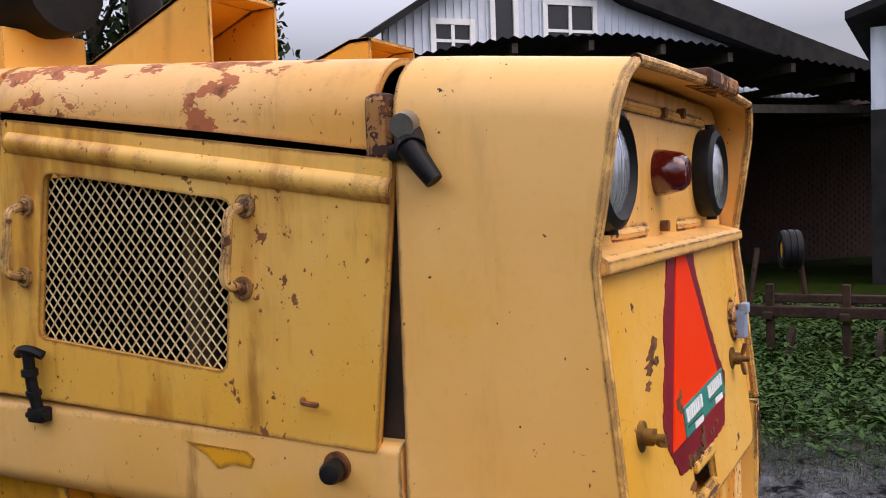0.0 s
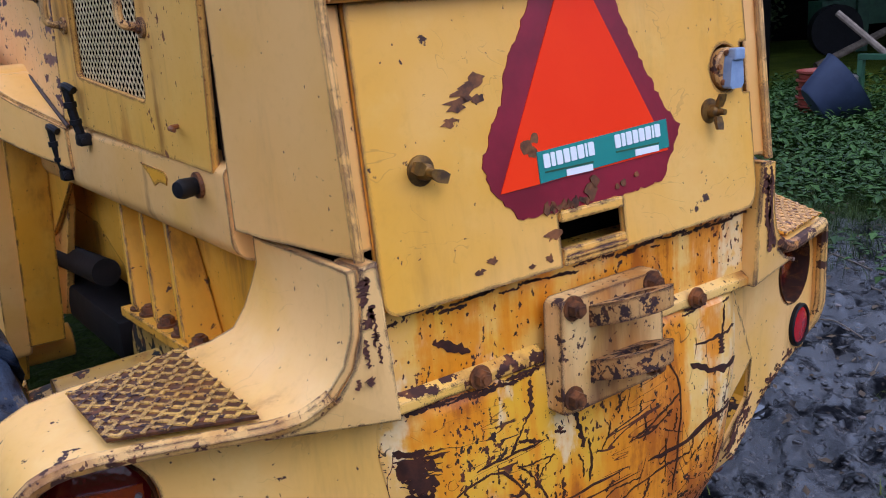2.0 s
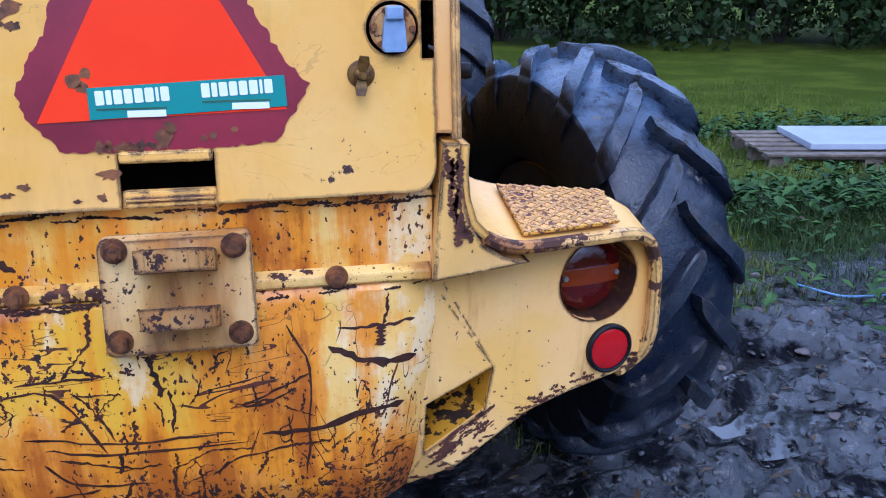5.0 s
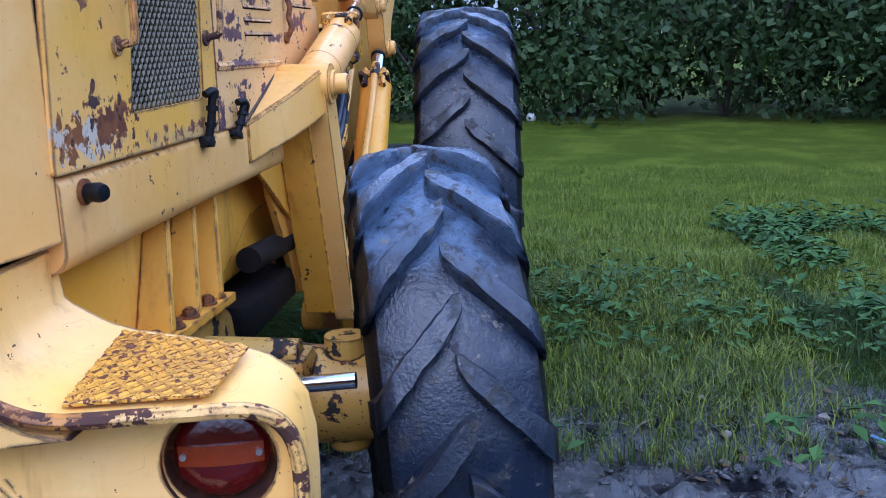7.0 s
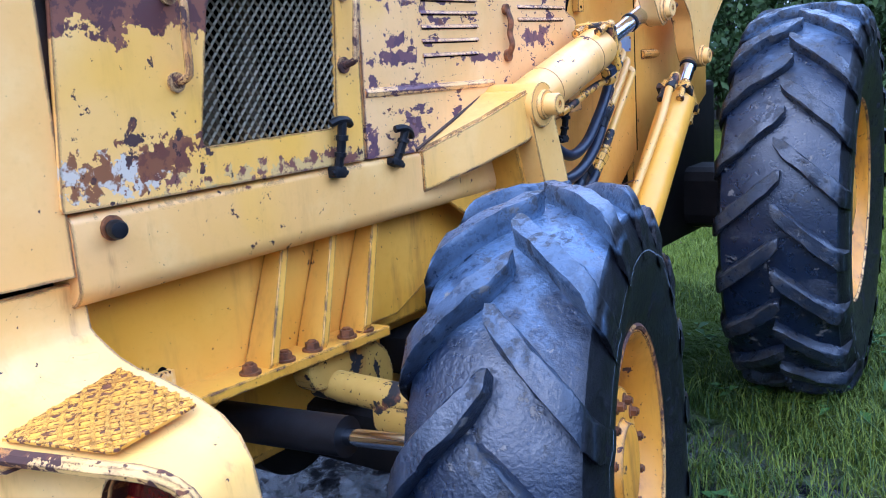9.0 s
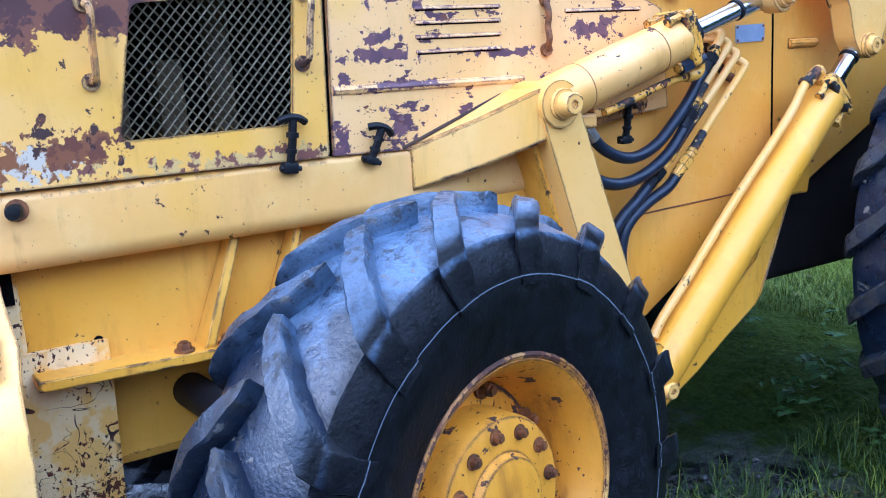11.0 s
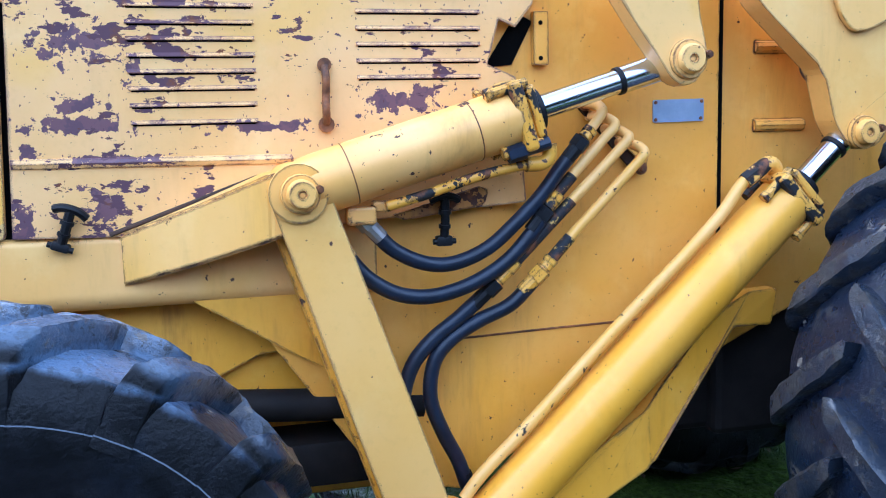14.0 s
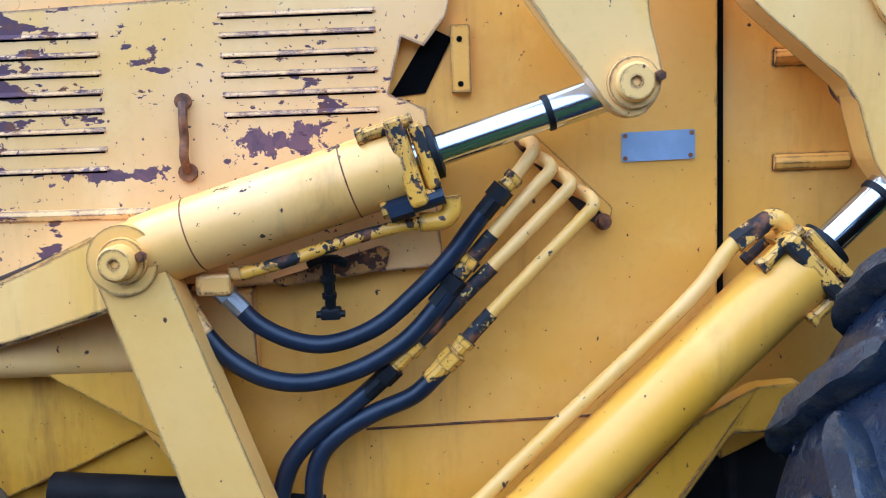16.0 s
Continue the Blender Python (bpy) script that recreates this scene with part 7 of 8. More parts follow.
def make_wheel(name, m, r, w, rim, lugs, lug_h, tyre_mat, label, turn):
    """A wheel with its outer face towards +x of its own frame."""
    wheel = new(name)
    wheel.parent = loader
    wheel.matrix_basis = Matrix.Translation(-loader.location) @ m
    wheel["label"] = label

    def sub(nm, b, mat, lab="", smooth=True):
        me = bpy.data.meshes.new(nm)
        bmesh.ops.recalc_face_normals(b, faces=b.faces)
        for f in b.faces:
            f.smooth = smooth
        b.to_mesh(me)
        b.free()
        me.set_sharp_from_angle(angle=radians(36))
        me.materials.append(mat)
        o = new(nm, me)
        o.parent = wheel
        if lab:
            o["label"] = lab
        return o

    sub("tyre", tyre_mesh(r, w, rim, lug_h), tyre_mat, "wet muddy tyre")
    for s in (-1, 1):
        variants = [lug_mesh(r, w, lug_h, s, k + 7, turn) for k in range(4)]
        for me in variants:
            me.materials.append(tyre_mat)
        for k in range(lugs):
            o = new("tread_lug", variants[k * 3 % 4])
            o.parent = wheel
            o.matrix_basis = Matrix.Rotation(2 * math.pi * (k + (0.5 if s > 0 else 0)) / lugs, 4, "X")
    h = w / 2
    b = bmh()
    lathe(b, [(h * 0.74, rim + 0.012), (h * 0.78, rim + 0.016), (h * 0.80, rim + 0.006), (h * 0.70, rim - 0.012), (h * 0.40, rim - 0.03), (h * 0.10, rim - 0.045), (-h * 0.1, rim - 0.055), (-h * 0.12, rim - 0.06), (-h * 0.62, rim - 0.02), (-h * 0.66, rim + 0.01), (-h * 0.60, rim + 0.004), (-h * 0.15, rim - 0.035), (h * 0.4, rim - 0.01), (h * 0.66, rim + 0.004)], (0, 0, 0), (1, 0, 0), 56, close=True)
    sub("rim", b, M_WHEEL, "yellow steel rim with rusty edge")
    b = bmh()
    lathe(b, [(h * 0.755, rim + 0.006), (h * 0.81, rim + 0.010), (h * 0.83, rim + 0.016), (h * 0.81, rim + 0.022), (h * 0.76, rim + 0.020)], (0, 0, 0), (1, 0, 0), 56, close=True)
    sub("rim_lip", b, M_LIP, "rusty lip of the rim")
    b = bmh()
    lathe(b, [(h * 0.02, rim - 0.05), (h * 0.06, rim * 0.72), (h * 0.06, rim * 0.60), (-h * 0.02, rim * 0.58), (-h * 0.02, 0.001)], (0, 0, 0), (1, 0, 0), 40)
    sub("wheel_disc", b, M_WHEEL, "yellow wheel disc")
    b = bmh()
    lathe(b, [(-h * 0.02, rim * 0.64), (h * 0.52, rim * 0.62), (h * 0.58, rim * 0.60), (h * 0.60, rim * 0.56), (h * 0.60, rim * 0.36), (h * 0.70, rim * 0.33), (h * 0.72, rim * 0.26), (h * 0.72, 0.001)], (0, 0, 0), (1, 0, 0), 36)
    sub("hub", b, M_WHEEL, "yellow planetary hub")
    for k in range(12):
        b = bmh()
        a = 2 * math.pi * k / 12
        hexbolt(b, (h * 0.59, rim * 0.50 * math.cos(a), rim * 0.50 * math.sin(a)), (1, 0, 0), 0.011, 0.016)
        sub("wheel_bolt", b, M_BOLT, "", False)
    for k in range(8):
        b = bmh()
        a = 2 * math.pi * (k + 0.5) / 8
        hexbolt(b, (h * 0.05, rim * 0.75 * math.cos(a), rim * 0.75 * math.sin(a)), (1, 0, 0), 0.015, 0.030)
        sub("wheel_bolt", b, M_BOLT, "", False)
    # black backing disc stands for the shade on the rim's inner side
    b = bmh()
    lathe(b, [(-h * 0.72, rim + 0.004), (-h * 0.66, rim - 0.004), (-h * 0.1, rim * 0.6), (-h * 0.1, 0.001)], (0, 0, 0), (1, 0, 0), 28)
    sub("rim_shade_disc", b, M_SOOT_SHADE, "black disc painted for the shade inside the rim")
    return wheel


STEER, TILT = 13.5, 2.8
REAR_Y, REAR_X = 0.912, 0.948
FRONT_Z, FRONT_Y, FRONT_X = 0.846, 3.11, 0.865
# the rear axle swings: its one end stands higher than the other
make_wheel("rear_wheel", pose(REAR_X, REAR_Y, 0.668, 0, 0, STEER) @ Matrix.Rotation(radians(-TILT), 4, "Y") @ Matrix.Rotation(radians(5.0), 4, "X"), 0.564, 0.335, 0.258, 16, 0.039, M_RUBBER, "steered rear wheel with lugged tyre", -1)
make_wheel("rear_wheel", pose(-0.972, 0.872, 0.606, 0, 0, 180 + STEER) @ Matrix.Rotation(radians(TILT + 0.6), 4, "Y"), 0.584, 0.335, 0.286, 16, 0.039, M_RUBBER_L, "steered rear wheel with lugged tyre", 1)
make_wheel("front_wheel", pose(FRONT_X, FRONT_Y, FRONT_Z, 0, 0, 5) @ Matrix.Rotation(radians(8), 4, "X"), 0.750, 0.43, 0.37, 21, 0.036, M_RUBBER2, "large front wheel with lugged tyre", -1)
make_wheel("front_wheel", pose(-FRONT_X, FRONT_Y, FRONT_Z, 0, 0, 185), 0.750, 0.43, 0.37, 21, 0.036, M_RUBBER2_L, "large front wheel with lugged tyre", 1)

# axle coloured black for the shaded cavity behind the wing
bm = bmh()
box(bm, (-0.72, 0.835, 0.58), (0.72, 0.975, 0.72), 0.03)
cyl(bm, (-0.2, 0.905, 0.66), (0.2, 0.905, 0.66), 0.16, seg=28)
part("rear_axle", bm, M_SOOT_SHADE, loader, "rear axle painted black for the shade of its cavity", True)
for s in (-1, 1):
    bm = bmh()
    cyl(bm, (s * 0.62, 0.905, 0.655), (s * 0.84, 0.905, 0.655), 0.12, 0.10, seg=24)
    cyl(bm, (s * 0.74, 0.905, 0.53), (s * 0.74, 0.905, 0.80), 0.05, seg=16)
    cyl(bm, (s * 0.40, 0.79, 0.80), (s * 0.66, 0.80, 0.79), 0.034, seg=18)
    box(bm, (s * 0.56, 0.76, 0.72), (s * 0.68, 0.88, 0.79), 0.02)
    part("steering_knuckle", bm, M_KNUCKLE, loader, "greasy yellow steering knuckle", True)
for s in (-1, 1):
    bm = bmh()
    cyl(bm, (s * 0.30, 0.60, 0.765), (s * 0.635, 0.61, 0.785), 0.040, seg=20)
    part("steering_cylinder", bm, M_BLACK, loader, "greasy black steering cylinder", True)
for s in (-1, 1):
    bm = bmh()
    cyl(bm, (s * 0.63, 0.61, 0.785), (s * 0.82, 0.62, 0.80), 0.017, seg=14)
    part("steering_rod", bm, M_CHROME, loader, "bright steering rod", True)
bm = bmh()
box(bm, (-0.30, 0.30, 0.62), (0.30, 1.9, 0.90), 0.03)
box(bm, (-0.36, 0.40, 0.84), (0.36, 1.9, 1.08), 0.01)
part("chassis", bm, M_HULL, loader, "dirty deep-yellow chassis frame")
# black blocks added for the shade between lift cylinder and front wheel
bm = bmh()
box(bm, (-0.36, 1.9, 0.70), (0.36, 2.9, 1.12), 0.02)
box(bm, (-0.395, 2.46, 0.69), (0.395, 3.40, 1.32), 0.02)
box(bm, (-0.64, 3.0, 0.74), (0.64, 3.28, 0.98), 0.05)
part("front_frame", bm, M_SOOT_SHADE, loader, "front frame filled out with black blocks for shade")
bm = bmh()
cyl(bm, (0.42, 1.22, 0.90), (0.42, 1.72, 0.86), 0.035, seg=16)
cyl(bm, (-0.42, 1.22, 0.90), (-0.42, 1.72, 0.86), 0.035, seg=16)
box(bm, (-0.44, 1.12, 0.70), (0.44, 1.60, 0.80), 0.01)
part("drive_shaft", bm, M_SOOT_SHADE, loader, "dark greasy shaft under the frame", True)
bm = bmh()
cyl(bm, (-0.72, 3.14, 0.846), (0.72, 3.14, 0.846), 0.13, seg=28)
part("front_axle", bm, M_KNUCKLE, loader, "greasy yellow front axle housing", True)


# ---- surroundings ----
def leaf_cloud(bm_, centre, radii, count, size, rnd, shell=0.55):
    """Many small leaves scattered through a lumpy crown."""
    for _ in range(count):
        while True:
            p = Vector((rnd.uniform(-1, 1), rnd.uniform(-1, 1), rnd.uniform(-1, 1)))
            l = p.length
            if shell * rnd.random() < l < 1.0:
                break
        q = Vector((centre[0] + p.x * radii[0], centre[1] + p.y * radii[1], centre[2] + p.z * radii[2]))
        if noise.noise(q * 0.9) < -0.22:
            continue
        n = Vector((rnd.uniform(-1, 1), rnd.uniform(-1, 1), rnd.uniform(-0.4, 1))).normalized()
        u = n.orthogonal().normalized()
        v = n.cross(u)
        a = rnd.uniform(0, 6.28)
        u, v = u * math.cos(a) + v * math.sin(a), v * math.cos(a) - u * math.sin(a)
        s = size * rnd.uniform(0.6, 1.4)
        bm_.faces.new([bm_.verts.new(q + u * s), bm_.verts.new(q + v * s * 0.55), bm_.verts.new(q - u * s), bm_.verts.new(q - v * s * 0.55)])


def make_tree(seed, h, spread):
    rnd = random.Random(seed)
    t = thing("tree", (0, 0, 0), "dark leafy broad tree at the edge of the lawn", "tree", "trees round the lawn")
    b = bmh()
    tube(b, [(0, 0, -0.3), (0.05, 0.03, h * 0.2), (-0.05, 0.1, h * 0.45), (0.1, 0.0, h * 0.75)], 0.17, 9, 5)
    tips = []
    for k in range(7):
        a = k * 2.4 + rnd.uniform(-0.4, 0.4)
        z0 = h * rnd.uniform(0.25, 0.55)
        tip = Vector((math.cos(a) * spread * rnd.uniform(0.5, 0.85), math.sin(a) * spread * rnd.uniform(0.5, 0.85), z0 + h * rnd.uniform(0.1, 0.32)))
        tube(b, [(0, 0, z0), tuple(tip * 0.5 + Vector((0, 0, z0 * 0.55))), tuple(tip)], 0.06, 6, 4)
        tips.append(tip)
    part("trunk", b, M_BARK, t, "dark bark trunk and limbs", True)
    b = bmh()
    for tip in tips:
        leaf_cloud(b, tip, (spread * 0.6, spread * 0.6, h * 0.2), 900, 0.13, rnd)
    leaf_cloud(b, (0, 0, h * 0.75), (spread * 0.8, spread * 0.8, h * 0.28), 1500, 0.13, rnd)
    leaf_cloud(b, (0, 0, h * 0.3), (spread * 0.95, spread * 0.95, h * 0.24), 1700, 0.12, rnd, 0.9)
    part("crown", b, M_LEAF, t, "dark green leaves")
    return t


def make_bush(seed):
    rnd = random.Random(seed)
    t = thing("bush", (0, 0, 0), "dense dark green bush under the trees", "bush", "bushes round the lawn")
    b = bmh()
    for k in range(6):
        a = k * 1.05
        tube(b, [(0, 0, -0.1), (math.cos(a) * 0.3, math.sin(a) * 0.3, 0.6), (math.cos(a) * 0.7, math.sin(a) * 0.7, 1.2)], 0.025, 5, 3)
    part("branching_stem", b, M_BARK, t)
    b = bmh()
    for k in range(5):
        leaf_cloud(b, (rnd.uniform(-0.9, 0.9), rnd.uniform(-0.5, 0.5), rnd.uniform(0.5, 1.3)), (1.1, 0.9, 0.8), 1300, 0.05, rnd, 0.9)
    part("foliage", b, M_BUSH, t, "dark green leaves")
    return t


def lay_out_trees():
    rnd = random.Random(11)
    kinds = [make_tree(1, 9.0, 2.8), make_tree(2, 10.5, 3.1), make_tree(3, 8.0, 2.6)]
    spots = []
    for k in range(20):
        a = radians(54 + 6.6 * k)
        r = 18.5 + rnd.uniform(-0.6, 2.0)
        spots.append((math.cos(a) * r * 1.15 + 2.0, math.sin(a) * r - 0.5))
    for i, (x, y) in enumerate(spots):
        m = pose(x, y, 0.05, 0, 0, rnd.uniform(0, 360)) @ Matrix.Scale(rnd.uniform(0.9, 1.15), 4)
        k = kinds[i % 3]
        if i < 3:
            k.matrix_basis = m
        else:
            copy_thing(k, m)
    bushes = [make_bush(5), make_bush(6)]
    for k in range(34):
        a = radians(50 + 4.0 * k)
        r = 16.6 + rnd.uniform(-0.5, 0.9)
        m = pose(math.cos(a) * r * 1.15 + 2.0, math.sin(a) * r - 0.4, 0.0, 0, 0, rnd.uniform(0, 360)) @ Matrix.Scale(rnd.uniform(0.8, 1.35), 4)
        if k < 2:
            bushes[k].matrix_basis = m
        else:
            copy_thing(bushes[k % 2], m)


lay_out_trees()


# barn: its front runs from A to B
BA, BB = Vector((12.7, 8.9, 0)), Vector((22.6, 0.6, 0))
BU = (BB - BA).normalized()
BN = Vector((BU.y, -BU.x, 0))
if BN.x > 0:
    BN = -BN
BLEN = (BB - BA).length


def barn_pt(u, d, z):
    """u metres along the barn's front, d metres out of it."""
    return BA + BU * u + BN * d + Vector((0, 0, z))


def barn_block(bm_, u0, u1, d0, d1, z0, z1):
    c = [barn_pt(u, d, z) for z in (z0, z1) for u, d in ((u0, d0), (u1, d0), (u1, d1), (u0, d1))]
    vs = [bm_.verts.new(p) for p in c]
    for f in ((0, 3, 2, 1), (4, 5, 6, 7), (0, 1, 5, 4), (1, 2, 6, 5), (2, 3, 7, 6), (3, 0, 4, 7)):
        bm_.faces.new([vs[i] for i in f])


def roof_z(u):
    keys = [(0.13, 4.62), (1.09, 5.27), (3.3, 6.55), (5.48, 5.48), (9.53, 4.36), (11.7, 3.78), (BLEN + 2, 3.4)]
    for (a, za), (b_, zb) in zip(keys, keys[1:]):
        if a <= u <= b_:
            return za + (zb - za) * (u - a) / (b_ - a)
    return keys[0][1] if u < keys[0][0] else keys[-1][1]


barn = thing("barn", tuple(barn_pt(BLEN / 2, -2, 0)), "white boarded barn above an open dark shed with brick wall", "barn")
WINDOWS = ((1.36, 2.10, 4.28, 4.95, 2, 2), (2.60, 3.03, 4.3, 5.62, 1, 1), (3.74, 4.80, 4.35, 5.42, 2, 2))
u_left = 0.36
us = [u_left + (11.75 - u_left) * k / 60 for k in range(61)]
bm = bmh()
outline = [(us[0], 3.62)] + [(us[-1], 3.62)] + [(u, roof_z(u)) for u in us[::-1]]
faces = [[bm.verts.new(barn_pt(u, d, z)) for u, z in outline] for d in (0.0, -0.12)]
bm.faces.new(faces[0])
bm.faces.new(faces[1][::-1])
for i in range(len(outline)):
    k = (i + 1) % len(outline)
    bm.faces.new((faces[0][i], faces[1][i], faces[1][k], faces[0][k]))
barn_wall = part("wall", bm, M_WHITEWALL, barn, "white boarded gable wall")
for k in range(int((11.6 - u_left) / 0.165)):
    b = bmh()
    u = u_left + 0.1 + k * 0.165
    gap = [w for w in WINDOWS if w[0] - 0.09 < u + 0.02 < w[1] + 0.09]
    if gap:
        barn_block(b, u, u + 0.035, 0.0, 0.028, 3.62, gap[0][2] - 0.09)
        barn_block(b, u, u + 0.035, 0.0, 0.028, gap[0][3] + 0.09, max(gap[0][3] + 0.12, roof_z(u + 0.02) - 0.03))
    else:
        barn_block(b, u, u + 0.035, 0.0, 0.028, 3.62, roof_z(u + 0.02) - 0.03)
    part("batten", b, M_WHITEWALL, barn)
bm = bmh()
rings = []
for u in [0.10] + us[3:]:
    thick = 0.14 + 0.50 * smooth01(3.2, 5.0, u)
    z = roof_z(u) - 0.02
    rings.append([bm.verts.new(barn_pt(u, d, z + h)) for d, h in ((0.45, 0), (0.45, thick), (-9, thick), (-9, 0))])
for A, B in zip(rings, rings[1:]):
    for i in range(4):
        bm.faces.new((A[i], A[(i + 1) % 4], B[(i + 1) % 4], B[i]))
bm.faces.new(rings[0])
bm.faces.new(rings[-1])
part("roof", bm, M_ROOFING, barn, "dark roof with deep verge")


def barn_window(u0, u1, zlo, zhi, cols, rows_):
    b = bmh()
    barn_block(b, u0, u1, 0.0, 0.02, zlo, zhi)
    w = part("window", b, M_GLASS, barn, "dark window with white frame")
    b = bmh()
    f = 0.085
    for ua, ub, za, zb in ((u0 - f, u0 + 0.02, zlo - f, zhi + f), (u1 - 0.02, u1 + f, zlo - f, zhi + f), (u0, u1, zlo - f, zlo + 0.03), (u0, u1, zhi - 0.03, zhi + f)):
        barn_block(b, ua, ub, 0.01, 0.07, za, zb)
    for c_ in range(1, cols):
        uc = u0 + (u1 - u0) * c_ / cols
        barn_block(b, uc - 0.035, uc + 0.035, 0.015, 0.06, zlo, zhi)
    for r_ in range(1, rows_):
        zc = zlo + (zhi - zlo) * r_ / rows_
        barn_block(b, u0, u1, 0.02, 0.055, zc - 0.03, zc + 0.03)
    part("window_frame", b, M_WHITE, w, "white window frame")


for win in WINDOWS:
    barn_window(*win)
# lean-to roof of corrugated sheets
bm = bmh()


def lean_edge(u):
    keys = [(-3.0, 3.32), (-0.82, 3.50), (0.48, 3.76), (2.28, 3.87), (4.15, 3.74), (6.91, 3.44), (11.5, 2.95)]
    for (a, za), (b_, zb) in zip(keys, keys[1:]):
        if a <= u <= b_:
            return za + (zb - za) * (u - a) / (b_ - a)
    return keys[0][1] if u < keys[0][0] else keys[-1][1]


# past u = 7 the roof is unseen, extended to shade the brick wall
lu = np.arange(-0.9, 11.5, 0.045)
rowsF, rowsB = [], []
for k, u in enumerate(lu):
    wv = 0.022 * math.sin(k * 2 * math.pi / 4)
    jag = 0.12 * (noise.noise(Vector((u * 0.9 // 0.9, 3, 1))))
    rowsF.append(bm.verts.new(barn_pt(u, 5.0 + jag, lean_edge(u) + wv)))
    rowsB.append(bm.verts.new(barn_pt(u * 1.35 + 1.2, 0.1, min(3.95, lean_edge(u) + 0.22) + wv)))
for k in range(len(lu) - 1):
    bm.faces.new((rowsF[k], rowsF[k + 1], rowsB[k + 1], rowsB[k]))
bmesh.ops.solidify(bm, geom=bm.faces[:], thickness=0.02)
part("lean_to_roof", bm, M_ROOFING, barn, "dark corrugated lean-to roof", True)
# bark brown in place of wood paints the shade on rafters and beam
for u in np.arange(-0.6, 11.2, 1.2):
    bm = bmh()
    barn_block(bm, u, u + 0.09, 0.2, 4.9, lean_edge(u) - 0.20, lean_edge(u) - 0.06)
    part("rafter", bm, M_BARK, barn, "weathered rafter, darkened for the shade under the lean-to")
bm = bmh()
barn_block(bm, -0.9, 11.4, 4.5, 4.62, 2.80, 2.93)
part("beam", bm, M_BARK, barn, "weathered beam, darkened for the shade under the lean-to")
# shed walls and ceiling added near-black for the shade behind the opening
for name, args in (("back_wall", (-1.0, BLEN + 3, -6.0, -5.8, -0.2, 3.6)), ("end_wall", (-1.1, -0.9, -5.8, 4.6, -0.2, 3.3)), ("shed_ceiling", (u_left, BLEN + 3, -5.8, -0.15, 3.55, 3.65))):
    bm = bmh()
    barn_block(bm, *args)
    part(name, bm, M_SHADE, barn, "inner side of the shed, painted near-black for shade")
u_b0, u_b1 = 7.2, 12.3
bm = bmh()
barn_block(bm, u_b0, u_b1 + 1.5, -0.3, -0.02, -0.2, 3.6)
brickwall = part("brick_wall", bm, M_MORTAR, barn, "dark red brick wall")
for px, py, mat_ in ((9.07, 3.26, M_REDPOST), (13.2, -0.6, M_WOOD)):
    bm = bmh()
    box(bm, (px - 0.07, py - 0.07, -0.1), (px + 0.07, py + 0.07, 2.9), 0.01)
    part("post", bm, mat_, barn, "painted timber post of the shed")
# white house corner beyond
house = thing("white_house", (16.5, -1.6, 0), "white boarded house corner with dark base", "house")
bm = bmh()
box(bm, (14.0, -6.0, 2.75), (20.0, 0.575, 4.0))
part("wall", bm, M_WHITEWALL, house, "white boarded wall")
bm = bmh()
box(bm, (13.98, -6.0, -0.2), (20.0, 0.58, 2.75))
part("base", bm, M_ROOFING, house, "dark base")
for k in range(12):
    bm = bmh()
    box(bm, (13.97, 0.50 - 0.17 * k, 2.76), (14.0, 0.535 - 0.17 * k, 4.0))
    part("batten", bm, M_WHITEWALL, house)
bm = bmh()
prism(bm, [(-6.5, 6.4), (0.89, 4.08), (0.89, 4.20), (-6.5, 6.7)], "x", 13.5, 20.5)
part("roof", bm, M_ROOFING, house, "dark roof edge")

# old implement frame in the grass
imp = thing("implement_frame", (7.4, 0.6, 0.0), "rusty farm implement frame with a small wheel in the grass", "implement")
bm = bmh()
box(bm, (7.25, -1.2, 0.42), (7.37, 1.25, 0.52), 0.01)
box(bm, (7.9, -0.6, 0.48), (8.0, 1.2, 0.56), 0.01)
for y in (1.0, 0.35, -0.5):
    box(bm, (7.2, y, 0.40), (8.05, y + 0.09, 0.47), 0.01)
    box(bm, (7.28, y, 0.0), (7.36, y + 0.07, 0.72), 0.01)
part("frame", bm, M_IRON, imp, "rusty beams")
bm = bmh()
for y in (0.85, 0.1, -0.7):
    prism(bm, rounded([(7.2, 0.0), (7.65, 0.0), (7.6, 0.3), (7.3, 0.22)], 0.05), "y", y, y + 0.05, 0.01)
part("share", bm, M_IRON, imp, "rusty shares")
bm = bmh()
lathe(bm, [(0.0, 0.10), (0.0, 0.17), (0.02, 0.19), (0.05, 0.192), (0.055, 0.183), (0.065, 0.183), (0.07, 0.193), (0.11, 0.195), (0.115, 0.185), (0.125, 0.185), (0.13, 0.193), (0.17, 0.19), (0.19, 0.17), (0.19, 0.10)], (7.88, 1.02, 1.0), (0.35, -1, 0), 30, close=True)
small = part("small_wheel", bm, M_BLACK, imp, "small dark ribbed wheel", True)
bm = bmh()
lathe(bm, [(0.02, 0.10), (0.17, 0.10), (0.175, 0.06), (0.20, 0.05), (0.20, 0.001)], (7.88, 1.02, 1.0), (0.35, -1, 0), 20)
part("hub", bm, M_HULL, small, "yellow hub", True)
for pts in ([(7.55, 1.45, 0.45), (7.62, 1.40, 1.12)], [(7.62, 1.28, 0.45), (7.80, 1.22, 1.02)], [(7.95, 0.80, 0.5), (7.92, 0.86, 1.0)], [(7.45, 1.62, 0.1), (7.62, 1.36, 1.05)]):
    bm = bmh()
    tube(bm, pts, 0.028, 8, 1, False)
    part("strut", bm, M_IRON, imp)

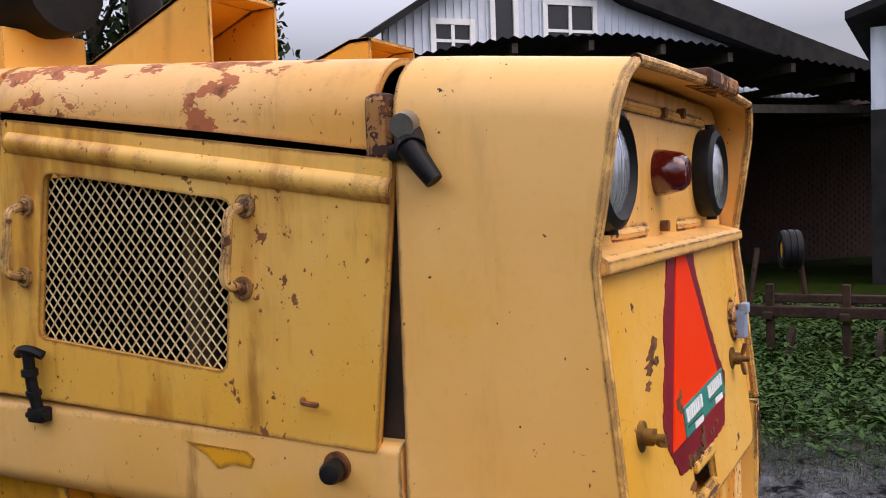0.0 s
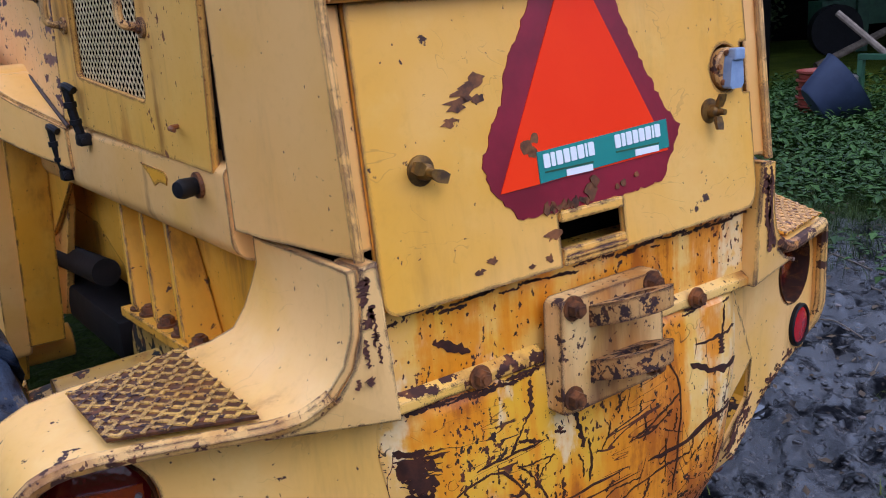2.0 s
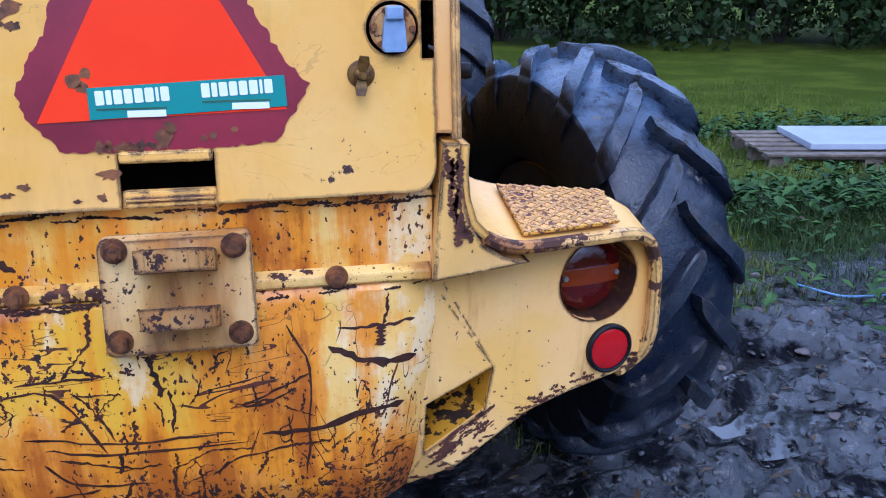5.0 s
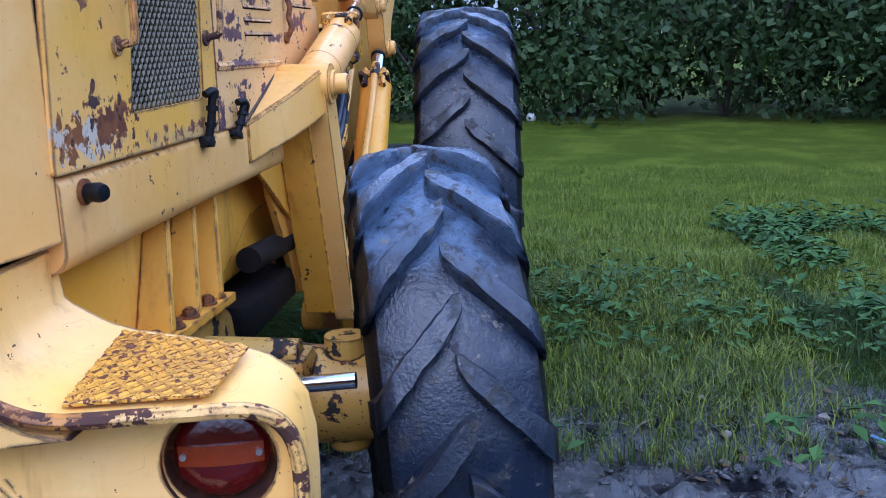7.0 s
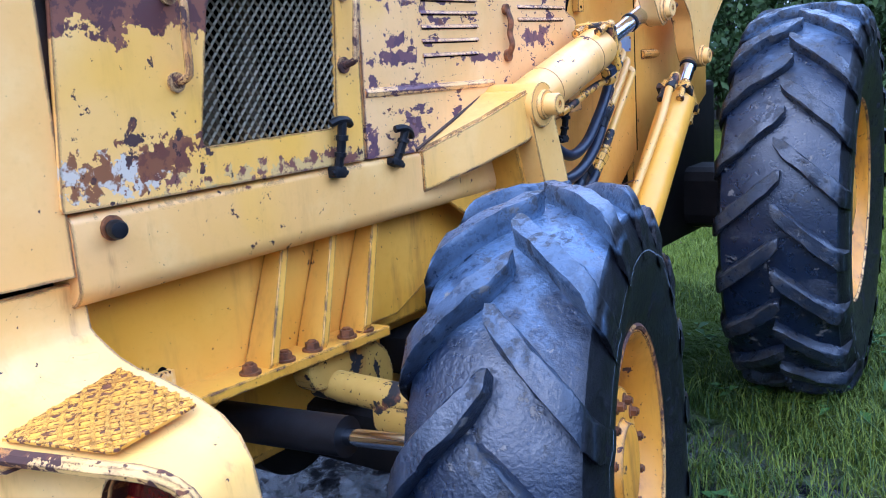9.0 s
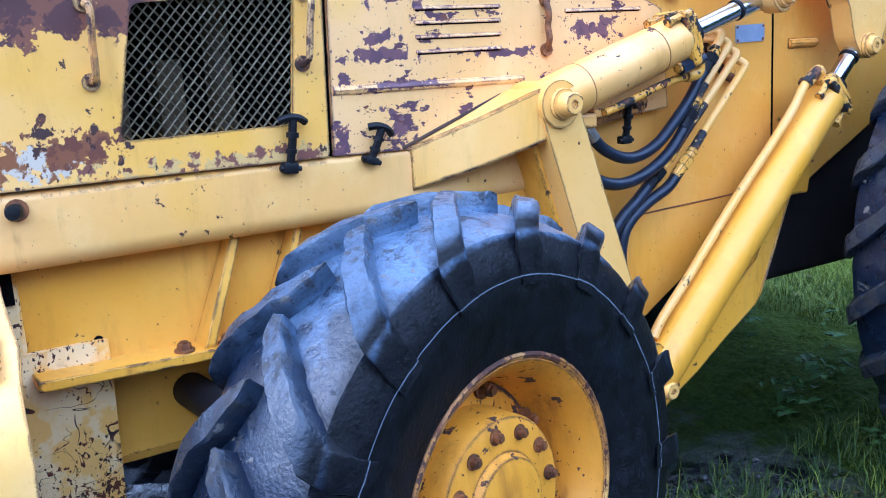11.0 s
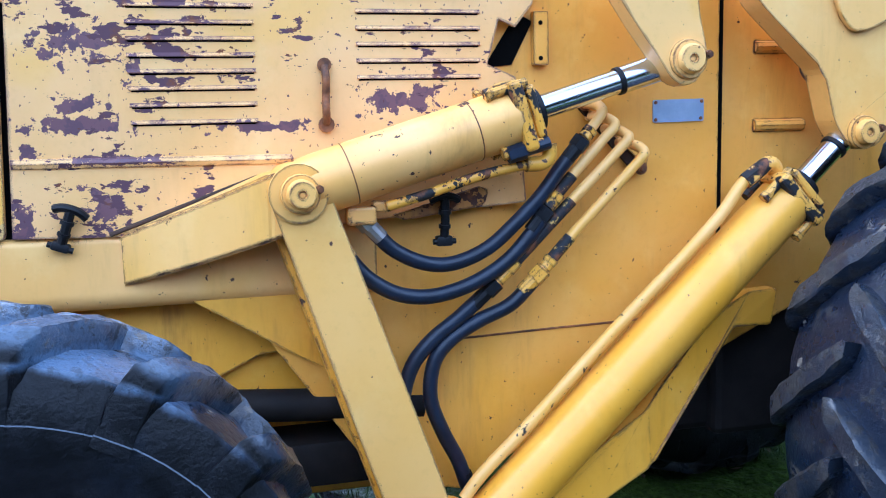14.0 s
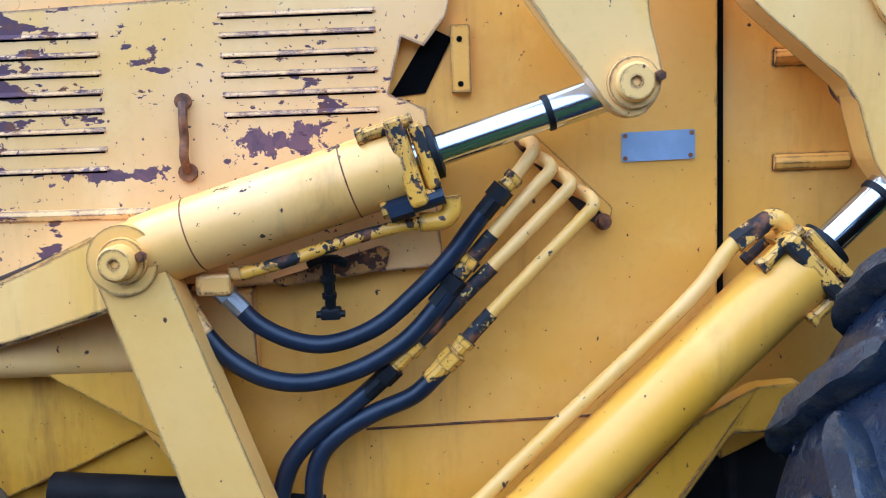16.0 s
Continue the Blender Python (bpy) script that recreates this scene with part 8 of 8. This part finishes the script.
# pallet with a board on it
pal = thing("pallet", (4.55, 5.3, 0.1), "weathered wooden pallet lying in the weeds", "pallet")
PM = pose(4.35, 4.55, 0.02, 0, 0, -12)
for k in range(6):
    b = bmh()
    box(b, (-0.75, -0.45 + 0.17 * k, 0.115), (0.75, -0.45 + 0.17 * k + 0.095, 0.135), 0.003, m=PM)
    part("slat", b, M_WOOD, pal)
for y in (-0.43, -0.02, 0.40):
    b = bmh()
    box(b, (-0.75, y, 0.095), (0.75, y + 0.1, 0.115), 0.003, m=PM)
    for x in (-0.72, -0.06, 0.6):
        box(b, (x, y, 0.0), (x + 0.13, y + 0.1, 0.095), 0.004, m=PM)
    part("bearer", b, M_WOOD, pal)
bm = bmh()
box(bm, (-0.40, -0.30, 0.137), (0.95, 0.42, 0.185), 0.006, m=PM)
tagged(part("board", bm, M_GREYPANEL, None), "pale grey board lying on the wooden pallet", "board")

# things in the dark shed
shed_m = thing("farm_machine", tuple(barn_pt(3.0, -1.5, 0)), "green and blue farm machine standing in the dark shed", "farm machine")
bm = bmh()
barn_block(bm, 1.6, 3.6, -2.0, -1.2, 0.5, 0.95)
barn_block(bm, 2.2, 2.4, -2.1, -1.1, 0.0, 1.5)
part("frame", bm, M_GREENPAINT, shed_m, "green steel frame")
bm = bmh()
for u in (1.7, 3.2):
    p = barn_pt(u, -0.9, 0.45)
    cyl(bm, p, p + BN * 0.25, 0.45, seg=24)
part("wheel", bm, M_BLACK, shed_m, "dark tyres", True)
for k, (u0, d0, z0, u1, d1, z1) in enumerate(((0.5, 2.0, 0.1, 3.2, 1.0, 1.1), (4.2, 1.2, 0.1, 6.5, 0.6, 0.9))):
    bm = bmh()
    tube(bm, [barn_pt(u0, d0, z0), barn_pt(u1, d1, z1)], 0.06, 8, 1, False)
    tagged(part("timber", bm, M_WOOD, None), "weathered timber leaning in the shed", "timber", "loose timbers")

pump = thing("old_pump", (7.9, 3.85, 0.05), "green steel stand with a grey drum beside the shed", "machine")
bm = bmh()
box(bm, (7.87, 3.57, 0.0), (7.93, 3.63, 0.93), 0.006)
box(bm, (7.87, 3.60, 0.60), (7.93, 4.12, 0.66), 0.006)
box(bm, (7.87, 4.06, 0.0), (7.93, 4.12, 0.60), 0.006)
part("stand", bm, M_GREENPAINT, pump, "green steel stand")
bm = bmh()
lathe(bm, [(0, 0.13), (0.02, 0.15), (0.20, 0.15), (0.21, 0.155), (0.22, 0.15), (0.42, 0.15), (0.44, 0.13)], (7.75, 4.2, 0.02), (0, 0, 1), 24)
part("drum", bm, M_STEEL, pump, "grey steel drum", True)
bm = bmh()
tube(bm, [(7.95, 4.40, 1.06), (7.9, 3.05, 0.06)], 0.035, 8, 1, False)
tagged(part("timber", bm, M_WOOD, None), "weathered timber leaning beside the shed", "timber", "loose timbers")


tub = bmh()
lathe(tub, [(0.0, 0.20), (0.02, 0.22), (0.36, 0.33), (0.38, 0.345), (0.38, 0.325), (0.34, 0.31), (0.03, 0.20), (0.03, 0.001)], (6.98, 4.02, 0.24), (0.62, -0.55, 0.55), 28)
tagged(part("tub", tub, plain("blue_grey_plastic", (0.018, 0.028, 0.060), (0.035, 0.050, 0.095), 0.5, 9), None, smooth=True), "dark blue plastic tub lying tipped in the weeds", "tub")
M_BUCKET = plain("faded_red_plastic", (0.20, 0.030, 0.018), (0.30, 0.055, 0.034), 0.5, 12)
for k in range(6):
    pail = bmh()
    z = 0.02 + 0.085 * k
    lathe(pail, [(0.0, 0.17), (0.05, 0.18), (0.065, 0.205), (0.085, 0.205), (0.085, 0.19), (0.01, 0.16)], (7.55, 4.35, z), (0, 0, 1), 24)
    tagged(part("bucket", pail, M_BUCKET, None, smooth=True), "faded red plastic bucket in a stack", "bucket", "stacked buckets")


# ---- grass, weeds and litter ----
def lawn_at(x, y):
    r = math.hypot((x - 1.2) * 0.40, (y - 0.2) * 0.62)
    return r + noise.noise(Vector((x * 0.8, y * 0.8, 4))) * 0.30


def scatter():
    rnd = random.Random(77)
    blades, rough_grass, weeds, straw = ([], []), ([], []), ([], []), ([], [])

    def quad(store, pts):
        v, f = store
        k = len(v)
        v.extend(pts)
        f.append(tuple(range(k, k + len(pts))))

    def blade(store, x, y, h, w):
        z = ground_height(x, y) - 0.01
        a = rnd.uniform(0, 6.283)
        lean = rnd.uniform(0.1, 1.3) * h
        dx, dy = math.cos(a), math.sin(a)
        sx, sy = -dy * w, dx * w
        quad(store, [(x - sx, y - sy, z), (x + sx, y + sy, z), (x + sx * 0.7 + dx * lean * 0.35, y + sy * 0.7 + dy * lean * 0.35, z + h * 0.6), (x - sx * 0.7 + dx * lean * 0.35, y - sy * 0.7 + dy * lean * 0.35, z + h * 0.6)])
        quad(store, [(x - sx * 0.7 + dx * lean * 0.35, y - sy * 0.7 + dy * lean * 0.35, z + h * 0.6), (x + sx * 0.7 + dx * lean * 0.35, y + sy * 0.7 + dy * lean * 0.35, z + h * 0.6), (x + dx * lean, y + dy * lean, z + h * rnd.uniform(0.8, 1.0))])

    n = 0
    while n < 170000:
        x, y = rnd.uniform(-2.5, 6.5), rnd.uniform(-1.5, 9.5)
        near = math.hypot(x - 1.4, y - 2.2)
        if rnd.random() > 1.4 / (0.6 + near * near * 0.12) or lawn_at(x, y) < 1.18 + rnd.uniform(-0.2, 0.25) or (abs(x) < 0.75 and y < 3.8):
            n += 0.25
            continue
        blade(rough_grass if y < (2.0 if 0.75 < x < 2.4 else 3.6) + 1.3 * noise.noise(Vector((x * 0.7, y * 0.7, 3))) else blades, x, y, rnd.uniform(0.025, 0.075) * (1.0 + 1.3 * max(0.0, noise.noise(Vector((x * 1.7, y * 1.7, 12))) + 0.15)), rnd.uniform(0.0012, 0.0030))
        n += 1
    for _ in range(46):
        # single tufts that stand in the mud
        cx, cy = rnd.uniform(-1.2, 2.4), rnd.uniform(-1.3, 1.2)
        if lawn_at(cx, cy) > 1.3 or (abs(cx) < 0.5 and cy > 0.1):
            continue
        for _k in range(rnd.randint(14, 60)):
            blade(rough_grass if rnd.random() < 0.6 else blades, cx + rnd.gauss(0, 0.03), cy + rnd.gauss(0, 0.03), rnd.uniform(0.02, 0.07), rnd.uniform(0.0012, 0.0026))
    for _ in range(26000):
        # taller tufts round the wheels
        x, y = rnd.uniform(0.45, 2.1), rnd.uniform(1.65, 4.2)
        if noise.noise(Vector((x * 2.3, y * 2.3, 44))) < rnd.uniform(-0.55, 0.25) or (x < 0.75 and rnd.random() < 0.4):
            continue
        blade(rough_grass if rnd.random() < (0.35 if x > 0.85 else 0.7) else blades, x, y, rnd.uniform(0.04, 0.12), rnd.uniform(0.0012, 0.0028))
    for _ in range(11000):
        x, y = rnd.uniform(-1.5, 8.5), rnd.uniform(-2.0, 8.0)
        l = lawn_at(x, y)
        if l < 1.05 + rnd.uniform(-0.25, 0.3) or l > 2.4 or noise.noise(Vector((x * 1.1, y * 1.1, 31))) < rnd.uniform(-0.1, 0.25):
            continue
        if x < 0.9 and y > 0.6 and rnd.random() < 0.75:
            continue
        z = ground_height(x, y)
        h = rnd.uniform(0.03, 0.16)
        for k in range(rnd.randint(3, 6)):
            a = rnd.uniform(0, 6.283)
            s = rnd.uniform(0.012, 0.042)
            px, py, pz = x + rnd.uniform(-0.05, 0.05), y + rnd.uniform(-0.05, 0.05), z + h * rnd.uniform(0.4, 1.0)
            dx, dy = math.cos(a) * s, math.sin(a) * s
            t = rnd.uniform(-0.4, 0.5) * s
            quad(weeds, [(px - dx, py - dy, pz - t), (px + dy * 0.6, py - dx * 0.6, pz + 0.3 * s), (px + dx, py + dy, pz + t), (px - dy * 0.6, py + dx * 0.6, pz + 0.3 * s)])
    for _ in range(15000):
        # thick low weeds between the yard and the sheds
        x, y = rnd.uniform(2.6, 10.5), rnd.uniform(-1.8, 6.2)
        if lawn_at(x, y) < 1.5 + rnd.uniform(-0.2, 0.4) or (3.0 < x < 5.6 and 3.5 < y < 5.6) or noise.noise(Vector((x * 0.9, y * 0.9, 51))) < rnd.uniform(-0.45, 0.15):
            continue
        z = ground_height(x, y)
        h = rnd.uniform(0.04, 0.24)
        for k in range(rnd.randint(3, 5)):
            a = rnd.uniform(0, 6.283)
            w = rnd.uniform(0.018, 0.055)
            px, py, pz = x + rnd.uniform(-0.08, 0.08), y + rnd.uniform(-0.08, 0.08), z + h * rnd.uniform(0.3, 1.0)
            dx, dy = math.cos(a) * w, math.sin(a) * w
            t = rnd.uniform(-0.5, 0.6) * w
            quad(weeds, [(px - dx, py - dy, pz - t), (px + dy * 0.55, py - dx * 0.55, pz + 0.3 * w), (px + dx, py + dy, pz + t), (px - dy * 0.55, py + dx * 0.55, pz + 0.3 * w)])
    for _ in range(3800):
        x, y = rnd.uniform(-2.0, 5.5), rnd.uniform(-2.0, 6.0)
        if abs(x) < 0.7 and y > 0.3:
            continue
        z = ground_height(x, y) + 0.006
        a, s = rnd.uniform(0, 6.283), rnd.uniform(0.008, 0.028)
        dx, dy = math.cos(a) * s, math.sin(a) * s
        quad(straw, [(x - dx, y - dy, z), (x + dy * 0.5, y - dx * 0.5, z + rnd.uniform(0, 0.012)), (x + dx, y + dy, z + rnd.uniform(0, 0.012)), (x - dy * 0.5, y + dx * 0.5, z + 0.004)])
    for name, (v, f), mat_, lab, cat in (("grass", blades, M_BLADE, "short wet yellow-green lawn grass", "grass"), ("weedy_grass", rough_grass, M_BLADE2, "rough dark grass round the muddy yard", "grass"), ("weeds", weeds, M_WEED, "low leafy green weeds at the edge of the mud", "weeds"), ("fallen_leaves", straw, M_STRAW, "brown fallen leaves lying on the mud", "leaves")):
        me = bpy.data.meshes.new(name)
        me.from_pydata(v, [], f)
        me.materials.append(mat_)
        tagged(new(name, me), lab, cat, kind="stuff")


scatter()

CORD = ((2.29, 1.88), (2.40, 1.80), (2.474, 1.769), (2.62, 1.72))
BALL = (1.13, 15.2, 0.07)

def stones_and_sticks():
    rnd = random.Random(91)
    M_STONE = plain("muddy_stone", (0.05, 0.04, 0.036), (0.16, 0.125, 0.11), 0.55, 20)
    for k in range(48):
        x, y = rnd.gauss(2.05, 0.5), rnd.gauss(1.7, 0.6)
        if k % 4 == 0:
            x, y = rnd.uniform(1.2, 3.4), rnd.uniform(-0.8, 2.6)
        if lawn_at(x, y) > 1.35 or math.hypot(x - REAR_X, (y - REAR_Y) * 0.5) < 0.35:
            continue
        b = bmh()
        s = rnd.uniform(0.010, 0.032)
        bmesh.ops.create_icosphere(b, subdivisions=2, radius=s)
        q = Vector((rnd.random() * 9, rnd.random() * 9, rnd.random() * 9))
        for v in b.verts:
            v.co *= 0.8 + 0.55 * noise.noise(v.co / s * 0.9 + q)
            v.co.z *= 0.6
            v.co += Vector((x, y, ground_height(x, y) + s * 0.15))
        tagged(part("stone", b, M_STONE, None, smooth=True), "small muddy stone lying in the wet yard", "stone", "stones in the mud")
    for k in range(16):
        x, y, a, l = rnd.uniform(1.5, 3.2), rnd.uniform(0.6, 2.6), rnd.uniform(0, 6.28), rnd.uniform(0.05, 0.14)
        p = [(x + math.cos(a) * l * t, y + math.sin(a) * l * t) for t in (-1, -0.2, 1)]
        b = bmh()
        tube(b, [(px + rnd.uniform(-0.01, 0.01), py, ground_height(px, py) + 0.008) for px, py in p], rnd.uniform(0.002, 0.005), 6, 3)
        tagged(part("stick", b, M_WOOD, None, smooth=True), "thin broken stick lying on the mud", "stick", "sticks on the mud")
    b = bmh()
    tube(b, [(x, y, ground_height(x, y) + 0.012) for x, y in CORD], 0.005, 6, 4)
    tagged(part("cord", b, plain("blue_cord", (0.10, 0.22, 0.42), (0.2, 0.34, 0.55), 0.6, 60), None, smooth=True), "thin blue plastic cord lying at the lawn edge", "cord")
    b = bmh()
    bmesh.ops.create_uvsphere(b, u_segments=20, v_segments=12, radius=0.09, matrix=Matrix.Translation(BALL))
    tagged(part("ball", b, M_WHITE, None, smooth=True), "small white ball lying on the lawn", "ball")


stones_and_sticks()


def clods():
    """Lumps of wet mud kicked up by the wheels."""
    rnd = random.Random(17)
    n = Nodes("wet_mud_lumps")
    mud_col = n.mix(n.step(n.noise(40, 3), 0.4, 0.62), (0.006, 0.0062, 0.008), (0.030, 0.028, 0.029))
    n.bump(n.noise(90, 4), 0.5, 0.006)
    mat = n.done(mud_col, n.math("ADD", 0.18, n.math("MULTIPLY", n.noise(14, 3), 0.4)), 0, 0.7)
    ico = bmesh.new()
    bmesh.ops.create_icosphere(ico, subdivisions=1, radius=1.0)
    base = [v.co.copy() for v in ico.verts]
    tris = [tuple(v.index for v in f.verts) for f in ico.faces]
    ico.free()
    vs, fs = [], []
    for _ in range(3000):
        x, y = rnd.gauss(1.7, 0.9), rnd.gauss(0.5, 1.0)
        if rnd.random() < 0.3:
            x, y = rnd.uniform(-1.6, 2.6), rnd.uniform(-1.3, 0.3)
        if lawn_at(x, y) > 1.3 + rnd.uniform(-0.2, 0.1) or (abs(x) < 0.45 and y > -0.05):
            continue
        s = rnd.uniform(0.006, 0.030) * rnd.uniform(0.5, 1.0)
        o, k = Vector((x, y, ground_height(x, y) - s * 0.1)), len(vs)
        a, q = rnd.uniform(0, 6.28), Vector((rnd.random() * 20, rnd.random() * 20, 0))
        ex, ez = rnd.uniform(0.9, 2.2), rnd.uniform(0.18, 0.45)
        for c in base:
            r = s * (0.75 + 0.7 * noise.noise(c * 1.3 + q))
            px, py = c.x * r * ex, c.y * r
            vs.append((o.x + px * math.cos(a) - py * math.sin(a), o.y + px * math.sin(a) + py * math.cos(a), o.z + c.z * r * ez))
        fs.extend((t[0] + k, t[1] + k, t[2] + k) for t in tris)
    me = bpy.data.meshes.new("mud_lumps")
    me.from_pydata(vs, [], fs)
    me.polygons.foreach_set("use_smooth", [True] * len(fs))
    me.materials.append(mat)
    tagged(new("mud_lumps", me), "dark wet lumps of churned mud", "mud", kind="stuff")


clods()


def lay_bricks():
    """Bricks of the shed wall: those in open view one by one, the rest joined."""
    b = bmh()
    barn_block(b, 0, 0.235, -0.03, -0.006, 0.0, 0.066)
    me = bpy.data.meshes.new("brick")
    for v in b.verts:
        v.co -= BA
    bmesh.ops.recalc_face_normals(b, faces=b.faces)
    b.to_mesh(me)
    b.free()
    me.materials.append(M_BRICK)
    rest = bmh()
    count = 0
    for r_ in range(44):
        for c_ in range(int((u_b1 + 1.2 - u_b0) / 0.25)):
            u, z = u_b0 + c_ * 0.25 + (0.125 if r_ % 2 else 0), 0.08 * r_
            if 8.6 < u < 11.9 and 0.75 < z < 2.6 and count < 300:
                o = new("brick", me)
                o.parent = brickwall
                o.matrix_basis = Matrix.Translation(BA + BU * u + Vector((0, 0, z)) - barn.location - brickwall.location)
                count += 1
            else:
                barn_block(rest, u, u + 0.235, -0.03, -0.006, z, z + 0.066)
    part("brickwork", rest, M_BRICK, brickwall, "dark red bricks")["kind"] = "stuff"


lay_bricks()
